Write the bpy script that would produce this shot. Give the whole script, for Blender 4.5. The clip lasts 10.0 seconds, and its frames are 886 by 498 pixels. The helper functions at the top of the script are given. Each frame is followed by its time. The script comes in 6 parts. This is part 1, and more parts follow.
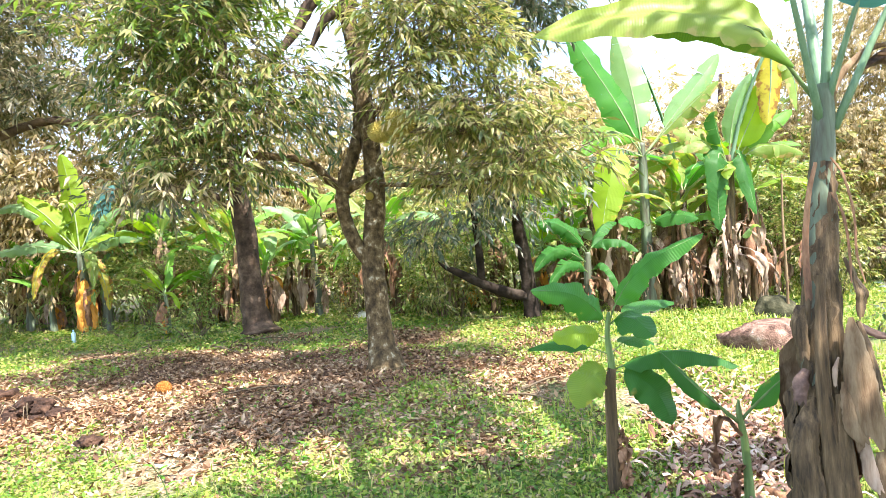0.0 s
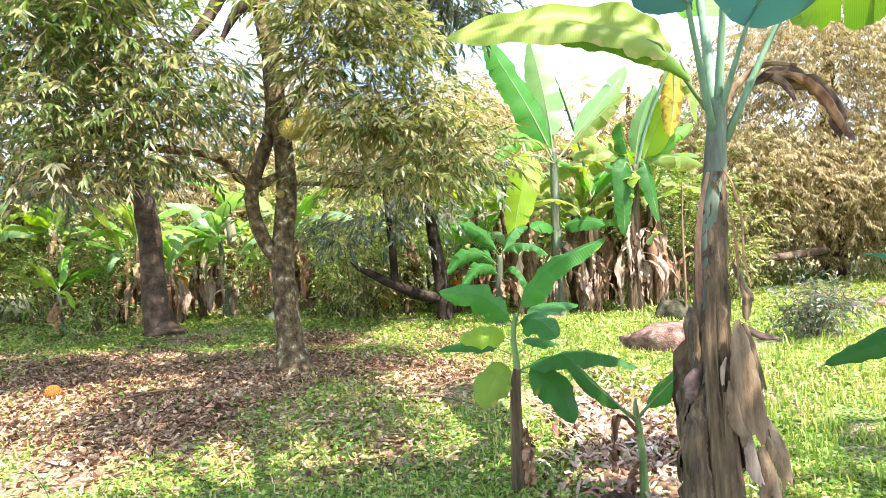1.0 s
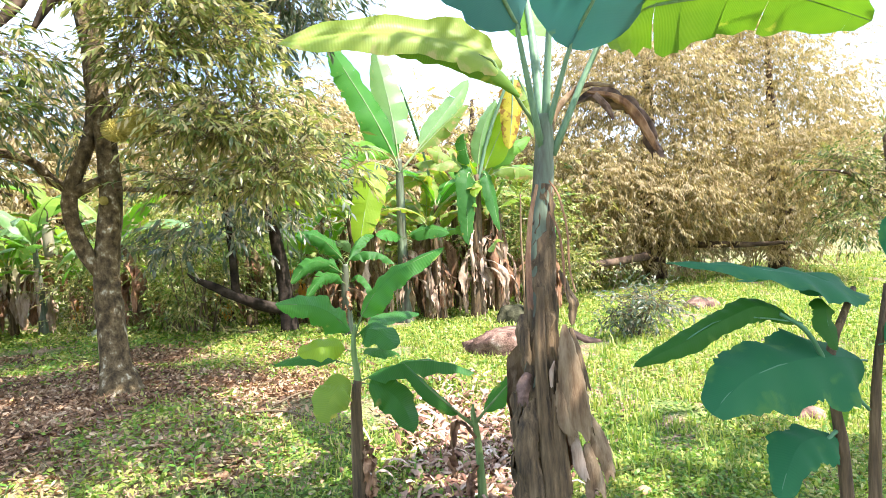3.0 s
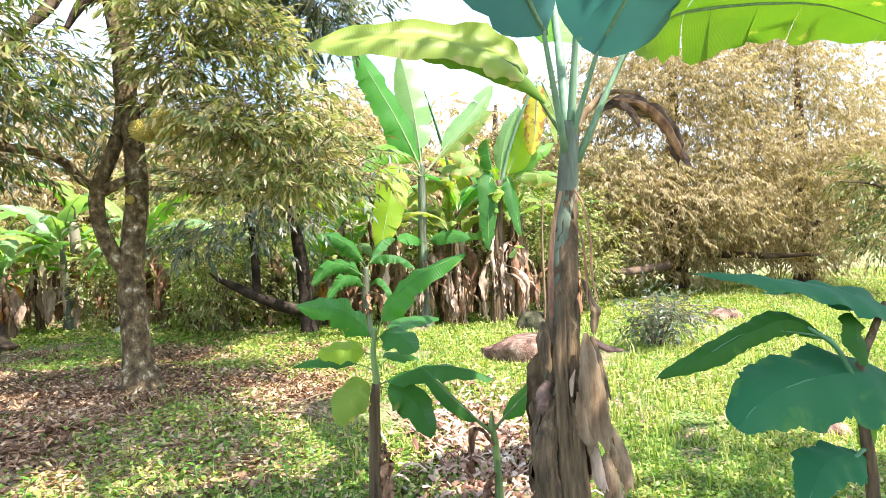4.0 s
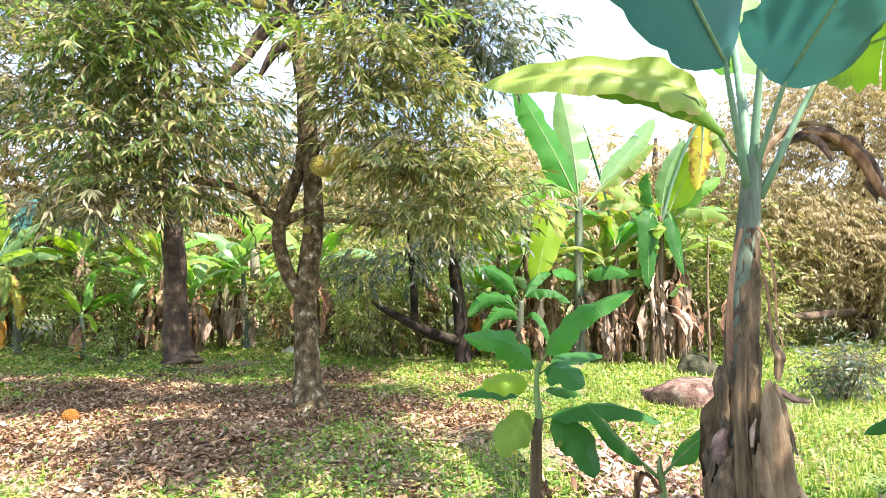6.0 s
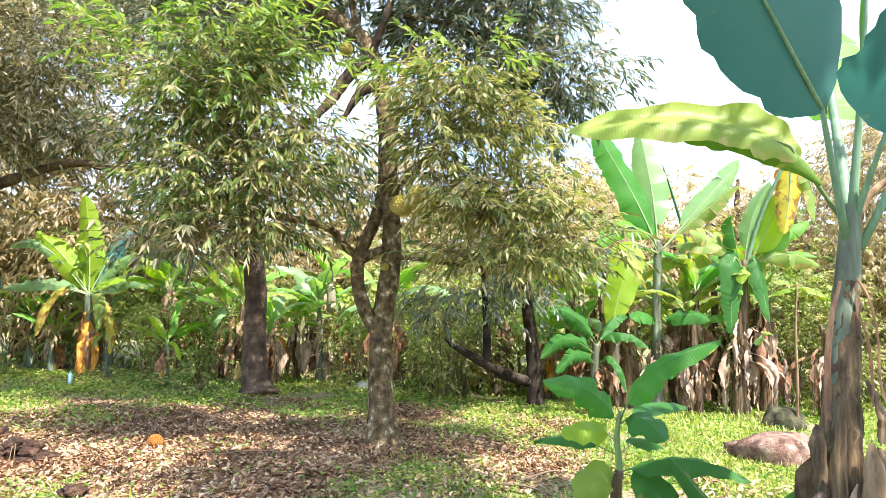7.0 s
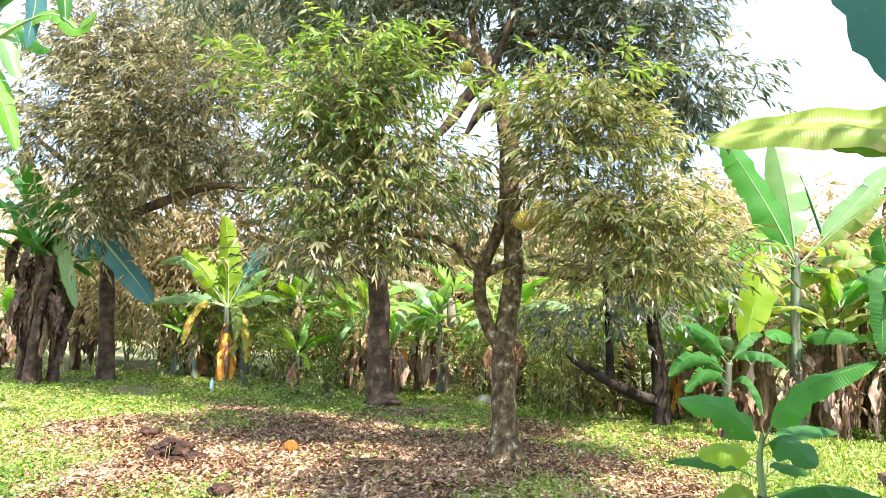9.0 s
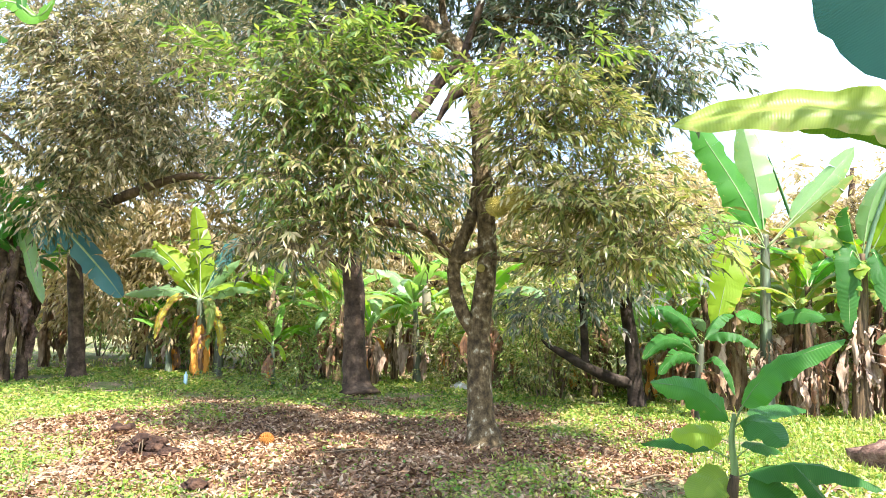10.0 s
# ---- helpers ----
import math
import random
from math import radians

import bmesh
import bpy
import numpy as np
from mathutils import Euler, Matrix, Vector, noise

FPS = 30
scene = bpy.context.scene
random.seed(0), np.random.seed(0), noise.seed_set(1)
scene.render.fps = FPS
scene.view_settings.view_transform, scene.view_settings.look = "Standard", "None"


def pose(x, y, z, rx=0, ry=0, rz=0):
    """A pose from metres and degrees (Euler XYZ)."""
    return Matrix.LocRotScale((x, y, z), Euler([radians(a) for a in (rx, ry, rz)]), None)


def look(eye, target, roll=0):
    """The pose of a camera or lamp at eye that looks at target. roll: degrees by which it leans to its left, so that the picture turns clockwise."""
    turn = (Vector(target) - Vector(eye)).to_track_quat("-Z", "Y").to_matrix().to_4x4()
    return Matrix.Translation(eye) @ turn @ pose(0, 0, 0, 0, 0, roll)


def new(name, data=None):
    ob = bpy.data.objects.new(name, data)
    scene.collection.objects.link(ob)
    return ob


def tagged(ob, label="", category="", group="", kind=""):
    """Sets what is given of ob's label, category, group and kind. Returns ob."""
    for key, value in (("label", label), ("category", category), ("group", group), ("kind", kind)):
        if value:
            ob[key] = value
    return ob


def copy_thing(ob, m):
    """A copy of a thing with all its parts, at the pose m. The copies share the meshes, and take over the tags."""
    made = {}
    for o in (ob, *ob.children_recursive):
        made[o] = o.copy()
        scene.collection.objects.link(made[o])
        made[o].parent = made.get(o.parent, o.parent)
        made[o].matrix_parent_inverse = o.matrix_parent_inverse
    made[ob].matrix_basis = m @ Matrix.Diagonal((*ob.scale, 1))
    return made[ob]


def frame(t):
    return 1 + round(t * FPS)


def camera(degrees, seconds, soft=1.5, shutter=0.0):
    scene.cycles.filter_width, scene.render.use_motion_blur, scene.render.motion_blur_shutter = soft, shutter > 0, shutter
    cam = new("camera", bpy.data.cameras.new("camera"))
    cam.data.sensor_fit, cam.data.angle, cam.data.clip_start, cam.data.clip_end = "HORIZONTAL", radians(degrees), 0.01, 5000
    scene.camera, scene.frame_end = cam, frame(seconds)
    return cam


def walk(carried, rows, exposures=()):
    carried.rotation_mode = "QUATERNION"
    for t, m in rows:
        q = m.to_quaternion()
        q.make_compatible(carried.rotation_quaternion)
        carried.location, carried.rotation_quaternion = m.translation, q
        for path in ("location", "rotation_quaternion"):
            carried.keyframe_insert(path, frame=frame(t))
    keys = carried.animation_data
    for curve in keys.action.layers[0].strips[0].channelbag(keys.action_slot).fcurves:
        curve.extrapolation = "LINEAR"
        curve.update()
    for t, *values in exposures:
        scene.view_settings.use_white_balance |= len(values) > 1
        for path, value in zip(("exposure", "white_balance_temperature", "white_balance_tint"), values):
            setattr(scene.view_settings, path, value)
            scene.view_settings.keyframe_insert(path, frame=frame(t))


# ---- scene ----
cam = camera(65.6, 10.0, soft=0.5)
# seconds, place, turn: the operator stands and pans to the right, back, and up to the left
PATH = [
    (0, (0.038, 0.006, 1.518), (0.029, 2.006, 1.489), -4.06),
    (0.5, (0.056, 0.010, 1.515), (0.146, 2.008, 1.477), -4.02),
    (1, (0.085, 0.022, 1.504), (0.318, 2.008, 1.467), -2.99),
    (1.5, (0.121, 0.017, 1.517), (0.497, 1.981, 1.499), -4.13),
    (2, (0.152, 0.042, 1.507), (0.663, 1.976, 1.488), -4.56),
    (2.5, (0.169, 0.035, 1.511), (0.779, 1.939, 1.482), -3.47),
    (2.7, (0.167, 0.038, 1.512), (0.818, 1.928, 1.473), -3.29),
    (3.8, (0.158, 0.053, 1.516), (0.798, 1.948, 1.488), -2.56),
    (4, (0.157, 0.056, 1.517), (0.757, 1.963, 1.495), -2.00),
    (4.5, (0.114, 0.057, 1.525), (0.575, 2.003, 1.542), -0.89),
    (5, (0.081, 0.067, 1.504), (0.422, 2.037, 1.538), 0.25),
    (5.2, (0.072, 0.060, 1.506), (0.383, 2.035, 1.544), 0.22),
    (6.3, (0.022, 0.022, 1.519), (0.146, 2.015, 1.641), 0.06),
    (6.5, (0.013, 0.016, 1.521), (0.098, 2.008, 1.672), 0.49),
    (7, (-0.032, 0.008, 1.555), (-0.058, 1.999, 1.742), 1.54),
    (7.5, (-0.085, -0.028, 1.563), (-0.264, 1.949, 1.813), 2.04),
    (8, (-0.102, -0.050, 1.560), (-0.429, 1.903, 1.843), 2.10),
    (8.5, (-0.113, -0.060, 1.556), (-0.493, 1.886, 1.818), 2.51),
    (9, (-0.113, -0.056, 1.547), (-0.471, 1.900, 1.766), 2.20),
    (9.5, (-0.110, -0.042, 1.543), (-0.431, 1.922, 1.743), 1.72),
    (10, (-0.098, -0.016, 1.552), (-0.385, 1.955, 1.737), 0.95),
]
walk(cam, [(t, look(eye, target, roll)) for t, eye, target, roll in PATH],
     exposures=[(0.0, 1.91, 6350, 14), (1.5, 1.88, 6350, 14), (2.5, 1.79, 6350, 14), (5.0, 1.80, 6350, 14), (6.5, 1.76, 6350, 14), (8.0, 1.77, 6350, 14), (10.0, 1.83, 6350, 14)])

# ---- light ----
SUN = Vector((0.42, -0.45, 1.0)).normalized()
world = bpy.data.worlds.new("sky")
scene.world = world
world.use_nodes = True
wn, wl = world.node_tree.nodes, world.node_tree.links
wn.clear()
sky = wn.new("ShaderNodeTexSky")
sky.sky_type = "NISHITA"
sky.sun_disc = False
sky.sun_elevation = math.asin(SUN.z)
sky.sun_rotation = math.atan2(SUN.x, SUN.y)
sky.air_density, sky.dust_density = 1.0, 1.5
geo = wn.new("ShaderNodeTexCoord")
cloud = wn.new("ShaderNodeTexNoise")
cloud.inputs["Scale"].default_value, cloud.inputs["Detail"].default_value = 2.2, 6.0
ramp = wn.new("ShaderNodeValToRGB")
ramp.color_ramp.elements[0].position, ramp.color_ramp.elements[1].position = 0.43, 0.72
mixc = wn.new("ShaderNodeMixRGB")
mixc.inputs[2].default_value = (7.0, 8.5, 10.9, 1)
back = wn.new("ShaderNodeBackground")
back.inputs["Strength"].default_value = 0.138
wout = wn.new("ShaderNodeOutputWorld")
wl.new(geo.outputs["Generated"], cloud.inputs["Vector"])
wl.new(cloud.outputs["Fac"], ramp.inputs["Fac"])
wl.new(ramp.outputs["Color"], mixc.inputs[0])
wl.new(sky.outputs[0], mixc.inputs[1])
wl.new(mixc.outputs[0], back.inputs["Color"])
wl.new(back.outputs[0], wout.inputs["Surface"])

sun_data = bpy.data.lights.new("sun", "SUN")
sun_data.energy, sun_data.angle, sun_data.color = 4.45, radians(0.5), (1.0, 0.95, 0.88)
sun = new("sun", sun_data)
sun.matrix_world = look(SUN * 60, (0, 0, 0))


# ---- materials ----
def nodes_of(name):
    m = bpy.data.materials.new(name)
    m.use_nodes = True
    m.node_tree.nodes.clear()
    n, l = m.node_tree.nodes, m.node_tree.links
    out = n.new("ShaderNodeOutputMaterial")
    return m, n, l, out


def ramp_node(n, stops):
    r = n.new("ShaderNodeValToRGB")
    e = r.color_ramp.elements
    while len(e) < len(stops):
        e.new(0.5)
    for k, (at, c) in zip(e, stops):
        k.position, k.color = at, (*c, 1)
    return r


def noise_node(n, l, scale, detail=4.0, coord="Object", stretch=None):
    tc = n.new("ShaderNodeTexCoord")
    t = n.new("ShaderNodeTexNoise")
    t.inputs["Scale"].default_value, t.inputs["Detail"].default_value = scale, detail
    if stretch:
        mp = n.new("ShaderNodeMapping")
        mp.inputs["Scale"].default_value = stretch
        l.new(tc.outputs[coord], mp.inputs["Vector"])
        l.new(mp.outputs[0], t.inputs["Vector"])
    else:
        l.new(tc.outputs[coord], t.inputs["Vector"])
    return t


def mix_rgb(n, l, fac, a, b, kind="MIX"):
    m = n.new("ShaderNodeMixRGB")
    m.blend_type = kind
    for k, v in enumerate((fac, a, b)):
        if isinstance(v, (int, float)):
            m.inputs[k].default_value = v
        elif isinstance(v, tuple):
            m.inputs[k].default_value = (*v, 1)
        else:
            l.new(v, m.inputs[k])
    return m.outputs[0]


def leaf_shader(n, l, out, colour, rough, through_light, tint, height=None, strength=0.2, gloss=0.35):
    p = n.new("ShaderNodeBsdfPrincipled")
    p.inputs["Roughness"].default_value = rough
    p.inputs["Specular IOR Level"].default_value = gloss
    t = n.new("ShaderNodeBsdfTranslucent")
    mx = n.new("ShaderNodeMixShader")
    mx.inputs[0].default_value = through_light
    l.new(colour, p.inputs["Base Color"])
    l.new(mix_rgb(n, l, 1.0, colour, tint, "MULTIPLY"), t.inputs["Color"])
    if height is not None:
        b = n.new("ShaderNodeBump")
        b.inputs["Strength"].default_value = strength
        b.inputs["Distance"].default_value = 0.01
        l.new(height, b.inputs["Height"])
        l.new(b.outputs[0], p.inputs["Normal"])
    l.new(p.outputs[0], mx.inputs[1])
    l.new(t.outputs[0], mx.inputs[2])
    l.new(mx.outputs[0], out.inputs["Surface"])


def foliage_material(name, stops, rough=0.38, through_light=0.4, patch=1.1, tint=(1.3, 1.35, 0.75), gloss=0.45):
    """Many small leaves: every leaf takes its own tone, and the tones drift from bough to bough."""
    m, n, l, out = nodes_of(name)
    g = n.new("ShaderNodeNewGeometry")
    drift = noise_node(n, l, patch, 3.0)
    a = n.new("ShaderNodeMath")
    a.operation = "MULTIPLY_ADD"
    l.new(drift.outputs["Fac"], a.inputs[0])
    a.inputs[1].default_value = 1.1
    a.inputs[2].default_value = -0.55
    b = n.new("ShaderNodeMath")
    b.operation = "ADD"
    b.use_clamp = True
    l.new(g.outputs["Random Per Island"], b.inputs[0])
    l.new(a.outputs[0], b.inputs[1])
    r = ramp_node(n, stops)
    l.new(b.outputs[0], r.inputs["Fac"])
    leaf_shader(n, l, out, r.outputs["Color"], rough, through_light, tint, gloss=gloss)
    return m


def blade_material(name, deep, fresh, worn, wear=0.62, through_light=0.42, rough=0.42, tint=(1.5, 1.5, 0.5), gloss=0.35, veins=1.0):
    """Banana blade: fine cross veins, pale beside the midrib, browned along the margin."""
    m, n, l, out = nodes_of(name)
    uv = n.new("ShaderNodeUVMap")
    sep = n.new("ShaderNodeSeparateXYZ")
    l.new(uv.outputs[0], sep.inputs[0])
    wv = n.new("ShaderNodeTexWave")
    wv.inputs["Scale"].default_value, wv.inputs["Distortion"].default_value = 24.0, 1.5
    wv.inputs["Detail"].default_value = 2.0
    l.new(uv.outputs[0], wv.inputs["Vector"])
    big = noise_node(n, l, 3.2, 4.0)
    base = mix_rgb(n, l, big.outputs["Fac"], deep, fresh)
    vein = n.new("ShaderNodeMath")
    vein.operation = "MULTIPLY"
    vein.inputs[1].default_value = 0.45 * veins
    l.new(wv.outputs["Fac"], vein.inputs[0])
    base = mix_rgb(n, l, vein.outputs[0], base, fresh)
    fine = noise_node(n, l, 9.0, 6.0)
    edge = n.new("ShaderNodeMath")
    edge.operation = "MULTIPLY_ADD"
    l.new(sep.outputs["Y"], edge.inputs[0])
    edge.inputs[1].default_value = 0.22
    l.new(fine.outputs["Fac"], edge.inputs[2])
    er = ramp_node(n, [(wear, (0, 0, 0)), (wear + 0.12, (1, 1, 1))])
    l.new(edge.outputs[0], er.inputs["Fac"])
    base = mix_rgb(n, l, er.outputs["Color"], base, worn)
    leaf_shader(n, l, out, base, rough, through_light, tint, wv.outputs["Fac"], 0.25 * veins, gloss)
    return m


def plain_material(name, stops, scale=6.0, rough=0.8, bump=0.4, stretch=None, fine=40.0, dist=0.01, gloss=0.3):
    m, n, l, out = nodes_of(name)
    big = noise_node(n, l, scale, 6.0, stretch=stretch)
    small = noise_node(n, l, fine, 5.0, stretch=stretch)
    f = n.new("ShaderNodeMath")
    f.operation = "MULTIPLY_ADD"
    l.new(small.outputs["Fac"], f.inputs[0])
    f.inputs[1].default_value = 0.35
    half = n.new("ShaderNodeMath")
    half.operation = "MULTIPLY_ADD"
    l.new(big.outputs["Fac"], half.inputs[0])
    half.inputs[1].default_value = 1.3
    half.inputs[2].default_value = -0.32
    l.new(half.outputs[0], f.inputs[2])
    r = ramp_node(n, stops)
    l.new(f.outputs[0], r.inputs["Fac"])
    p = n.new("ShaderNodeBsdfPrincipled")
    p.inputs["Roughness"].default_value = rough
    p.inputs["Specular IOR Level"].default_value = gloss
    l.new(r.outputs["Color"], p.inputs["Base Color"])
    b = n.new("ShaderNodeBump")
    b.inputs["Strength"].default_value, b.inputs["Distance"].default_value = bump, dist
    l.new(f.outputs[0], b.inputs["Height"])
    l.new(b.outputs[0], p.inputs["Normal"])
    l.new(p.outputs[0], out.inputs["Surface"])
    return m


M = {}
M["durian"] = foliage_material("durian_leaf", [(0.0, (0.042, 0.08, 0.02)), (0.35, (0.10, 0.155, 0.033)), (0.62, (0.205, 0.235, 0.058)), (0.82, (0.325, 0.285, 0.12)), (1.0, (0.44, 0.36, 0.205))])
# durian leaf lightened and yellowed: sun on the right lobe put into its tones
M["durian_sun_tone"] = foliage_material("durian_leaf_sun_tone", [(0.0, (0.07, 0.11, 0.03)), (0.3, (0.165, 0.205, 0.05)), (0.6, (0.29, 0.295, 0.09)), (0.82, (0.41, 0.36, 0.16)), (1.0, (0.51, 0.43, 0.26))])
M["durian_bronze"] = foliage_material("durian_leaf_bronze", [(0.0, (0.05, 0.07, 0.03)), (0.35, (0.15, 0.15, 0.07)), (0.7, (0.31, 0.265, 0.15)), (1.0, (0.50, 0.42, 0.31))])
M["shoot"] = foliage_material("durian_new_leaf", [(0.0, (0.085, 0.165, 0.025)), (0.5, (0.17, 0.265, 0.045)), (1.0, (0.29, 0.34, 0.085))], through_light=0.45)
# darker, bluer durian leaf: high crown's shade and haze put into the tones
M["durian_deep"] = foliage_material("durian_leaf_deep", [(0.0, (0.045, 0.072, 0.05)), (0.4, (0.097, 0.135, 0.085)), (0.75, (0.17, 0.19, 0.125)), (1.0, (0.33, 0.28, 0.21))])
M["golden"] = foliage_material("durian_leaf_golden", [(0.0, (0.15, 0.13, 0.06)), (0.3, (0.275, 0.22, 0.11)), (0.65, (0.40, 0.31, 0.17)), (1.0, (0.52, 0.41, 0.27))], patch=0.6, through_light=0.5, gloss=0.3, rough=0.5)
M["bush"] = foliage_material("bush_leaf", [(0.0, (0.05, 0.12, 0.03)), (0.5, (0.18, 0.26, 0.06)), (1.0, (0.41, 0.40, 0.14))])
M["cover"] = foliage_material("ground_cover_leaf", [(0.0, (0.07, 0.17, 0.02)), (0.4, (0.17, 0.29, 0.035)), (0.72, (0.33, 0.38, 0.075)), (1.0, (0.50, 0.44, 0.18))], patch=0.7, rough=0.5)
M["grass"] = foliage_material("grass_blade", [(0.0, (0.11, 0.20, 0.025)), (0.45, (0.25, 0.33, 0.05)), (0.8, (0.42, 0.43, 0.11)), (1.0, (0.56, 0.47, 0.24))], patch=0.8, rough=0.5)
M["litter"] = foliage_material("fallen_leaf", [(0.0, (0.09, 0.045, 0.024)), (0.35, (0.23, 0.125, 0.062)), (0.7, (0.38, 0.24, 0.13)), (1.0, (0.56, 0.42, 0.27))], through_light=0.08, rough=0.6, tint=(1, 0.8, 0.6), gloss=0.3)
M["litter_pale"] = foliage_material("pale_dry_leaf", [(0.0, (0.13, 0.06, 0.04)), (0.4, (0.30, 0.17, 0.11)), (0.75, (0.46, 0.32, 0.23)), (1.0, (0.62, 0.50, 0.40))], through_light=0.08, rough=0.65, tint=(1, 0.8, 0.6), gloss=0.15)
M["blade"] = blade_material("banana_blade", (0.022, 0.105, 0.022), (0.06, 0.195, 0.036), (0.24, 0.22, 0.05), 0.80, gloss=0.2, rough=0.42)
M["blade_light"] = blade_material("banana_blade_light", (0.06, 0.215, 0.02), (0.17, 0.36, 0.04), (0.45, 0.36, 0.10), 0.80)
M["blade_yellow"] = blade_material("banana_blade_yellow", (0.42, 0.38, 0.04), (0.58, 0.46, 0.06), (0.30, 0.15, 0.04), 0.62)
M["blade_torn"] = blade_material("banana_blade_weathered", (0.12, 0.22, 0.04), (0.25, 0.33, 0.07), (0.40, 0.29, 0.12), 0.66)
# waxy underside, its blue deepened by sky haze put into the colour
M["blade_under"] = blade_material("banana_blade_hazy_waxy_underside", (0.04, 0.135, 0.125), (0.065, 0.19, 0.175), (0.20, 0.25, 0.09), 0.84, through_light=0.28, tint=(0.9, 1.25, 1.0), veins=0.35)
M["blade_fresh"] = blade_material("banana_blade_fresh", (0.035, 0.16, 0.03), (0.085, 0.27, 0.05), (0.34, 0.36, 0.09), 0.80, through_light=0.5, gloss=0.2, rough=0.42)
M["blade_lime"] = blade_material("banana_blade_lime", (0.16, 0.33, 0.02), (0.33, 0.46, 0.03), (0.50, 0.36, 0.06), 0.78, through_light=0.5, tint=(1.4, 1.45, 0.4))
# yellow-green copy of the blade: light through the leaf is put into the colour
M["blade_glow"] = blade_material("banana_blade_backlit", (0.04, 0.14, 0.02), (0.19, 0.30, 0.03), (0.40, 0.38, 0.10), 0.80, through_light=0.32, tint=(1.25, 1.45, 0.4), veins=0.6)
# pale copy of the blade: sunlight on the arching leaf is in its colour
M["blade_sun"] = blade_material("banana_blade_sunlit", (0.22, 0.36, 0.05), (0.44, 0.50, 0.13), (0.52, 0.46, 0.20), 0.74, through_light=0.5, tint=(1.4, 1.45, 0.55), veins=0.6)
M["blade_yellowing"] = blade_material("banana_blade_yellowing", (0.09, 0.21, 0.02), (0.22, 0.31, 0.03), (0.42, 0.36, 0.05), 0.74, through_light=0.4)
# pale tones put the sheen of lit blades into the colour, beside real gloss
M["blade_pale"] = blade_material("banana_blade_pale_sheen", (0.13, 0.29, 0.10), (0.27, 0.42, 0.19), (0.45, 0.42, 0.16), 0.78, through_light=0.45, rough=0.32, gloss=0.6)
M["egg_leaf"] = blade_material("broad_leaf", (0.018, 0.105, 0.045), (0.034, 0.155, 0.058), (0.06, 0.17, 0.05), 0.7, through_light=0.22, rough=0.7, tint=(1.2, 1.5, 0.6), gloss=0.12, veins=0.25)
M["egg_green"] = blade_material("broad_leaf_green", (0.018, 0.085, 0.012), (0.04, 0.14, 0.02), (0.08, 0.17, 0.03), 0.75, through_light=0.3, rough=0.6, tint=(1.3, 1.5, 0.5), gloss=0.15, veins=0.25)
M["egg_rib"] = plain_material("broad_leaf_rib", [(0.2, (0.06, 0.17, 0.08)), (0.8, (0.10, 0.24, 0.11))], rough=0.5, bump=0.1)
M["midrib"] = plain_material("banana_midrib", [(0.2, (0.10, 0.19, 0.10)), (0.8, (0.20, 0.31, 0.18))], rough=0.45, bump=0.1, stretch=(6, 6, 0.6))
M["stem"] = plain_material("banana_pseudostem", [(0.2, (0.05, 0.04, 0.028)), (0.42, (0.09, 0.095, 0.06)), (0.62, (0.125, 0.16, 0.10)), (0.85, (0.22, 0.27, 0.18))], scale=3.0, rough=0.5, bump=0.3, stretch=(5, 5, 0.5), fine=14)
M["stem_green"] = plain_material("young_stem", [(0.1, (0.07, 0.09, 0.03)), (0.5, (0.13, 0.2, 0.06)), (0.9, (0.24, 0.33, 0.12))], scale=4.0, rough=0.5, bump=0.2, stretch=(5, 5, 0.6), fine=14)
M["dry_dark"] = plain_material("withered_leaf", [(0.25, (0.03, 0.017, 0.012)), (0.5, (0.11, 0.062, 0.044)), (0.8, (0.30, 0.19, 0.14))], scale=9.0, rough=0.65, bump=1.0, fine=34)
M["rib_pale"] = plain_material("pale_midrib", [(0.2, (0.19, 0.28, 0.10)), (0.8, (0.36, 0.44, 0.21))], rough=0.45, bump=0.1, stretch=(6, 6, 0.6))
# dry leaf lightened: sun on the clump's hanging leaves is put into it
M["dry_pale"] = plain_material("pale_dry_banana_leaf", [(0.2, (0.15, 0.095, 0.062)), (0.45, (0.32, 0.22, 0.15)), (0.7, (0.47, 0.35, 0.26)), (0.95, (0.60, 0.49, 0.38))], scale=4.0, rough=0.8, bump=0.6, stretch=(4, 4, 0.8), fine=24)
M["sheath"] = plain_material("dry_sheath", [(0.25, (0.035, 0.025, 0.014)), (0.42, (0.085, 0.055, 0.028)), (0.6, (0.14, 0.092, 0.046)), (0.85, (0.25, 0.17, 0.092))], scale=4.0, rough=0.75, bump=0.8, stretch=(9, 9, 0.7), fine=22, dist=0.012)
M["dry"] = plain_material("dry_banana_leaf", [(0.2, (0.085, 0.05, 0.026)), (0.45, (0.19, 0.122, 0.066)), (0.7, (0.29, 0.205, 0.12)), (0.95, (0.42, 0.325, 0.21))], scale=4.0, rough=0.85, bump=0.8, stretch=(5, 5, 0.8), fine=28)
M["dry_red"] = plain_material("dry_banana_leaf_reddish", [(0.2, (0.075, 0.04, 0.026)), (0.5, (0.24, 0.12, 0.062)), (0.85, (0.46, 0.27, 0.145))], scale=4.0, rough=0.75, bump=0.6, stretch=(4, 4, 0.8), fine=24)
M["dry_orange"] = plain_material("dry_banana_leaf_orange", [(0.1, (0.35, 0.12, 0.03)), (0.5, (0.62, 0.27, 0.04)), (0.9, (0.70, 0.42, 0.08))], scale=3.0, rough=0.7, bump=0.5, stretch=(4, 4, 0.8), fine=24)
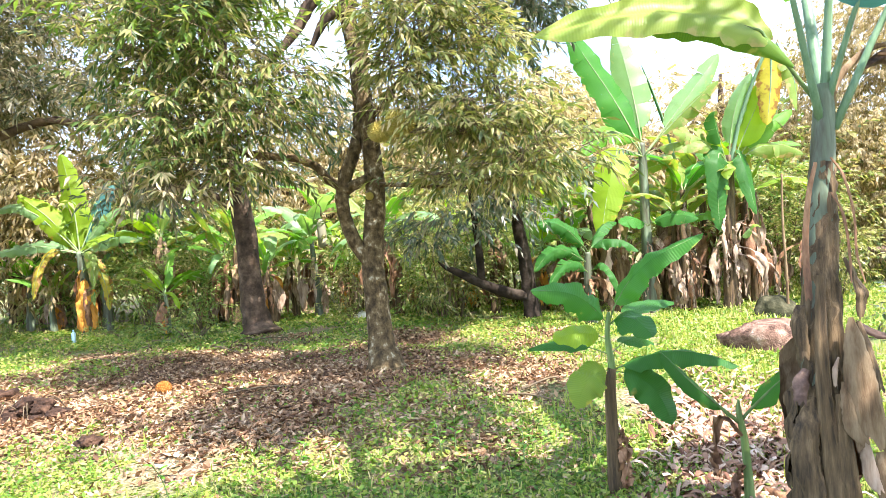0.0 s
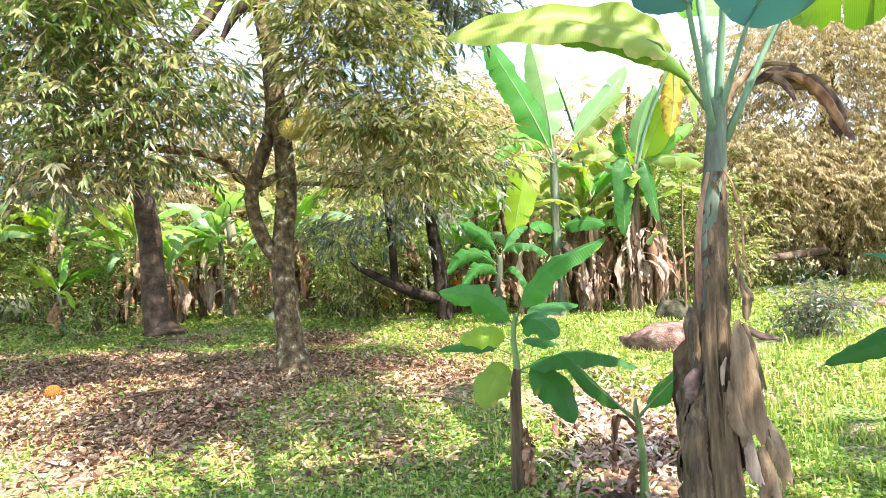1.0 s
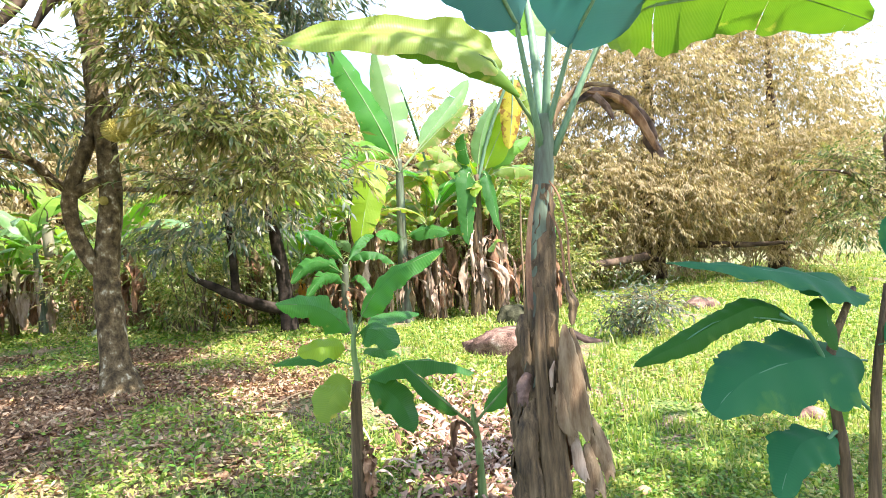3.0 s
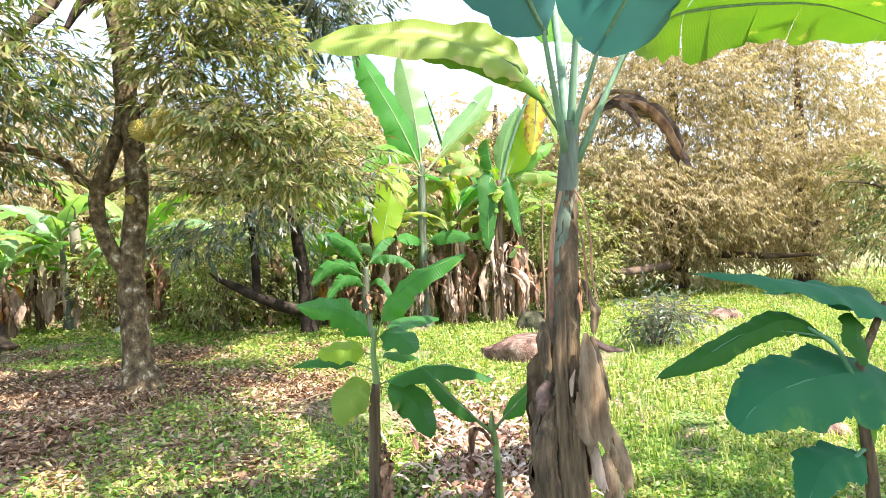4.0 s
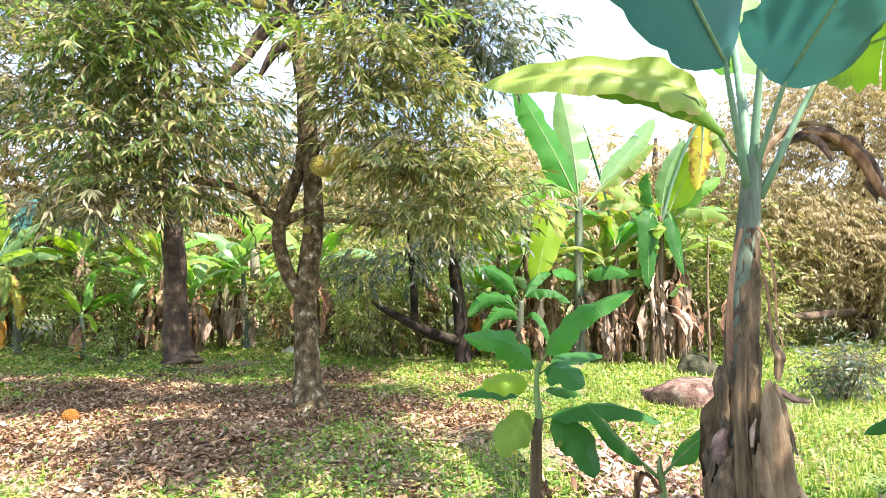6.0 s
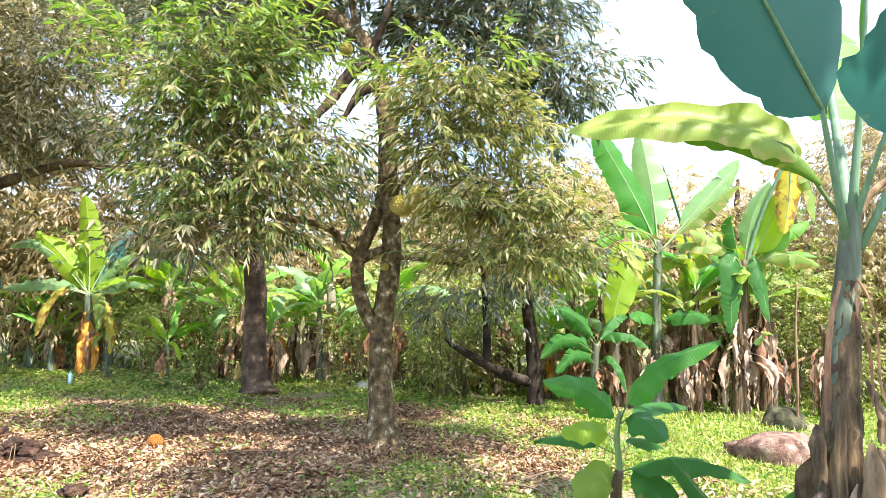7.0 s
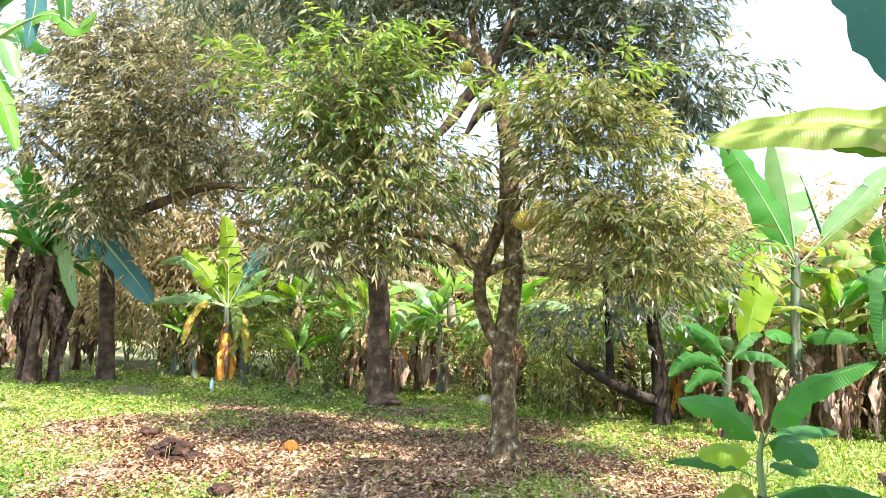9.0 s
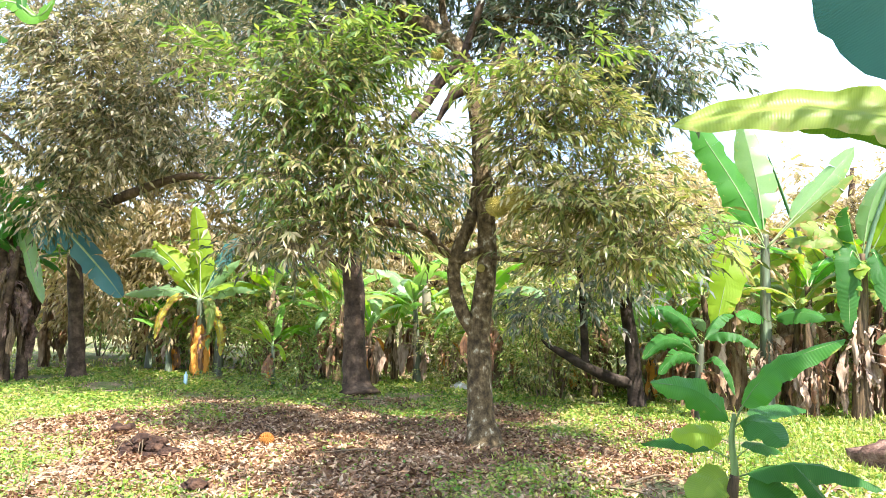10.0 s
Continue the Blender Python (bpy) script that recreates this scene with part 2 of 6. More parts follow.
M["bark"] = plain_material("durian_bark", [(0.28, (0.035, 0.023, 0.010)), (0.5, (0.105, 0.071, 0.031)), (0.64, (0.18, 0.13, 0.065)), (0.78, (0.44, 0.39, 0.27))], scale=13.0, rough=0.9, bump=1.0, stretch=(1, 1, 0.8), fine=55, dist=0.03)
# bark darkened as under the crown: the shade is put into the colour
M["bark_shaded"] = plain_material("shade_toned_bark", [(0.25, (0.012, 0.009, 0.007)), (0.5, (0.032, 0.024, 0.018)), (0.8, (0.075, 0.058, 0.045))], scale=5.0, rough=0.95, bump=0.8, fine=26, dist=0.02, gloss=0.1)
# lighter bush leaf: the sunlight on the undergrowth is put into its tones
M["bush_light"] = foliage_material("sunny_bush_leaf", [(0.0, (0.08, 0.17, 0.03)), (0.5, (0.20, 0.29, 0.06)), (1.0, (0.42, 0.40, 0.16))], patch=1.6)
M["bark_dark"] = plain_material("dark_bark", [(0.25, (0.026, 0.017, 0.011)), (0.5, (0.075, 0.048, 0.029)), (0.75, (0.17, 0.115, 0.075))], scale=5.0, rough=0.9, bump=0.8, fine=26, dist=0.02)
M["twig"] = plain_material("twig_bark", [(0.1, (0.09, 0.06, 0.035)), (0.9, (0.2, 0.15, 0.09))], scale=8, bump=0.2)
M["rock"] = plain_material("weathered_stone", [(0.3, (0.06, 0.036, 0.027)), (0.5, (0.175, 0.105, 0.078)), (0.66, (0.27, 0.18, 0.135)), (0.88, (0.50, 0.41, 0.34))], scale=7.0, rough=0.95, bump=1.0, fine=55, dist=0.03, gloss=0.1)
M["stone_dark"] = plain_material("mossy_stone", [(0.25, (0.018, 0.018, 0.010)), (0.5, (0.045, 0.045, 0.025)), (0.8, (0.11, 0.10, 0.06))], scale=6.0, rough=0.95, bump=0.9, fine=30, dist=0.03, gloss=0.1)
M["earth"] = plain_material("dug_earth", [(0.25, (0.014, 0.007, 0.004)), (0.5, (0.042, 0.021, 0.012)), (0.8, (0.11, 0.06, 0.036))], scale=9.0, rough=0.95, bump=1.0, fine=40, dist=0.03)
M["husk"] = plain_material("durian_husk", [(0.1, (0.16, 0.15, 0.03)), (0.5, (0.34, 0.28, 0.06)), (0.9, (0.48, 0.38, 0.11))], scale=6.0, rough=0.7, bump=0.4, fine=30)
M["husk_orange"] = plain_material("orange_husk", [(0.25, (0.20, 0.07, 0.015)), (0.5, (0.36, 0.14, 0.025)), (0.8, (0.45, 0.22, 0.05))], scale=8.0, rough=0.7, bump=0.4, fine=30)
M["sack"] = plain_material("woven_sack", [(0.2, (0.17, 0.16, 0.10)), (0.8, (0.30, 0.28, 0.19))], scale=5.0, rough=0.8, bump=0.3, fine=60)
M["blue"] = plain_material("blue_plastic", [(0.1, (0.25, 0.42, 0.5)), (0.9, (0.4, 0.56, 0.62))], scale=5.0, rough=0.3, bump=0.05, fine=30)
M["white"] = plain_material("white_plastic", [(0.1, (0.55, 0.54, 0.5)), (0.9, (0.82, 0.81, 0.78))], scale=5.0, rough=0.5, bump=0.3, fine=30)


# the sheet of ground: grass, bare soil and the brown litter under the big tree
def ground_material():
    m, n, l, out = nodes_of("orchard_ground")
    tc = n.new("ShaderNodeTexCoord")
    mp = n.new("ShaderNodeMapping")
    mp.inputs["Location"].default_value = (2.7 / 4.3, -8.2 / 3.3, 0)
    mp.inputs["Scale"].default_value = (1 / 4.3, 1 / 3.3, 0)
    l.new(tc.outputs["Object"], mp.inputs["Vector"])
    ln = n.new("ShaderNodeVectorMath")
    ln.operation = "LENGTH"
    l.new(mp.outputs[0], ln.inputs[0])
    ragged = noise_node(n, l, 1.3, 6.0)
    add = n.new("ShaderNodeMath")
    add.operation = "MULTIPLY_ADD"
    l.new(ragged.outputs["Fac"], add.inputs[0])
    add.inputs[1].default_value = 0.9
    l.new(ln.outputs["Value"], add.inputs[2])
    mask = ramp_node(n, [(0.56, (1, 1, 1)), (0.78, (0, 0, 0))])
    half = n.new("ShaderNodeMath")
    half.operation = "MULTIPLY"
    half.inputs[1].default_value = 0.5
    l.new(add.outputs[0], half.inputs[0])
    l.new(half.outputs[0], mask.inputs["Fac"])
    fine = noise_node(n, l, 34.0, 5.0)
    mid = noise_node(n, l, 2.6, 6.0)
    green = ramp_node(n, [(0.3, (0.05, 0.09, 0.02)), (0.5, (0.13, 0.17, 0.05)), (0.7, (0.24, 0.24, 0.09))])
    l.new(fine.outputs["Fac"], green.inputs["Fac"])
    brown = ramp_node(n, [(0.3, (0.08, 0.05, 0.03)), (0.5, (0.24, 0.16, 0.10)), (0.7, (0.46, 0.35, 0.25))])
    l.new(fine.outputs["Fac"], brown.inputs["Fac"])
    bare = ramp_node(n, [(0.46, (0, 0, 0)), (0.60, (1, 1, 1))])
    l.new(mid.outputs["Fac"], bare.inputs["Fac"])
    c = mix_rgb(n, l, bare.outputs["Color"], green.outputs["Color"], brown.outputs["Color"])
    c = mix_rgb(n, l, mask.outputs["Color"], c, brown.outputs["Color"])
    p = n.new("ShaderNodeBsdfPrincipled")
    p.inputs["Roughness"].default_value = 0.95
    p.inputs["Specular IOR Level"].default_value = 0.15
    b = n.new("ShaderNodeBump")
    b.inputs["Strength"].default_value, b.inputs["Distance"].default_value = 0.8, 0.03
    l.new(fine.outputs["Fac"], b.inputs["Height"])
    l.new(c, p.inputs["Base Color"])
    l.new(b.outputs[0], p.inputs["Normal"])
    l.new(p.outputs[0], out.inputs["Surface"])
    return m


M["ground"] = ground_material()


# ---- builders ----
def fast_mesh(name, verts, faces, mat, uvs=None, smooth=False):
    """A mesh from arrays: verts (n, 3), faces (m, 3) or (m, 4), uvs one pair a vertex."""
    verts, faces = np.asarray(verts, dtype=np.float32), np.asarray(faces, dtype=np.int32)
    me = bpy.data.meshes.new(name)
    k = faces.shape[1]
    me.vertices.add(len(verts))
    me.vertices.foreach_set("co", verts.ravel())
    me.loops.add(faces.size)
    me.loops.foreach_set("vertex_index", faces.ravel())
    me.polygons.add(len(faces))
    me.polygons.foreach_set("loop_start", np.arange(0, faces.size, k, dtype=np.int32))
    if uvs is not None:
        layer = me.uv_layers.new(name="UVMap")
        layer.data.foreach_set("uv", np.asarray(uvs, dtype=np.float32)[faces.ravel()].ravel())
    if smooth:
        me.polygons.foreach_set("use_smooth", np.ones(len(faces), dtype=bool))
    me.update(calc_edges=True)
    me.materials.append(mat)
    return me


def part(name, me, parent, label=""):
    ob = new(name, me)
    ob.parent = parent
    if label:
        ob["label"] = label
    return ob


def thing(name, at, label, category, group="", kind=""):
    ob = new(name)
    ob.location = at
    ob.empty_display_size = 0.1
    return tagged(ob, label, category, group, kind)


def smooth_line(pts, n):
    """n + 1 points and radii on a smooth line through (x, y, z, r) points."""
    p = np.array(pts, dtype=float)
    p = np.vstack([2 * p[0] - p[1], p, 2 * p[-1] - p[-2]])
    p[:, 3:] = np.maximum(p[:, 3:], 0.001)
    out = []
    for s in np.linspace(0, len(pts) - 1, n + 1):
        i = min(int(s), len(pts) - 2)
        t = s - i
        a, b, c, d = p[i:i + 4]
        out.append(0.5 * (2 * b + (c - a) * t + (2 * a - 5 * b + 4 * c - d) * t * t + (3 * b - a - 3 * c + d) * t ** 3))
    return np.array(out)


def tube(name, pts, mat, n=16, sides=10, rough=0.06, seed=1, ridges=0):
    """A tapered, slightly uneven limb along (x, y, z, r) points, closed at both ends."""
    line = smooth_line(pts, n)
    rng = np.random.default_rng(seed)
    c, r = line[:, :3], np.maximum(line[:, 3], 0.0015)
    t = np.gradient(c, axis=0)
    t /= np.linalg.norm(t, axis=1)[:, None] + 1e-9
    ref = np.array([1.0, 0.13, 0.07]) if abs(t[0, 0]) < 0.8 else np.array([0.1, 1.0, 0.05])
    a = np.cross(t, ref)
    a /= np.linalg.norm(a, axis=1)[:, None]
    b = np.cross(t, a)
    ang = np.linspace(0, 2 * math.pi, sides, endpoint=False)
    wob = 1 + rough * rng.standard_normal((n + 1, sides))
    if ridges:
        wob = wob + 0.09 * np.cos(ridges * ang)[None, :] * np.linspace(1.0, 0.4, n + 1)[:, None]
    v = c[:, None] + (a[:, None] * np.cos(ang)[None, :, None] + b[:, None] * np.sin(ang)[None, :, None]) * (r[:, None] * wob)[:, :, None]
    v = v.reshape(-1, 3)
    f = []
    for i in range(n):
        for j in range(sides):
            k = (j + 1) % sides
            f.append((i * sides + j, i * sides + k, (i + 1) * sides + k, (i + 1) * sides + j))
    m = len(v)
    v = np.vstack([v, c[0], c[-1]])
    for j in range(0, sides, 2):
        f.append((m, (j + 2) % sides, j + 1, j))
        f.append((m + 1, n * sides + j, n * sides + j + 1, n * sides + (j + 2) % sides))
    return fast_mesh(name, v, f, mat, smooth=True)


def unit(v):
    return v / (np.linalg.norm(v, axis=-1, keepdims=True) + 1e-9)


def spray_points(rng, clumps, gap, bough):
    """Where the sprays sit: each clump is filled with flat boughs, and the sprays crowd on the boughs with dark gaps between."""
    ps, us = [], []
    for cx, cy, cz, rx, ry, rz, count in clumps:
        m = max(2, int(count / 11))
        size = np.array([rx, ry, rz])
        u = unit(rng.standard_normal((m, 3)))
        r = rng.random((m, 1)) ** 0.38
        r = r * np.where(rng.random((m, 1)) < 0.16, 1.0 + 0.3 * rng.random((m, 1)), 1.0)
        o = np.array([cx, cy, cz]) + u * r * size
        which = rng.integers(0, m, count)
        off = rng.standard_normal((count, 3)) * np.array([1.0, 1.0, 0.42]) * np.minimum(bough, 0.55 * size)
        p = o[which] + off
        x, y, z = p.T
        g = np.sin(2.3 * x + 1.1 * z + cx) * np.sin(2.7 * y + 0.9 * x) + np.sin(3.1 * z + 1.7 * y + cz) * np.sin(3.7 * x - 1.3 * z)
        keep = g > gap - 0.25
        ps.append(p[keep])
        us.append(unit(unit(off) * 0.9 + u[which] * 0.8)[keep])
    return np.vstack(ps), np.vstack(us)


def foliage(name, mat, twig_mat, parent, clumps, leaf=0.165, slim=0.27, spray=0.36, per=9, droop=0.12, gap=-0.55, seed=3, twigs=True, simple=False, bough=0.26, hang=0.42):
    """A crown: sprays of lance-shaped leaves in two ranks on thin twigs, filling uneven boughs (x, y, z, rx, ry, rz, sprays)."""
    rng = np.random.default_rng(seed)
    p, u = spray_points(rng, clumps, gap, bough)
    s = len(p)
    d = unit(u * np.array([1.0, 1.0, 0.5]) + np.array([0, 0, -droop]) + 0.4 * rng.standard_normal((s, 3)))
    length = spray * (0.6 + 0.8 * rng.random((s, 1)))
    q = np.linspace(0.15, 1.0, per)
    base = p[:, None] + d[:, None] * (q[None, :, None] * length[:, None]) + np.array([0, 0, -0.16]) * (q ** 2)[None, :, None] * length[:, None]
    side = unit(np.cross(d, np.array([0, 0, 1.0])) + 0.2 * rng.standard_normal((s, 3)))
    sign = np.where(np.arange(per) % 2 == 0, 1.0, -1.0)
    fan = 0.85 - 0.55 * q
    ld = unit((0.45 + 0.5 * q)[None, :, None] * d[:, None] + fan[None, :, None] * side[:, None] * sign[None, :, None] + np.array([0, 0, -hang]) + 0.24 * rng.standard_normal((s, per, 3))).reshape(-1, 3)
    base = base.reshape(-1, 3)
    n = len(base)
    ll = leaf * (0.65 + 0.6 * rng.random((n, 1)))
    nrm = unit(np.array([0, 0, 1.0]) + 0.5 * rng.standard_normal((n, 3)))
    w = unit(np.cross(ld, nrm))
    up = np.cross(w, ld)
    half = 0.5 * slim * ll
    mid = base + ld * ll * 0.42 - up * ll * 0.01
    left, right = mid + w * half + up * half * 0.3, mid - w * half + up * half * 0.3
    tip = base + ld * ll - up * ll * 0.10 + np.array([0, 0, -0.06]) * ll
    if simple:
        v = np.stack([base, left, right, tip], 1).reshape(-1, 3)
        o = (np.arange(n) * 4)[:, None]
        f = np.concatenate([o + k for k in ((0, 2, 1), (3, 1, 2))], 1).reshape(-1, 3)
    else:
        v = np.stack([base, left, mid, right, tip], 1).reshape(-1, 3)
        o = (np.arange(n) * 5)[:, None]
        f = np.concatenate([o + k for k in ((0, 2, 1), (0, 3, 2), (4, 1, 2), (4, 2, 3))], 1).reshape(-1, 3)
    part("crown", fast_mesh("crown", v, f, mat), parent)
    if twigs:
        e = np.array([0, 0, -0.16])
        a0, a1, a2 = p - d * 0.18, p + d * 0.5 * length + e * 0.25 * length, p + d * length + e * length
        rad = 0.005
        rows = []
        for c, k in ((a0, 1.0), (a1, 0.7), (a2, 0.3)):
            for j in range(3):
                th = 2 * math.pi * j / 3
                rows.append(c + rad * k * (side * math.cos(th) + np.cross(d, side) * math.sin(th)))
        v = np.stack(rows, 1).reshape(-1, 3)
        o = (np.arange(s) * 9)[:, None]
        f = np.concatenate([o + np.array(k) for i in (0, 3) for k in ((i, i + 1, i + 4, i + 3), (i + 1, i + 2, i + 5, i + 4), (i + 2, i, i + 3, i + 5))], 1).reshape(-1, 4)
        part("twig", fast_mesh("twig", v, f, twig_mat), parent)["kind"] = "stuff"


def moved(rows, at):
    return [(r[0] - at[0], r[1] - at[1], r[2] - at[2], *r[3:]) for r in rows]


def blade(plant, at, az, up, length, width, bend=60, petiole=0.2, roll=0, sag=12, tear=0.0, mat="blade", seed=0, swing=0, rib=1.0, rib_mat="midrib", label="", cut=0.0, wave=0.05):
    """One banana leaf. az: heading in degrees (0: +x, 90: +y); up: the angle at which it rises; bend: how far it arches over;
    sag: how far its halves hang from the midrib; tear: how unevenly the torn strips hang; cut: share of strips that are gone."""
    n = 22
    s = np.linspace(0, 1, n + 1)
    el = np.radians(up - bend * s ** 1.25)
    hd = np.radians(az + swing * s)
    t = np.stack([np.cos(el) * np.cos(hd), np.cos(el) * np.sin(hd), np.sin(el)], 1)
    step = length / n
    c = np.array(at) + np.vstack([np.zeros(3), np.cumsum(0.5 * (t[1:] + t[:-1]) * step, axis=0)])
    flat = np.stack([-np.sin(hd), np.cos(hd), np.zeros(n + 1)], 1)
    nn = unit(np.cross(t, flat))
    ro = radians(roll)
    sd, nn = flat * math.cos(ro) + nn * math.sin(ro), nn * math.cos(ro) - flat * math.sin(ro)
    return blade_mesh(plant, c, t, sd, nn, length, width, petiole, sag, tear, mat, seed, rib, rib_mat, label, cut, wave)


def blade_to(plant, base, tip, width, bow=(0, 0, 0.1), face=(0, -1, 0.3), petiole=0.15, sag=10, tear=0.0, mat="blade", seed=0, rib=1.0, rib_mat="midrib", label="", cut=0.0, wave=0.05, lobes=0.0, via=(), taper=0.0):
    """One leaf from its foot to its tip (both in the world), bowed by the vector bow, its surface turned towards face."""
    n = 44 if via else 22
    s = np.linspace(0, 1, n + 1)[:, None]
    o = np.array(plant.location)
    b0, b2 = np.array(base, dtype=float) - o, np.array(tip, dtype=float) - o
    b1 = 0.5 * (b0 + b2) + 2 * np.array(bow)
    c = (1 - s) ** 2 * b0 + 2 * s * (1 - s) * b1 + s * s * b2
    if via:
        c = np.array(smooth_line([tuple(b0)] + [tuple(np.array(v, dtype=float) - o) for v in via] + [tuple(b2)], n))[:, :3]
    t = unit(np.gradient(c, axis=0))
    sd = unit(np.cross(np.array(face, dtype=float), t))
    nn = np.cross(t, sd)
    length = float(np.linalg.norm(np.diff(c, axis=0), axis=1).sum())
    return blade_mesh(plant, c, t, sd, nn, length, width, petiole, sag, tear, mat, seed, rib, rib_mat, label, cut, wave, lobes, taper)


def blade_mesh(plant, c, t, sd, nn, length, width, petiole, sag, tear, mat, seed, rib, rib_mat, label, cut, wave, lobes=0.0, taper=0.0):
    rng = np.random.default_rng(seed + 17)
    n = len(c) - 1
    s = np.linspace(0, 1, n + 1)
    sp = petiole / length
    q = np.clip((s - sp) / (1 - sp), 0, 1)
    half = 0.5 * width * np.minimum(1, q / 0.2) ** 0.55 * np.clip(1 - q ** 3.4, 0, 1) ** 0.62
    if lobes:
        half = half * (1 + lobes * np.sin(q * 15.0 + seed))
    half = half * (1 - taper * q)
    first = int(np.searchsorted(s, sp))
    verts, faces, uvs = [], [], []
    cols = (0.0, 0.35, 0.7, 1.0)
    margin = 1 + 0.045 * rng.standard_normal((n + 1, 2)) + 0.06 * np.sin(np.linspace(0, 7 + 4 * rng.random(), n + 1)[:, None] + 6 * rng.random(2)[None, :])
    for sg in (1, -1):
        i = first
        while i < n:
            span = n - i if tear <= 0 else min(n - i, int(rng.integers(2, 6)))
            a = radians((sag if not isinstance(sag, tuple) else sag[0 if sg > 0 else 1]) + tear * rng.standard_normal())
            gone = rng.random() < cut
            o = len(verts)
            reach = 0.35 + 0.4 * rng.random() if gone else 1.0
            for k in range(i, i + span + 1):
                nick = 1.0 if tear <= 0 or (k not in (i, i + span)) else 0.94
                for v in cols:
                    ang = a * (0.5 + 0.8 * v)
                    wv = half[k] * v * nick * reach * (margin[k, int(sg > 0)] if v == 1.0 else 1.0)
                    ripple = wave * half[k] * v * (math.sin(9 * s[k] * length / max(width, 0.05) + sg + seed) + 0.7 * math.sin(3.7 * s[k] * length / max(width, 0.05) + 2.1 * sg + 1.7 * seed))
                    pnt = c[k] + sd[k] * sg * wv * math.cos(ang) - nn[k] * (wv * math.sin(ang) + ripple) + t[k] * wv * 0.12
                    verts.append(pnt)
                    uvs.append((s[k] * length / 0.8, v))
            m = len(cols)
            for k in range(span):
                for j in range(m - 1):
                    w0 = o + k * m + j
                    quad = (w0, w0 + 1, w0 + m + 1, w0 + m)
                    faces.append(quad if sg > 0 else quad[::-1])
            i += span
    leaf_ob = part("leaf", fast_mesh("leaf", verts, faces, M[mat], uvs, smooth=True), plant, label)
    rr = 0.024 * rib * (length / 1.6) ** 0.9
    ks = [0, first, n // 2, n * 4 // 5, n]
    pts = [(*(c[k] - nn[k] * 0.004), max(rr * (1 - 0.9 * s[k]), 0.0025)) for k in sorted(set(ks))]
    part("midrib", tube("midrib", pts, M[rib_mat], n=14, sides=6, rough=0.02), leaf_ob)
    return c[-1]


def dry_leaf(plant, at, az, length, width, flare=0.25, mat="dry", seed=0, twist=40, lift=0.0):
    """A dead leaf that hangs crumpled from the stem."""
    rng = np.random.default_rng(seed + 5)
    n, m = 14, 5
    s = np.linspace(0, 1, n + 1)
    hd = radians(az)
    out = flare * length * (1 - np.exp(-3.2 * s)) * (1.15 - 0.35 * s)
    rise = lift * np.sin(np.pi * np.clip(s * 2.2, 0, 1))
    c = np.stack([at[0] + out * math.cos(hd), at[1] + out * math.sin(hd), at[2] + rise - length * (s ** 1.35) * (1 - 0.3 * flare)], 1)
    ph = rng.random(4) * 6.28
    verts, faces, uvs = [], [], []
    for k in range(n + 1):
        tw = hd + math.pi / 2 + radians(twist) * math.sin(2.2 * s[k] + ph[0])
        across = np.array([math.cos(tw), math.sin(tw), 0])
        away = np.array([-math.sin(tw), math.cos(tw), 0])
        w = width * (0.18 + 0.82 * min(1, s[k] / 0.35) ** 0.8) * (1 - max(0, s[k] - 0.6) ** 2 * 4.2)
        for j in range(m):
            v = j / (m - 1) - 0.5
            fold = 0.55 * w * abs(v) + 0.10 * w * math.sin(9 * v + 5 * s[k] + ph[1]) + 0.04 * math.sin(17 * s[k] + 4 * v + ph[2])
            jag = 0.05 * length * rng.standard_normal() * (s[k] > 0.9)
            verts.append(c[k] + across * w * v * 0.8 + away * fold * 0.5 + np.array([0, 0, jag]) + 0.008 * rng.standard_normal(3))
            uvs.append((s[k], abs(v)))
    for k in range(n):
        for j in range(m - 1):
            a = k * m + j
            faces.append((a, a + 1, a + m + 1, a + m))
    part("dry_leaf", fast_mesh("dry_leaf", verts, faces, M[mat], uvs, smooth=True), plant, "dry brown hanging leaf" if mat != "dry_orange" else "dry orange hanging leaf")


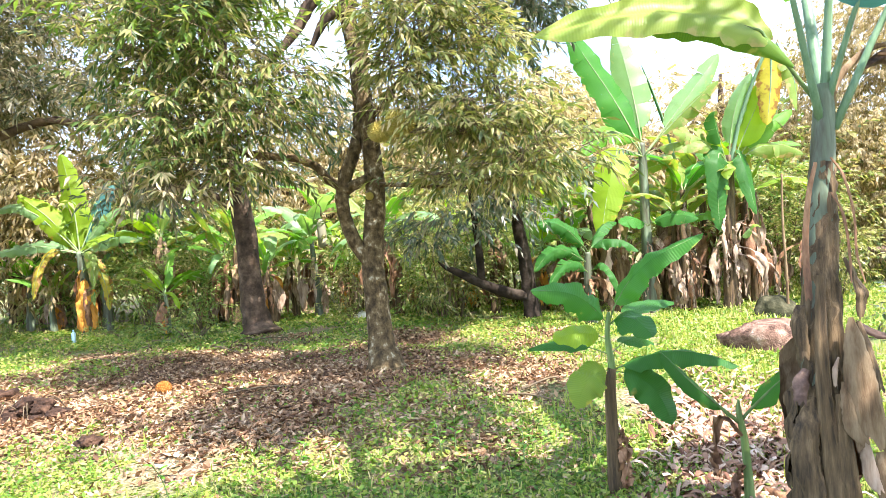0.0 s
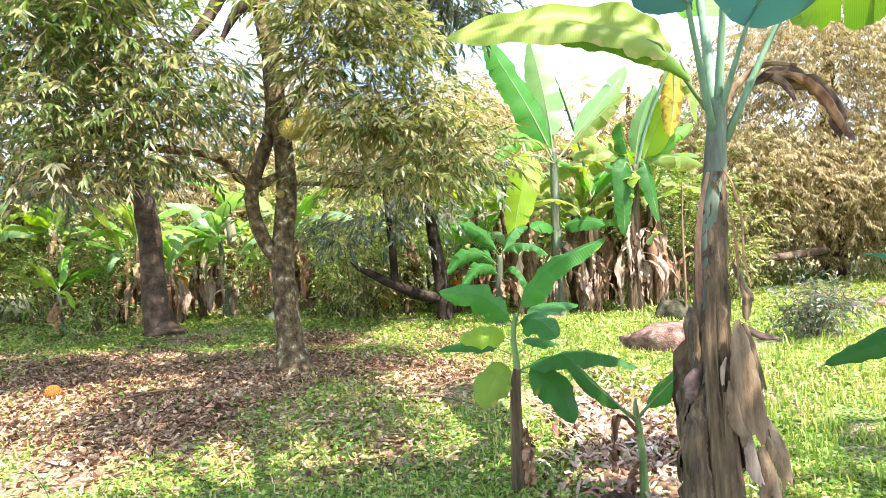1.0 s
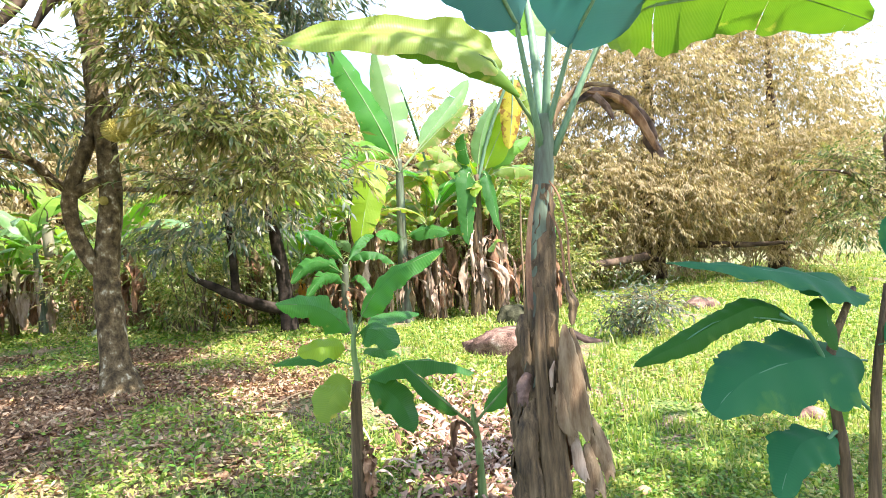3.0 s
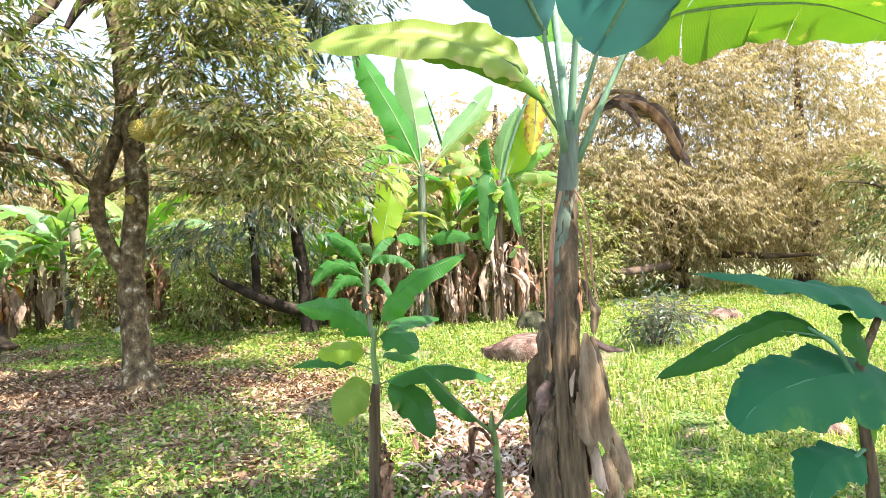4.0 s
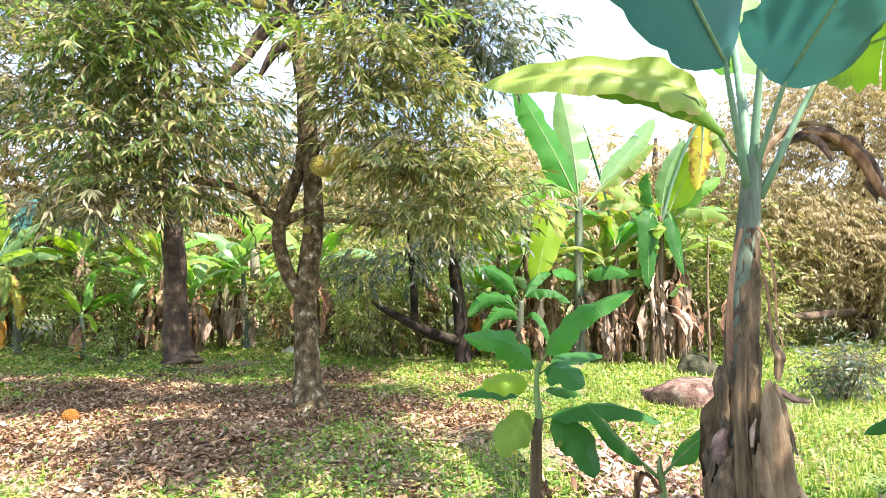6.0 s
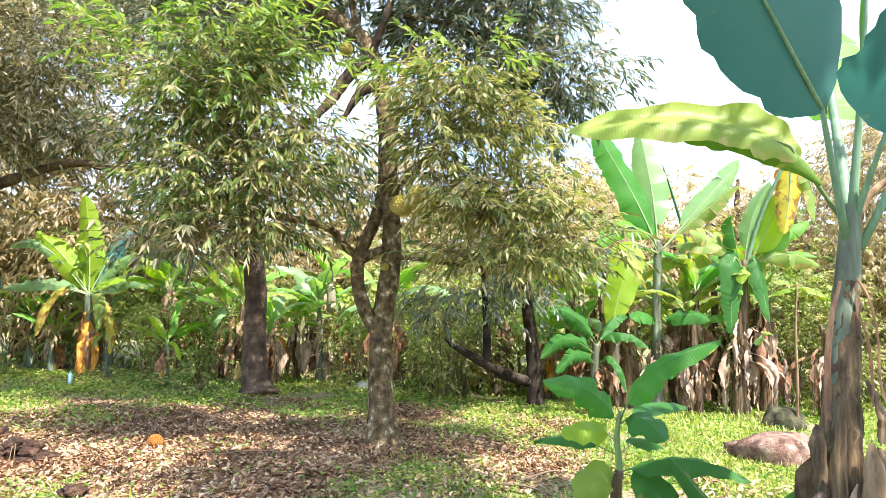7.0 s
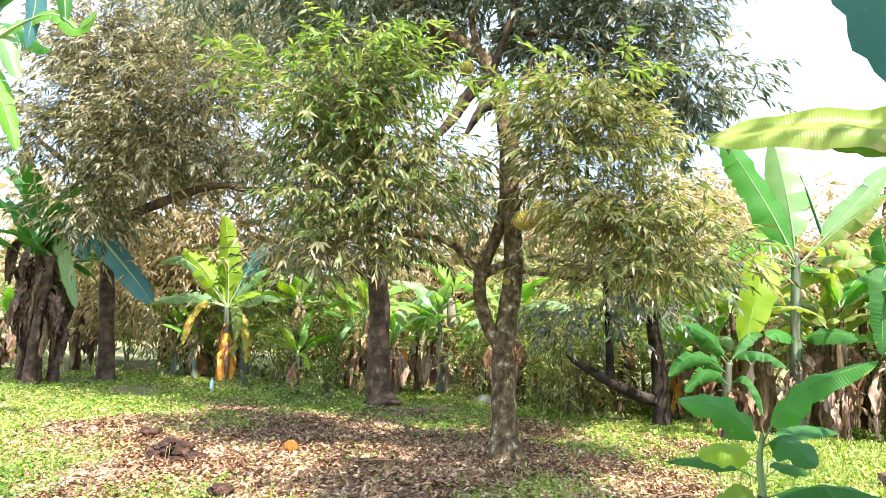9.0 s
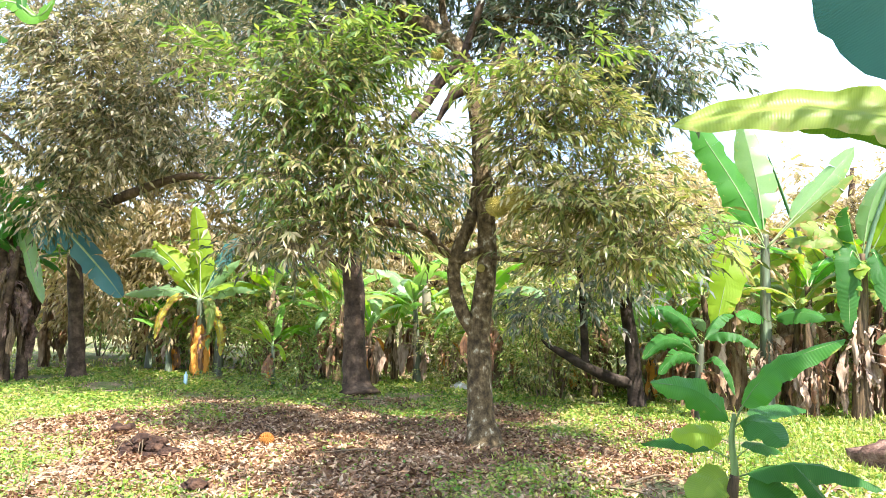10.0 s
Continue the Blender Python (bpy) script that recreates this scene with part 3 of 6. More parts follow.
def ribbon(plant, line, widths, mat="dry", face=(0, -1, 0.1), crumple=0.3, seed=0, curl=25, label="dry papery hanging leaf"):
    """A dead leaf or strip of sheath that hangs along a line (in the world), creased and rolled at its edges."""
    rng = np.random.default_rng(seed + 900)
    n, m = 26, 9
    o = np.array(plant.location)
    c = np.array(smooth_line([tuple(np.array(v, dtype=float) - o) for v in line], n))[:, :3]
    t = unit(np.gradient(c, axis=0))
    sd = unit(np.cross(np.array(face, dtype=float), t))
    nn = np.cross(t, sd)
    w = np.interp(np.linspace(0, 1, n + 1), np.linspace(0, 1, len(widths)), widths)
    ph = 6.28 * rng.random(6)
    verts, faces, uvs = [], [], []
    edge = rng.standard_normal((n + 1, 2))
    for k in range(n + 1):
        s = k / n
        for j in range(m):
            v = 2.0 * j / (m - 1) - 1
            half = 0.5 * w[k] * (1 + 0.05 * edge[k, int(v > 0)] * abs(v))
            ang = radians(curl) * v * abs(v)
            at = c[k] + sd[k] * half * v
            out = 0.75 * half * crumple * (1.3 * abs(noise.noise(Vector(at * 9.0) + Vector((seed, 0, 0)))) + 0.5 * abs(noise.noise(Vector(at * 30.0))) + 0.45 * abs(math.sin(3.5 * v + 2 * s + ph[0])) - 0.5)
            end = 0.5 * w[k] * 0.5 * math.sin(6 * v + ph[3]) * (s > 0.96)
            verts.append(c[k] + sd[k] * half * v * math.cos(ang) - nn[k] * (half * abs(v) * math.sin(abs(ang)) + out) + t[k] * end)
            uvs.append((s, abs(v)))
    for k in range(n):
        for j in range(m - 1):
            a = k * m + j
            faces.append((a, a + 1, a + m + 1, a + m))
    return part("dry_leaf", fast_mesh("dry_leaf", verts, faces, M[mat], uvs, smooth=True), plant, label)


def pseudostem(plant, pts, mat="stem", sides=14, seed=0):
    part("pseudostem", tube("pseudostem", pts, M[mat], n=26, sides=sides, rough=0.025, seed=seed, ridges=3), plant)


# ---- ground ----
def ground_height(x, y):
    """Gently uneven, with a shallow dip on the near side of the big tree."""
    k = np.clip((6.9 - y) / 2.5, 0, 1)
    return -0.2 * k * k * (3 - 2 * k) + 0.035 * np.sin(0.9 * x + 0.4) * np.sin(0.7 * y + 1.0) + 0.02 * np.sin(2.1 * x - 1.3 * y) + 0.012 * np.sin(4.3 * x + 3.1 * y)


def axis_steps(lo, hi, step):
    near = list(np.arange(lo, hi + 1e-6, step))
    out, d = [], step
    while d < 260:
        d *= 1.45
        out.append(d)
    far = np.cumsum(out)
    return np.array([lo - k for k in far[::-1]] + near + [hi + k for k in far])


gx, gy = axis_steps(-14, 14, 0.22), axis_steps(0, 20, 0.22)
GX, GY = np.meshgrid(gx, gy)
GZ = ground_height(GX, GY)
nx = len(gx)
gi = (np.arange(len(gy) - 1)[:, None] * nx + np.arange(nx - 1)[None, :]).ravel()
ground = new("ground", fast_mesh("ground", np.stack([GX, GY, GZ], -1).reshape(-1, 3), np.stack([gi, gi + 1, gi + nx + 1, gi + nx], 1), M["ground"], smooth=True))
tagged(ground, "uneven orchard ground of grass, soil and leaf litter", "ground", kind="structure")


def litter_share(x, y):
    """1 where brown leaves cover the ground under the big tree, 0 in the open grass."""
    e = np.hypot((x + 2.7) / 4.3, (y - 8.2) / 3.3)
    e = e + 0.34 * np.sin(1.9 * x + 0.8 * y) * np.sin(1.4 * y - 0.7 * x + 1) + 0.12 * np.sin(5.1 * x) * np.sin(4.3 * y)
    return np.clip((1.08 - e) / 0.5, 0, 1)


def bald(x, y):
    """Patches where the grass is thin."""
    return np.sin(1.7 * x + 0.6 * y + 2) * np.sin(1.3 * y - 0.5 * x) + 0.6 * np.sin(3.9 * x + 1.0) * np.sin(3.3 * y + 0.4)


def scatter(rng, n, near, far, spread):
    """Ground points, thicker towards the camera."""
    y = near + (far - near) * rng.random(n) ** 1.7
    x = -(0.93 * y + 1.2) + rng.random(n) * ((0.93 + spread) * y + 2.6)
    return x, y


def cover_leaves():
    rng = np.random.default_rng(11)
    x, y = scatter(rng, 270000, 2.4, 16.0, 1.3)
    keep = (rng.random(len(x)) > 0.93 * litter_share(x, y) ** 0.8) & (bald(x, y) * np.clip((y - 3.6) / 2, 0.0, 1) < 0.15 + 0.9 * rng.random(len(x)))
    x, y = x[keep], y[keep]
    n = len(x)
    size = 0.009 + 0.012 * rng.random((n, 1)) + 0.0018 * y[:, None]
    z = ground_height(x, y) + 0.006 + 0.05 * rng.random(n) ** 1.6 * np.clip(0.9 - bald(x, y), 0.15, 1.4)
    c = np.stack([x, y, z], 1)
    nrm = unit(np.array([0, 0, 1.0]) + 0.45 * rng.standard_normal((n, 3)))
    a = unit(np.cross(nrm, rng.standard_normal((n, 3))))
    b = np.cross(nrm, a)
    v = np.stack([c - a * size, c + b * size * 0.55, c + a * size - nrm * size * 0.2, c - b * size * 0.55], 1).reshape(-1, 3)
    o = (np.arange(n) * 4)[:, None]
    f = np.concatenate([o + np.array((0, 3, 1)), o + np.array((1, 3, 2))], 1).reshape(-1, 3)
    ob = new("ground_cover", fast_mesh("ground_cover", v, f, M["cover"]))
    tagged(ob, "low bright green broadleaf weeds carpeting the orchard floor", "ground cover", kind="stuff")


def grass_blades():
    rng = np.random.default_rng(12)
    x, y = scatter(rng, 170000, 2.4, 19.0, 1.3)
    tall = np.clip((x - 0.2) / 2.5, 0, 1) * np.clip((y - 3) / 2.0, 0, 1)
    keep = (rng.random(len(x)) > 0.96 * litter_share(x, y)) & (rng.random(len(x)) < 0.28 + 0.48 * tall) & (bald(x, y) < 0.9)
    x, y, tall = x[keep], y[keep], tall[keep]
    n = len(x)
    h = (0.035 + 0.05 * rng.random(n) + 0.055 * tall * rng.random(n) ** 2)[:, None]
    h = h * np.where(rng.random((n, 1)) < 0.03 * (0.4 + tall[:, None]), 2.3, 1.0)
    w = (0.0035 + 0.0006 * y)[:, None]
    th = rng.random(n) * 6.283
    a = np.stack([np.cos(th), np.sin(th), np.zeros(n)], 1)
    lean = np.stack([-np.sin(th), np.cos(th), np.zeros(n)], 1) * (rng.random((n, 1)) * 0.9)
    c = np.stack([x, y, ground_height(x, y) - 0.005], 1)
    up = np.array([0, 0, 1.0])
    m1 = c + up * h * 0.55 + lean * h * 0.25
    v = np.stack([c - a * w, c + a * w, m1 + a * w * 0.8, m1 - a * w * 0.8, c + up * h * 0.95 + lean * h * 0.9], 1).reshape(-1, 3)
    o = (np.arange(n) * 5)[:, None]
    f = np.concatenate([o + np.array(k) for k in ((0, 1, 2), (0, 2, 3), (3, 2, 4))], 1).reshape(-1, 3)
    ob = new("grass", fast_mesh("grass", v, f, M["grass"]))
    tagged(ob, "short sunlit grass blades growing among the weeds", "grass", kind="stuff")


def fallen_leaves():
    rng = np.random.default_rng(13)
    x = -2.5 + 4.6 * (rng.random(110000) * 2 - 1)
    y = 8.3 + 4.0 * (rng.random(110000) * 2 - 1)
    keep = rng.random(len(x)) < 0.62 * litter_share(x, y) + 0.03
    x, y = x[keep], y[keep]
    n = len(x)
    size = (0.022 + 0.034 * rng.random((n, 1)))
    c = np.stack([x, y, ground_height(x, y) + 0.008 + 0.02 * rng.random(n)], 1)
    nrm = unit(np.array([0, 0, 1.0]) + 0.5 * rng.standard_normal((n, 3)))
    a = unit(np.cross(nrm, rng.standard_normal((n, 3))))
    b = np.cross(nrm, a)
    curl = (rng.random((n, 1)) - 0.3) * size * 0.5
    v = np.stack([c - a * size, c + b * size * 0.36 + nrm * curl, c - nrm * 0.1 * size, c - b * size * 0.36 + nrm * curl, c + a * size + nrm * curl * 0.6], 1).reshape(-1, 3)
    o = (np.arange(n) * 5)[:, None]
    f = np.concatenate([o + np.array(k) for k in ((0, 2, 1), (0, 3, 2), (4, 1, 2), (4, 2, 3))], 1).reshape(-1, 3)
    ob = new("leaf_litter", fast_mesh("leaf_litter", v, f, M["litter"]))
    tagged(ob, "dry brown fallen leaves littering the soil under the durian tree", "leaf litter", kind="stuff")


# ---- trees ----
def main_durian():
    at = (-0.8, 8.2, 0.0)
    t = thing("durian_tree", at, "durian tree with a forked mottled trunk and drooping olive leaves", "tree", "durian trees")
    part("trunk", tube("trunk", moved([(-0.76, 8.16, -0.1, 0.31), (-0.78, 8.2, 0.08, 0.225), (-0.82, 8.3, 0.36, 0.158), (-0.86, 8.4, 1.0, 0.14), (-0.86, 8.45, 1.45, 0.137), (-0.79, 8.47, 2.0, 0.122), (-0.78, 8.5, 2.4, 0.12), (-0.82, 8.5, 3.0, 0.108), (-0.86, 8.5, 3.7, 0.10), (-0.75, 8.5, 4.4, 0.05), (-0.6, 8.5, 5.0, 0.02)], at), M["bark"], n=44, sides=16, rough=0.035, seed=2), t)
    limbs = [
        [(-0.9, 8.42, 1.25, 0.07), (-1.06, 8.38, 1.55, 0.09), (-1.17, 8.36, 1.9, 0.078), (-1.16, 8.36, 2.25, 0.085), (-1.03, 8.45, 2.6, 0.08), (-0.93, 8.58, 3.0, 0.08), (-0.92, 8.66, 3.5, 0.08), (-0.97, 8.7, 4.2, 0.10), (-1.25, 8.9, 5.15, 0.115), (-2.3, 9.2, 5.95, 0.095), (-3.1, 9.3, 6.7, 0.06)],
        [(-1.14, 8.38, 2.22, 0.07), (-1.32, 8.35, 2.33, 0.055), (-1.57, 8.2, 2.57, 0.05), (-2.25, 8.0, 2.68, 0.042), (-3.2, 7.9, 3.0, 0.02)],
        [(-0.84, 8.42, 2.25, 0.03), (-0.4, 8.3, 2.2, 0.026), (0.1, 8.2, 2.14, 0.02), (0.9, 8.0, 2.2, 0.008)],
        [(-1.18, 8.36, 2.16, 0.06), (-1.0, 8.33, 2.25, 0.062), (-0.82, 8.4, 2.34, 0.05)],
        [(-1.2, 8.75, 4.8, 0.06), (-1.0, 8.9, 5.5, 0.05), (-0.8, 9.0, 6.3, 0.04), (-0.5, 9.2, 7.2, 0.02)],
        [(-1.2, 8.75, 4.85, 0.085), (-1.45, 8.75, 4.62, 0.085), (-1.65, 8.65, 4.25, 0.07), (-1.95, 8.4, 3.8, 0.03)],
        [(-1.05, 8.62, 4.45, 0.08), (-1.25, 8.6, 4.36, 0.07), (-1.45, 8.55, 4.0, 0.03)],
        [(-0.82, 8.5, 3.0, 0.04), (-0.5, 8.3, 3.3, 0.03), (0.0, 8.1, 3.9, 0.012)],
        [(-1.33, 8.9, 5.2, 0.06), (-1.5, 9.2, 5.8, 0.05), (-1.6, 9.4, 6.8, 0.03)],
        [(-1.0, 9.0, 5.6, 0.05), (0.0, 9.2, 5.5, 0.035), (1.4, 9.3, 5.0, 0.012)],
    ]
    for k, pts in enumerate(limbs):
        part("limb", tube("limb", moved(pts, at), M["bark" if k not in (4, 5, 6) else "bark_dark"], n=20, sides=8, seed=10 + k), t)
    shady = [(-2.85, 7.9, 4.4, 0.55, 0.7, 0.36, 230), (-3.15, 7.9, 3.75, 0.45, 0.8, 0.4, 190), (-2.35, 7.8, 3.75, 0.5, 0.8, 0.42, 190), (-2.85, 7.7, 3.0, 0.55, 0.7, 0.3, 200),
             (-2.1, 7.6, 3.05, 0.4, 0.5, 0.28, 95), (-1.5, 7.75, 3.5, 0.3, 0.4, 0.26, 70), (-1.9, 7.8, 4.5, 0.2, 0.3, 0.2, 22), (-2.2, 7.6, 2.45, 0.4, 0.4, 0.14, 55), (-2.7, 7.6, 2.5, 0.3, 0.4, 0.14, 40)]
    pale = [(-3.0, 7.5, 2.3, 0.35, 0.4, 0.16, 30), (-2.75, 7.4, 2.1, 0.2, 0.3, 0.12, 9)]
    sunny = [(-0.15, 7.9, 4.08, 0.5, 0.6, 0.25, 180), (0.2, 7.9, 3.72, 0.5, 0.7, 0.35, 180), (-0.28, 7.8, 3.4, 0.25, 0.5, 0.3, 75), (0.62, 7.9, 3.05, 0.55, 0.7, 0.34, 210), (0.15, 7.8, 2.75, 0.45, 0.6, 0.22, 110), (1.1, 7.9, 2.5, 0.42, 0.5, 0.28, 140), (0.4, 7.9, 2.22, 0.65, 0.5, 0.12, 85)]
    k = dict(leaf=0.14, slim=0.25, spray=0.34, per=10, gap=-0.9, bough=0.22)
    # the right lobe's sunlight sits partly in this lighter leaf colour
    foliage("crown", M["durian_sun_tone"], M["twig"], t, moved(sunny, at), seed=24, **k)
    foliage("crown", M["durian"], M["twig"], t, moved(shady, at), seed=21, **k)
    foliage("crown", M["durian_bronze"], M["twig"], t, moved(pale, at), gap=-1.6, seed=26, leaf=0.16, slim=0.22, hang=0.6)
    shoots = [(-2.75, 7.5, 4.9, 0.5, 0.4, 0.15, 50), (-3.4, 7.4, 4.3, 0.4, 0.4, 0.3, 50), (-2.4, 7.3, 4.3, 0.6, 0.4, 0.35, 40), (-1.85, 7.5, 4.65, 0.25, 0.3, 0.2, 20), (-0.1, 7.3, 4.4, 0.6, 0.4, 0.2, 30)]
    foliage("crown", M["shoot"], M["twig"], t, moved(shoots, at), droop=-0.2, gap=-1.6, seed=23, hang=0.3)
    high = [(-0.4, 9.6, 6.8, 2.0, 1.4, 0.8, 1000), (1.45, 9.3, 4.95, 0.55, 0.7, 0.45, 210), (1.15, 9.3, 4.35, 0.3, 0.5, 0.25, 80), (0.7, 9.4, 5.9, 0.9, 0.9, 0.5, 300), (-3.0, 9.6, 6.7, 1.6, 1.3, 0.8, 800), (0.25, 9.4, 5.1, 0.55, 0.6, 0.4, 240), (-0.35, 9.4, 5.6, 0.5, 0.6, 0.4, 190), (-5.6, 9.8, 6.9, 1.4, 1.2, 0.7, 400), (-2.7, 9.4, 5.7, 0.5, 0.6, 0.3, 150), (-3.6, 9.6, 5.6, 0.7, 0.7, 0.4, 200)]
    foliage("crown", M["durian_deep"], M["twig"], t, moved(high, at), leaf=0.16, slim=0.27, gap=-0.55, seed=22)


def durian(at, trunk, limbs, clumps, label, mat="durian", bark="bark_dark", seed=1, leaf=0.17, per=9, spray=0.42, gap=-0.7, sides=12, twigs=True, bough=0.34, hang=0.42, slim=0.27):
    t = thing("durian_tree", at, label, "tree", "durian trees")
    part("trunk", tube("trunk", moved(trunk, at), M[bark], n=24, sides=sides, seed=seed), t)
    for k, pts in enumerate(limbs):
        part("limb", tube("limb", moved(pts, at), M[bark], n=14, sides=8, seed=seed + k), t)
    foliage("crown", M[mat], M["twig"], t, moved(clumps, at), leaf=leaf, per=per, spray=spray, gap=gap, seed=seed, twigs=twigs and mat != "golden", simple=True, bough=bough, hang=hang, slim=slim)
    return t


def orchard_trees():
    durian((-3.65, 12.8, 0), [(-3.5, 12.7, -0.1, 0.48), (-3.58, 12.8, 0.22, 0.27), (-3.64, 12.8, 0.9, 0.215), (-3.70, 12.85, 2.1, 0.19), (-3.95, 12.9, 3.6, 0.16), (-3.9, 13, 5.5, 0.1), (-3.8, 13, 7.5, 0.04)],
           [[(-3.9, 12.85, 2.4, 0.08), (-4.6, 12.3, 2.9, 0.06), (-5.4, 11.6, 2.7, 0.02)], [(-3.95, 12.9, 3.5, 0.08), (-3.0, 12.4, 3.9, 0.05), (-2.2, 12, 4.2, 0.02)], [(-3.95, 12.9, 4.2, 0.09), (-5.0, 12.9, 5.2, 0.06), (-6.2, 12.8, 5.8, 0.02)]],
           [(-4.9, 11.8, 2.8, 0.6, 0.7, 0.4, 110), (-5.0, 12.3, 4.2, 1.1, 1.0, 0.9, 110), (-3.9, 12.6, 6.8, 2.0, 1.4, 1.2, 120), (-2.7, 12.0, 4.3, 1.0, 0.8, 0.7, 130), (-1.6, 12.3, 3.8, 0.7, 0.6, 0.5, 45), (-3.4, 12.2, 3.0, 0.8, 0.6, 0.35, 50), (-4.4, 12.2, 3.4, 0.7, 0.6, 0.4, 50), (-5.2, 15.4, 7.2, 1.4, 1.1, 1.0, 380)],
           "durian tree with a stout dark trunk and a thin shaded crown", "durian_deep", seed=31, gap=-0.5, per=10)
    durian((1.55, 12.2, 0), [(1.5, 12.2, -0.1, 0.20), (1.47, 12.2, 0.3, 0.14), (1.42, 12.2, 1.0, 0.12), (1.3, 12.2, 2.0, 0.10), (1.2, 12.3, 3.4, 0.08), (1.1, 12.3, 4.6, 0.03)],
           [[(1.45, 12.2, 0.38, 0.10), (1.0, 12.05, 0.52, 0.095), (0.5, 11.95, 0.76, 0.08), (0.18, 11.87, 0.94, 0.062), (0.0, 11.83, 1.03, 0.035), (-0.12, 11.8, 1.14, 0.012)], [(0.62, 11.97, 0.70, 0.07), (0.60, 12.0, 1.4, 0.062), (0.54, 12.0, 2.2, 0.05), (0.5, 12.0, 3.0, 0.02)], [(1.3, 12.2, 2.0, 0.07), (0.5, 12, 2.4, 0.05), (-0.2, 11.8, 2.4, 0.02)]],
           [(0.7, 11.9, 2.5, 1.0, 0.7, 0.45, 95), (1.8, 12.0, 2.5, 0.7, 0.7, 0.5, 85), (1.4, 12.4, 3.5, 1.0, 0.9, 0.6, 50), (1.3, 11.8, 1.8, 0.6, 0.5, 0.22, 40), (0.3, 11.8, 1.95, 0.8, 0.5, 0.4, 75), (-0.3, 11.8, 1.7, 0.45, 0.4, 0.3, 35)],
           "leaning durian tree with a shade-dark stem and a slanting low limb", "durian_deep", "bark_shaded", seed=41)
    durian((-10.45, 14.3, 0), [(-10.45, 14.3, -0.1, 0.24), (-10.5, 14.3, 0.6, 0.17), (-10.7, 14.3, 2.8, 0.15), (-10.6, 14.0, 4.5, 0.12), (-10.2, 13.6, 6.0, 0.08), (-9.8, 13.4, 7.4, 0.03)],
           [[(-10.65, 14.1, 3.4, 0.10), (-9.2, 12.7, 3.5, 0.10), (-7.46, 11.6, 3.72, 0.085), (-6.47, 11.5, 3.96, 0.07), (-5.9, 11.5, 3.86, 0.06), (-5.31, 11.5, 3.91, 0.03)], [(-10.6, 14.0, 4.4, 0.09), (-9.2, 12.8, 5.0, 0.06), (-7.8, 11.8, 5.4, 0.02)], [(-10.6, 14.0, 4.3, 0.09), (-11.4, 13.2, 5.0, 0.06), (-11.9, 12.6, 5.6, 0.02)]],
           [(-8.3, 11.5, 5.15, 1.5, 1.1, 0.75, 560), (-8.0, 11.3, 4.35, 1.0, 0.8, 0.4, 200), (-9.7, 11.8, 5.05, 1.2, 1.1, 1.1, 420), (-6.6, 11.6, 5.7, 0.8, 0.8, 0.45, 120), (-7.2, 11.8, 6.5, 0.8, 0.8, 0.4, 110), (-9.2, 11.5, 3.45, 0.75, 0.8, 0.5, 200), (-7.55, 11.3, 5.5, 0.95, 0.9, 0.6, 190), (-6.7, 11.4, 4.6, 0.7, 0.7, 0.45, 120), (-8.8, 11.7, 6.4, 1.5, 1.0, 0.7, 520), (-10.1, 12.1, 7.2, 1.4, 1.0, 0.7, 380), (-8.3, 12.3, 7.5, 1.3, 1.0, 0.6, 330), (-9.2, 16.2, 9.0, 2.2, 1.2, 1.1, 520), (-7.2, 16.4, 9.0, 1.6, 1.2, 1.0, 380), (-8.6, 16.6, 6.6, 1.7, 0.9, 1.3, 420)],
           "durian tree with grey-brown crown and one long bare-tipped limb", "durian_bronze", seed=51, leaf=0.16, per=10)
    durian((-8.6, 21.5, 0), [(-8.6, 21.5, -0.1, 0.3), (-8.6, 21.5, 4.0, 0.22), (-8.4, 21.3, 8.5, 0.15), (-8.0, 21, 12.0, 0.05)],
           [[(-8.4, 21.3, 8.0, 0.1), (-6.8, 20.6, 9.6, 0.06), (-5.4, 20.2, 10.4, 0.02)], [(-8.5, 21.3, 7.4, 0.1), (-10.6, 20.6, 9.2, 0.06), (-12.0, 20.2, 10.0, 0.02)]],
           [(-8.2, 20.6, 10.8, 3.2, 1.8, 1.8, 900), (-12.2, 20.4, 11.2, 2.6, 1.6, 1.5, 600), (-4.6, 20.2, 10.8, 2.8, 1.6, 1.9, 700)],
           "tall durian tree whose dark crown stands against the sky", "durian_deep", seed=61, leaf=0.26, spray=0.6, gap=-0.5, bough=0.6)


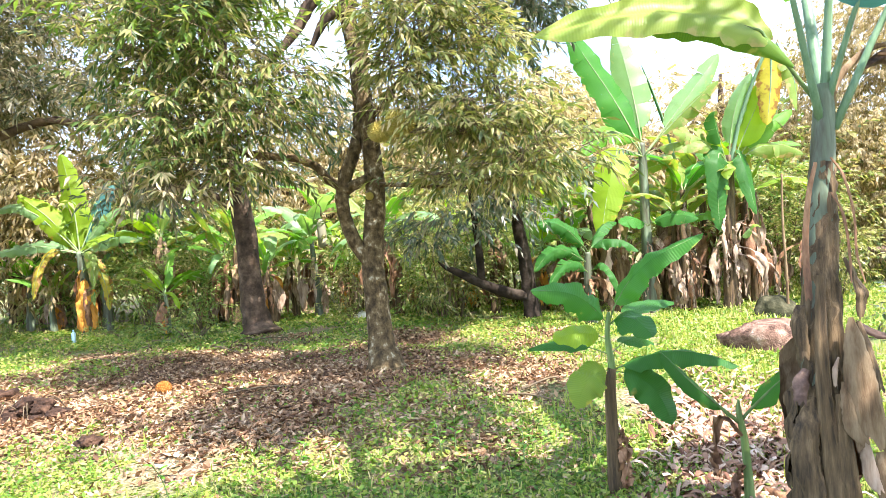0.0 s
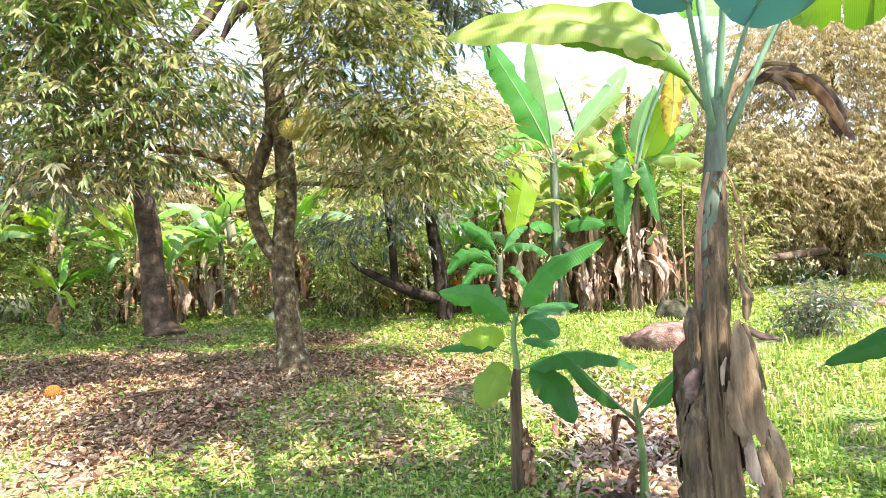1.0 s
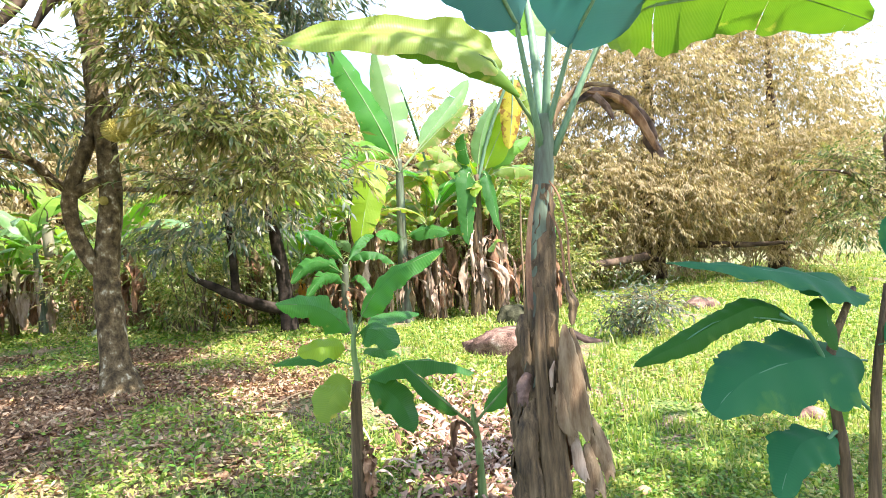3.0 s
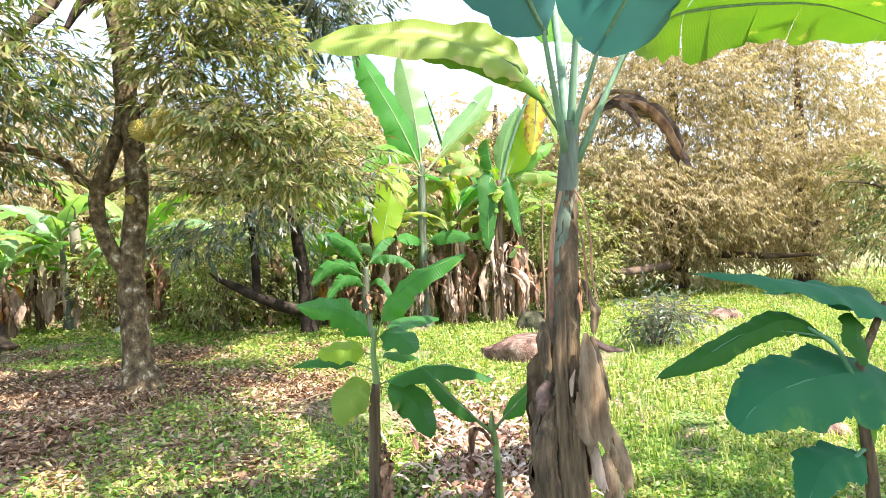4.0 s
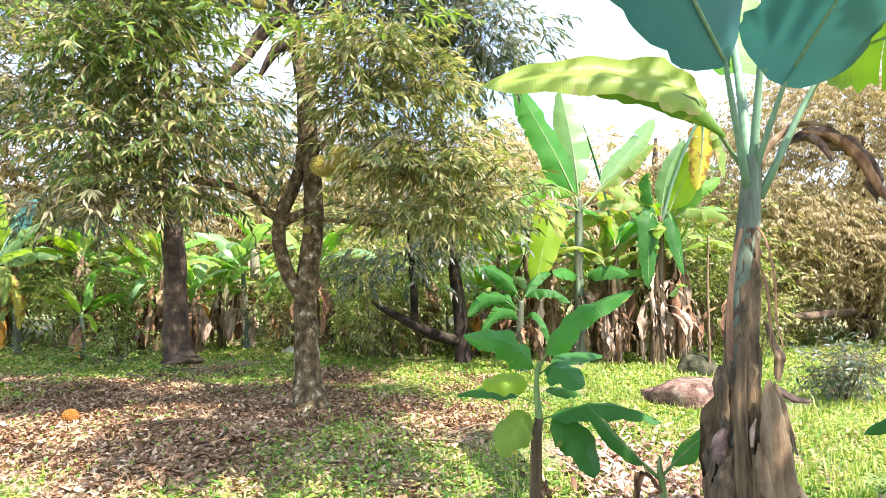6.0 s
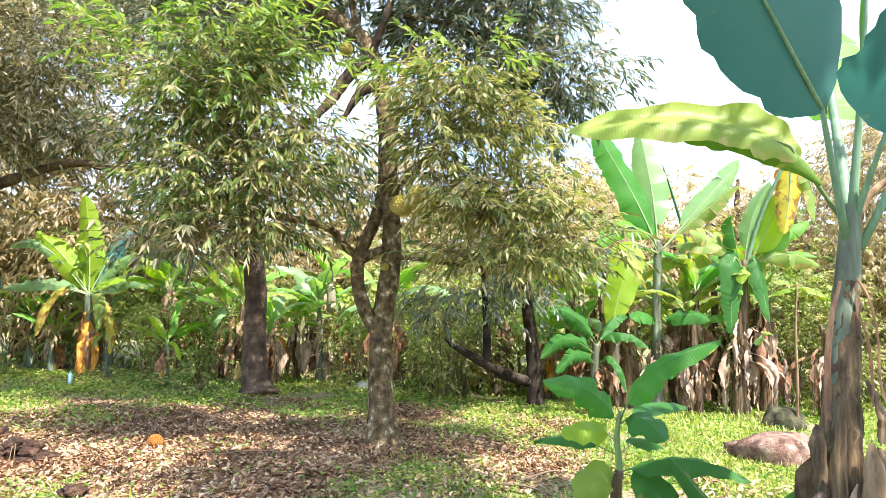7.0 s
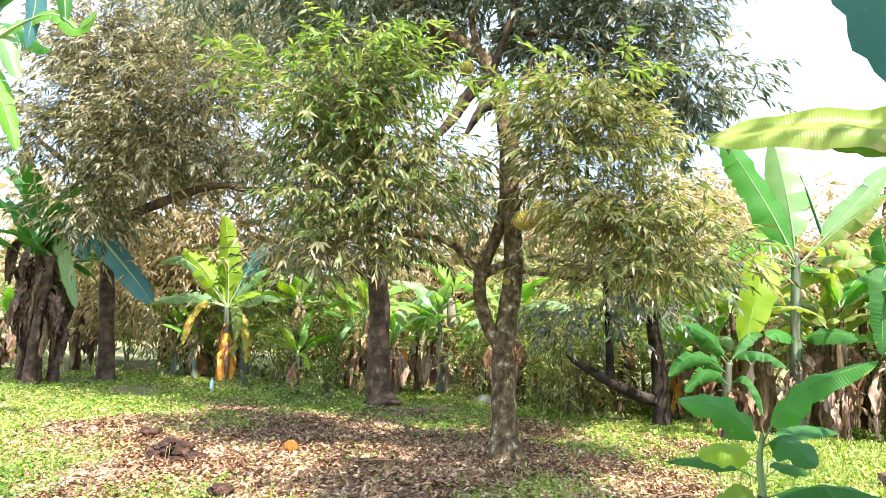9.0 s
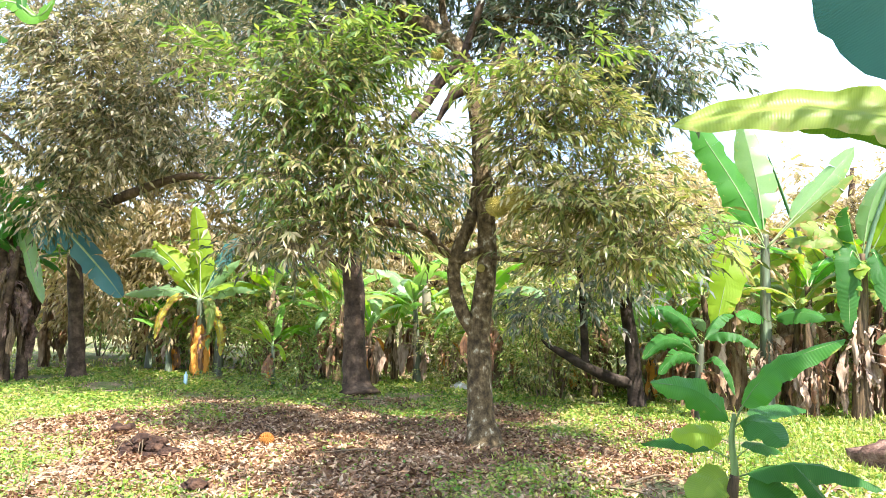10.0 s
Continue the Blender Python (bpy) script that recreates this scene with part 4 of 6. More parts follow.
def golden_trees():
    """The sunlit wall of bronze-leaved trees beyond the grass, and the crowns behind the banana rows."""
    label = "sunlit durian tree with bronze golden foliage hanging to the grass"
    durian((11.5, 15.5, 0), [(11.5, 15.5, -0.1, 0.3), (11.4, 15.5, 2.0, 0.24), (11.5, 15.5, 5.0, 0.14), (11.6, 15.5, 7.2, 0.04)],
           [[(11.4, 15.4, 0.7, 0.12), (10.0, 14.0, 0.75, 0.10), (8.4, 13.1, 0.72, 0.08), (7.6, 12.9, 0.8, 0.04)], [(11.5, 15.4, 1.0, 0.1), (12.6, 13.8, 0.9, 0.08), (13.6, 13, 0.9, 0.03)]],
           [(11.0, 15.0, 4.5, 2.8, 1.7, 2.2, 2300), (9.0, 14.6, 2.6, 1.6, 1.3, 1.4, 800), (12.4, 14.3, 2.6, 2.4, 1.5, 1.7, 1250), (10.9, 14.0, 1.9, 1.8, 1.0, 1.0, 620), (9.4, 15.2, 1.0, 1.3, 0.6, 0.6, 330), (12.2, 15.0, 1.0, 1.8, 0.6, 0.65, 480), (14.4, 14.4, 0.9, 1.5, 0.6, 0.6, 360), (9.6, 16.6, 3.2, 2.2, 0.8, 1.8, 600), (13.2, 15.2, 5.9, 2.3, 1.4, 1.6, 1000), (10.2, 15.6, 5.6, 1.7, 1.2, 1.2, 500), (15.0, 16.0, 7.0, 2.2, 1.4, 1.2, 600), (17.4, 15.6, 5.6, 1.6, 1.3, 1.3, 420)],
           label, "golden", seed=71, leaf=0.112, slim=0.26, spray=0.42, gap=-1.4, per=18, bough=0.36, hang=0.9)
    durian((15.2, 15.0, 0), [(15.2, 15.0, -0.1, 0.3), (15.2, 15, 3.0, 0.2), (15.1, 15, 6.5, 0.05)], [[(15.2, 14.9, 1.2, 0.12), (14.2, 13.6, 1.6, 0.08), (13.4, 12.8, 1.7, 0.03)]],
           [(15.0, 14.6, 4.6, 2.4, 1.8, 2.3, 1300), (14.6, 13.4, 2.2, 1.8, 1.2, 1.4, 620), (16.5, 14.0, 3.4, 1.8, 1.6, 2.2, 750)], label, "golden", seed=72, leaf=0.112, slim=0.26, spray=0.42, gap=-1.4, per=18, bough=0.36, hang=0.9)
    durian((8.0, 19.5, 0), [(8, 19.5, -0.1, 0.3), (8, 19.5, 3, 0.2), (8.1, 19.5, 5.6, 0.05)], [[(8, 19.4, 2.2, 0.12), (6.6, 18.6, 3.2, 0.08), (5.4, 18.2, 3.6, 0.03)]],
           [(7.6, 19.0, 3.6, 2.4, 1.6, 1.8, 1000), (5.4, 18.6, 3.0, 1.8, 1.4, 1.5, 620), (9.8, 18.8, 4.2, 1.8, 1.4, 1.8, 650)], label, "golden", seed=73, leaf=0.24, spray=0.6, gap=-1.2, per=8, bough=0.5, hang=0.6)
    durian((3.4, 23.0, 0), [(3.4, 23, -0.1, 0.3), (3.4, 23, 4, 0.2), (3.5, 23, 7.0, 0.05)], [[(3.4, 23, 3.5, 0.12), (4.6, 22.6, 4.8, 0.08), (5.2, 22.4, 5.4, 0.03)]],
           [(3.5, 22.6, 6.0, 1.1, 1.0, 1.2, 330), (3.0, 22.6, 4.0, 2.4, 1.4, 1.6, 620), (6.4, 22.6, 3.6, 1.8, 1.4, 1.6, 520)], "slender durian tree with a thin bronze top above the bananas", "golden", seed=74, leaf=0.25, spray=0.6, per=8, bough=0.5, hang=0.6)
    durian((-11.6, 18.6, 0), [(-11.6, 18.6, -0.1, 0.3), (-11.6, 18.6, 3, 0.2), (-11.5, 18.6, 5.8, 0.05)], [[(-11.6, 18.5, 2.2, 0.12), (-12.8, 18.0, 3.0, 0.08), (-13.6, 17.6, 3.4, 0.03)]],
           [(-11.4, 17.3, 4.2, 2.4, 1.3, 2.0, 1000), (-11.2, 17.6, 6.2, 2.6, 1.3, 1.2, 520), (-14.0, 17.4, 3.4, 1.8, 1.3, 1.8, 560), (-8.6, 17.3, 3.4, 1.8, 1.1, 1.8, 700), (-10.6, 17.0, 1.8, 2.6, 0.9, 1.2, 520), (-7.0, 17.8, 5.4, 1.6, 1.1, 1.2, 360)], "sunlit durian tree with bronze golden crown behind the banana plants", "golden", seed=75, leaf=0.24, spray=0.6, gap=-1.6, per=8, bough=0.5, hang=0.6)
    durian((-3.0, 21.5, 0), [(-3, 21.5, -0.1, 0.3), (-3, 21.5, 3, 0.2), (-3, 21.5, 6, 0.05)], [[(-3, 21.4, 2.2, 0.12), (-4.2, 20.6, 3.0, 0.08), (-5, 20.2, 3.4, 0.03)]],
           [(-3.0, 20.8, 3.4, 2.6, 1.5, 1.7, 800), (0.2, 20.8, 3.0, 2.0, 1.4, 1.6, 620), (-6.2, 20.8, 3.2, 2.0, 1.4, 1.8, 620), (-2.6, 20.8, 5.4, 2.6, 1.4, 1.3, 520), (0.6, 20.8, 4.6, 1.6, 1.3, 1.0, 300)], "sunlit durian tree with bronze green crown behind the banana rows", "golden", seed=76, leaf=0.24, spray=0.6, gap=-1.2, per=8, bough=0.5, hang=0.6)


def green_boughs():
    """Greener boughs that hang before the bronze trees."""
    t = thing("durian_tree", (14.6, 11.2, 0), "young durian tree with olive green hanging boughs", "tree", "durian trees")
    part("trunk", tube("trunk", [(0, 0, -0.1, 0.12), (0.02, 0, 1.5, 0.09), (-0.1, 0, 3.4, 0.04)], M["bark_dark"], n=14, sides=8, seed=5), t)
    part("limb", tube("limb", [(0.0, 0, 1.8, 0.05), (-1.0, 0.2, 2.4, 0.035), (-1.9, 0.3, 2.5, 0.012)], M["bark_dark"], n=12, sides=6, seed=6), t)
    foliage("crown", M["durian"], M["twig"], t, [(-1.2, 0.2, 2.6, 0.7, 0.5, 0.3, 130), (-0.6, 0.1, 2.0, 0.9, 0.6, 0.5, 220), (-1.0, 0.0, 1.3, 0.8, 0.5, 0.35, 140), (0.3, 0.2, 3.0, 0.7, 0.6, 0.5, 150)], leaf=0.14, gap=-0.6, seed=91, simple=True)


def shade_tree():
    """An unseen tree, added over the operator's back, whose shade lies on the near grass."""
    durian((3.6, -2.2, 0), [(3.6, -2.2, -0.1, 0.3), (3.6, -2.1, 2.5, 0.22), (3.5, -1.4, 4.8, 0.16), (3.2, 0.2, 6.4, 0.05)], [[(3.5, -1.4, 4.7, 0.12), (2.6, 0.6, 6.2, 0.08), (2.1, 2.4, 6.9, 0.05), (1.8, 4.0, 7.0, 0.02)], [(3.5, -1.4, 4.7, 0.1), (5.0, 0.2, 5.8, 0.06), (6.0, 1.4, 6.3, 0.02)]],
           [(2.4, 0.1, 6.5, 1.5, 1.5, 0.6, 1000), (4.8, -0.8, 6.4, 1.4, 0.9, 0.6, 800), (3.4, -1.8, 6.4, 2.4, 1.4, 0.9, 900), (6.0, 1.0, 6.2, 0.6, 0.4, 0.3, 70), (1.75, 3.8, 6.9, 1.0, 1.0, 0.5, 330)], "unseen durian tree added to shade the near grass with its spreading crown", "durian_deep", seed=81, leaf=0.3, gap=-3.0)


# ---- banana plants in the foreground ----
def big_banana():
    at = (1.92, 3.6, 0.0)
    p = thing("banana_plant", at, "tall banana plant with grey-green stem and tan dry leaf skirt", "banana plant", "banana plants")
    pseudostem(p, [(0, 0, -0.28, 0.18), (0.0, 0, 0.1, 0.13), (0.02, 0.0, 0.6, 0.10), (0.06, 0.03, 1.1, 0.082), (0.12, 0.07, 1.6, 0.066), (0.18, 0.1, 2.0, 0.058), (0.19, 0.1, 2.2, 0.042)])
    part("sheath", tube("sheath", [(0, 0, -0.28, 0.19), (0.0, 0, 0.1, 0.145), (0.02, 0.0, 0.5, 0.115), (0.05, 0.02, 0.95, 0.098), (0.09, 0.045, 1.3, 0.082), (0.12, 0.065, 1.52, 0.071), (0.15, 0.082, 1.78, 0.060)], M["sheath"], n=40, sides=24, rough=0.09, seed=4, ridges=3), p, "brown papery leaf sheath")
    c = (2.11, 3.7, 2.05)
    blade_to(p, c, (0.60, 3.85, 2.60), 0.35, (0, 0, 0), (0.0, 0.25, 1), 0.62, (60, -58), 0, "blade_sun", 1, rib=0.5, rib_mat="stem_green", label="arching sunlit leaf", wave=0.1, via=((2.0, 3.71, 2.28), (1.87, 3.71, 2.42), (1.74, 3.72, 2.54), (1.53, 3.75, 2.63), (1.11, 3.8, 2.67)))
    # the hanging half takes a darker blade colour in place of shade
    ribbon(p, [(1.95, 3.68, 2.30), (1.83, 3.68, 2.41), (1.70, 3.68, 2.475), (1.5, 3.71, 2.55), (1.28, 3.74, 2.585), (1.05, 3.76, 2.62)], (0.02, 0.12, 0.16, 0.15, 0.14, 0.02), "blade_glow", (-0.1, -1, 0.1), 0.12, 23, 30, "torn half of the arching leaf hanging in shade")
    blade_to(p, (2.08, 3.68, 1.98), (0.44, 2.35, 3.61), 0.68, (0, 0, 0), (0.45, -0.7, -0.6), 1.34, 8, 0, "blade_under", 2, rib=0.6, rib_mat="midrib", lobes=0.08, via=((1.97, 3.6, 2.36), (1.84, 3.48, 2.68), (1.25, 3.0, 3.2)))
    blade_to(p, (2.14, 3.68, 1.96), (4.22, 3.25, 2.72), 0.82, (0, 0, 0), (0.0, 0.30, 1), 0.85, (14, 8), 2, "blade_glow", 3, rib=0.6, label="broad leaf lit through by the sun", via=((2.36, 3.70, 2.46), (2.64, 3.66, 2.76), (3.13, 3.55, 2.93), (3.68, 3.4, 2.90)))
    blade_to(p, c, (2.36, 2.0, 3.5), 0.70, (0, 0, 0), (-0.10, -0.55, -0.8), 0.94, 7, 0, "blade_under", 4, rib=0.6, via=((2.16, 3.62, 2.36), (2.24, 3.45, 2.66), (2.30, 3.0, 3.02)))
    blade_to(p, c, (2.7, 5.2, 3.9), 0.55, (0, 0, 0.3), (0, -0.4, 1), 0.6, 12, 5, "blade_light", 5)
    blade_to(p, c, (2.2, 3.6, 3.9), 0.09, (0.02, 0, 0), (0, -1, 0), 0.9, 60, 0, "blade_light", 6, label="rolled young leaf")
    part("petiole", tube("petiole", [(0.2, 0.1, 1.9, 0.03), (0.27, 0.15, 2.18, 0.024), (0.43, 0.17, 2.35, 0.02), (0.58, 0.2, 2.41, 0.016), (0.75, 0.2, 2.40, 0.01)], M["dry"], n=14, sides=8), p, "dry brown petiole")
    ribbon(p, [(2.36, 3.78, 2.28), (2.5, 3.79, 2.36), (2.66, 3.8, 2.37), (2.84, 3.82, 2.30), (2.96, 3.83, 2.16), (3.04, 3.84, 1.98)], (0.03, 0.09, 0.15, 0.16, 0.13, 0.15, 0.16), "dry_dark", (-0.2, -0.8, 0.5), 0.95, 7, 60, "withered dark brown leaf")
    ribbon(p, [(2.46, 3.77, 2.36), (2.64, 3.77, 2.34), (2.80, 3.78, 2.26), (2.92, 3.79, 2.10), (2.98, 3.80, 2.0)], (0.02, 0.06, 0.09, 0.08, 0.05), "dry_red", (-0.3, -0.9, 0.3), 0.9, 17, 50, "withered dark brown leaf")
    ribbon(p, [(2.50, 3.75, 2.34), (2.58, 3.74, 2.26), (2.62, 3.74, 2.18)], (0.05, 0.06, 0.02), "dry_dark", (-0.2, -1, 0.2), 0.7, 8, 30, "withered dark brown leaf")
    sheets = [
        ([(2.05, 3.47, 0.98), (2.06, 3.44, 0.82), (2.08, 3.41, 0.6), (2.10, 3.39, 0.36)], (0.03, 0.12, 0.17, 0.20, 0.19), "dry", (0.05, -1, 0.1), 0.14),
        ([(1.99, 3.46, 0.66), (1.99, 3.43, 0.56), (2.0, 3.41, 0.44), (2.04, 3.39, 0.36)], (0.03, 0.08, 0.10, 0.05), "dry", (-0.2, -1, 0.1), 0.2),
        ([(2.07, 3.45, 0.4), (2.06, 3.41, 0.3), (2.07, 3.40, 0.2), (2.09, 3.38, 0.12)], (0.05, 0.07, 0.09, 0.05), "dry_pale", (0.0, -1, 0.1), 0.25),
        ([(2.14, 3.44, 0.3), (2.15, 3.40, 0.18), (2.17, 3.38, 0.02)], (0.05, 0.12, 0.16), "dry", (0.1, -1, 0.1), 0.3),
        ([(2.12, 3.55, 0.62), (2.20, 3.5, 0.42), (2.27, 3.46, 0.25), (2.30, 3.44, 0.08)], (0.06, 0.14, 0.18, 0.10), "dry", (0.5, -1, 0.1), 0.3),
        ([(2.12, 3.52, 0.95), (2.15, 3.49, 0.8), (2.18, 3.46, 0.6)], (0.04, 0.08, 0.07), "sheath", (0.4, -1, 0.1), 0.3),
        ([(1.84, 3.55, 1.05), (1.81, 3.52, 0.95), (1.82, 3.5, 0.78)], (0.05, 0.09, 0.06), "sheath", (-0.5, -1, 0.1), 0.4),
        ([(1.84, 3.53, 0.72), (1.79, 3.5, 0.66), (1.77, 3.48, 0.56)], (0.05, 0.09, 0.06), "dry_dark", (-0.6, -1, 0.1), 0.35),
        ([(1.86, 3.5, 0.58), (1.80, 3.46, 0.46), (1.76, 3.44, 0.28), (1.80, 3.40, 0.05)], (0.06, 0.13, 0.15, 0.10), "sheath", (-0.4, -1, 0.1), 0.2),
        ([(1.92, 3.48, 1.2), (1.90, 3.47, 0.9), (1.89, 3.45, 0.55), (1.90, 3.42, 0.2), (1.90, 3.4, 0.02)], (0.05, 0.07, 0.09, 0.11, 0.12), "sheath", (-0.1, -1, 0.1), 0.25),
        ([(1.97, 3.46, 0.6), (1.97, 3.43, 0.35), (1.98, 3.4, 0.02)], (0.05, 0.10, 0.12), "sheath", (0.05, -1, 0.1), 0.25),
        ([(1.98, 3.48, 0.78), (1.95, 3.46, 0.72), (1.94, 3.45, 0.64)], (0.01, 0.035, 0.02), "dry_pale", (-0.1, -1, 0.1), 0.4),
        ([(2.08, 3.55, 1.28), (2.13, 3.53, 1.18), (2.16, 3.52, 1.08), (2.13, 3.52, 0.96)], (0.03, 0.09, 0.11, 0.05), "sheath", (0.6, -1, 0.2), 0.5),
        ([(2.12, 3.55, 0.94), (2.22, 3.52, 0.88), (2.30, 3.5, 0.86)], (0.06, 0.06, 0.02), "dry_dark", (0.3, -0.8, 0.6), 0.4),
        ([(2.06, 3.58, 1.80), (2.11, 3.56, 1.7), (2.14, 3.54, 1.5), (2.13, 3.52, 1.3), (2.15, 3.5, 1.15)], (0.015, 0.022, 0.018, 0.02, 0.01), "dry_red", (0.3, -1, 0.1), 0.3),
        ([(2.05, 3.58, 1.62), (2.09, 3.55, 1.5), (2.10, 3.53, 1.3), (2.08, 3.5, 1.15)], (0.01, 0.02, 0.02, 0.01), "dry_red", (0.2, -1, 0.1), 0.3),
        ([(1.99, 3.6, 1.78), (1.92, 3.56, 1.6), (1.88, 3.54, 1.35), (1.86, 3.5, 1.08)], (0.02, 0.03, 0.035, 0.04), "dry_red", (-0.4, -1, 0.1), 0.3),
    ]
    for k, (line, wd, m, face, cr) in enumerate(sheets):
        ribbon(p, line, wd, m, face, cr, k)
    skirt = [(20, 0.8, 0.75, 0.16, 0.14, "dry_red"), (60, 0.9, 0.85, 0.2, 0.12, "sheath"), (120, 0.9, 0.85, 0.2, 0.12, "dry"), (165, 0.62, 0.58, 0.16, 0.16, "sheath")]
    for k, (az, z, ln, w, fl, m) in enumerate(skirt):
        a = radians(az)
        rr = 0.07 + 0.045 * (1.6 - z)
        dry_leaf(p, (0.07 * z + rr * math.cos(a), 0.03 * z + rr * math.sin(a), z), az, ln, w, fl, m, seed=k)


def young_banana():
    at = (0.92, 3.95, 0.0)
    p = thing("banana_plant", at, "young banana plant with slender brown stem and broad green leaves", "banana plant", "banana plants")
    pseudostem(p, [(0, -0.02, -0.05, 0.05), (-0.01, -0.03, 0.1, 0.042), (-0.01, -0.04, 0.4, 0.035), (-0.005, -0.05, 0.62, 0.03), (0.01, -0.05, 0.72, 0.024)], "sheath", 12)
    part("pseudostem", tube("pseudostem", [(0.0, -0.05, 0.6, 0.022), (0.01, -0.05, 0.74, 0.02), (-0.005, -0.06, 0.9, 0.016), (0.01, -0.06, 1.04, 0.01)], M["stem_green"], n=14, sides=10, rough=0.02), p, "green upper stem")
    low, top = (0.93, 3.90, 0.70), (0.925, 3.89, 0.97)
    k = dict(rib=0.5, rib_mat="stem_green")
    blade_to(p, top, (1.43, 3.72, 1.45), 0.20, (0, 0, 0), (-0.45, -1, 0.45), 0.16, (38, 2), 0, "blade_fresh", 11, wave=0.2, via=((0.97, 3.85, 1.10), (1.06, 3.80, 1.24), (1.18, 3.76, 1.34)), **k)
    blade_to(p, top, (0.49, 3.80, 1.20), 0.20, (0, 0, 0), (0.25, -0.75, 0.8), 0.05, (36, 6), 0, "blade_fresh", 12, wave=0.17, via=((0.84, 3.86, 1.08), (0.70, 3.82, 1.17)), **k)
    blade_to(p, top, (1.09, 3.60, 0.93), 0.22, (0, 0, 0.07), (0.0, -0.8, 0.7), 0.05, 18, 0, "blade", 13, wave=0.17, **k)
    blade_to(p, (0.925, 3.9, 0.88), (0.60, 3.84, 0.91), 0.17, (0, 0, 0.04), (0, -0.8, 0.8), 0.06, 14, 0, "blade_lime", 14, wave=0.17, **k)
    blade_to(p, low, (0.68, 3.68, 0.56), 0.21, (-0.02, 0, 0.07), (-0.35, -1, 0.55), 0.05, (12, 8), 0, "blade_yellowing", 15, wave=0.2, **k)
    blade_to(p, low, (1.57, 3.70, 0.72), 0.20, (0, 0, 0.10), (0.05, -0.7, 0.9), 0.06, (44, 8), 0, "blade", 16, wave=0.2, **k)
    blade_to(p, low, (1.20, 3.74, 0.42), 0.22, (0.05, 0, 0.07), (0.25, -1, 0.35), 0.05, 12, 0, "blade", 18, wave=0.2, **k)
    blade_to(p, top, (1.45, 4.35, 1.02), 0.16, (0, 0, 0.05), (0, -0.4, 1), 0.15, 10, 0, "blade", 19, **k)
    blade_to(p, (0.925, 3.9, 0.80), (0.50, 4.25, 0.80), 0.15, (0, 0, 0.05), (0, -0.4, 1), 0.12, 10, 0, "blade", 20, **k)
    blade_to(p, (0.925, 3.9, 0.80), (1.25, 4.15, 0.80), 0.15, (0, 0, 0.06), (0, -0.4, 1), 0.1, 12, 0, "blade", 17, **k)
    dry_leaf(p, (0.02, -0.05, 0.34), 290, 0.3, 0.05, 0.12, "dry_red", 3)
    dry_leaf(p, (0.03, -0.04, 0.36), 340, 0.34, 0.05, 0.16, "dry_red", 4)
    p.scale = (1.145, 1.145, 1.145)
    p.location = (1.045, 4.518, -0.22)


def sucker():
    at = (1.57, 3.68, 0.0)
    p = thing("banana_sucker", at, "small banana sucker with two spread green leaves", "banana plant", "banana plants")
    pseudostem(p, [(0, 0, -0.03, 0.03), (0, 0, 0.15, 0.024), (-0.01, 0, 0.35, 0.02), (-0.03, -0.005, 0.48, 0.017), (-0.03, -0.01, 0.55, 0.006)], "stem_green", 8)
    blade_to(p, (1.54, 3.675, 0.43), (1.13, 3.62, 0.84), 0.15, (-0.03, 0, 0.015), (0.4, -0.8, 0.8), 0.1, 22, 0, "blade", 21, rib=1.3, rib_mat="stem_green")
    blade_to(p, (1.54, 3.675, 0.43), (1.83, 3.5, 0.77), 0.13, (0.01, 0, 0.03), (-0.5, -0.8, 0.8), 0.08, 18, 0, "blade", 22, rib=1.3, rib_mat="stem_green")
    dry_leaf(p, (-0.02, 0, 0.36), 150, 0.3, 0.05, 0.6, "dry_red", 2, lift=0.12)
    dry_leaf(p, (-0.02, -0.02, 0.2), 200, 0.2, 0.06, 0.4, "dry_red", 5)
    p.scale = (1.12, 1.12, 1.12)
    p.location = (1.75, 4.118, -0.18)


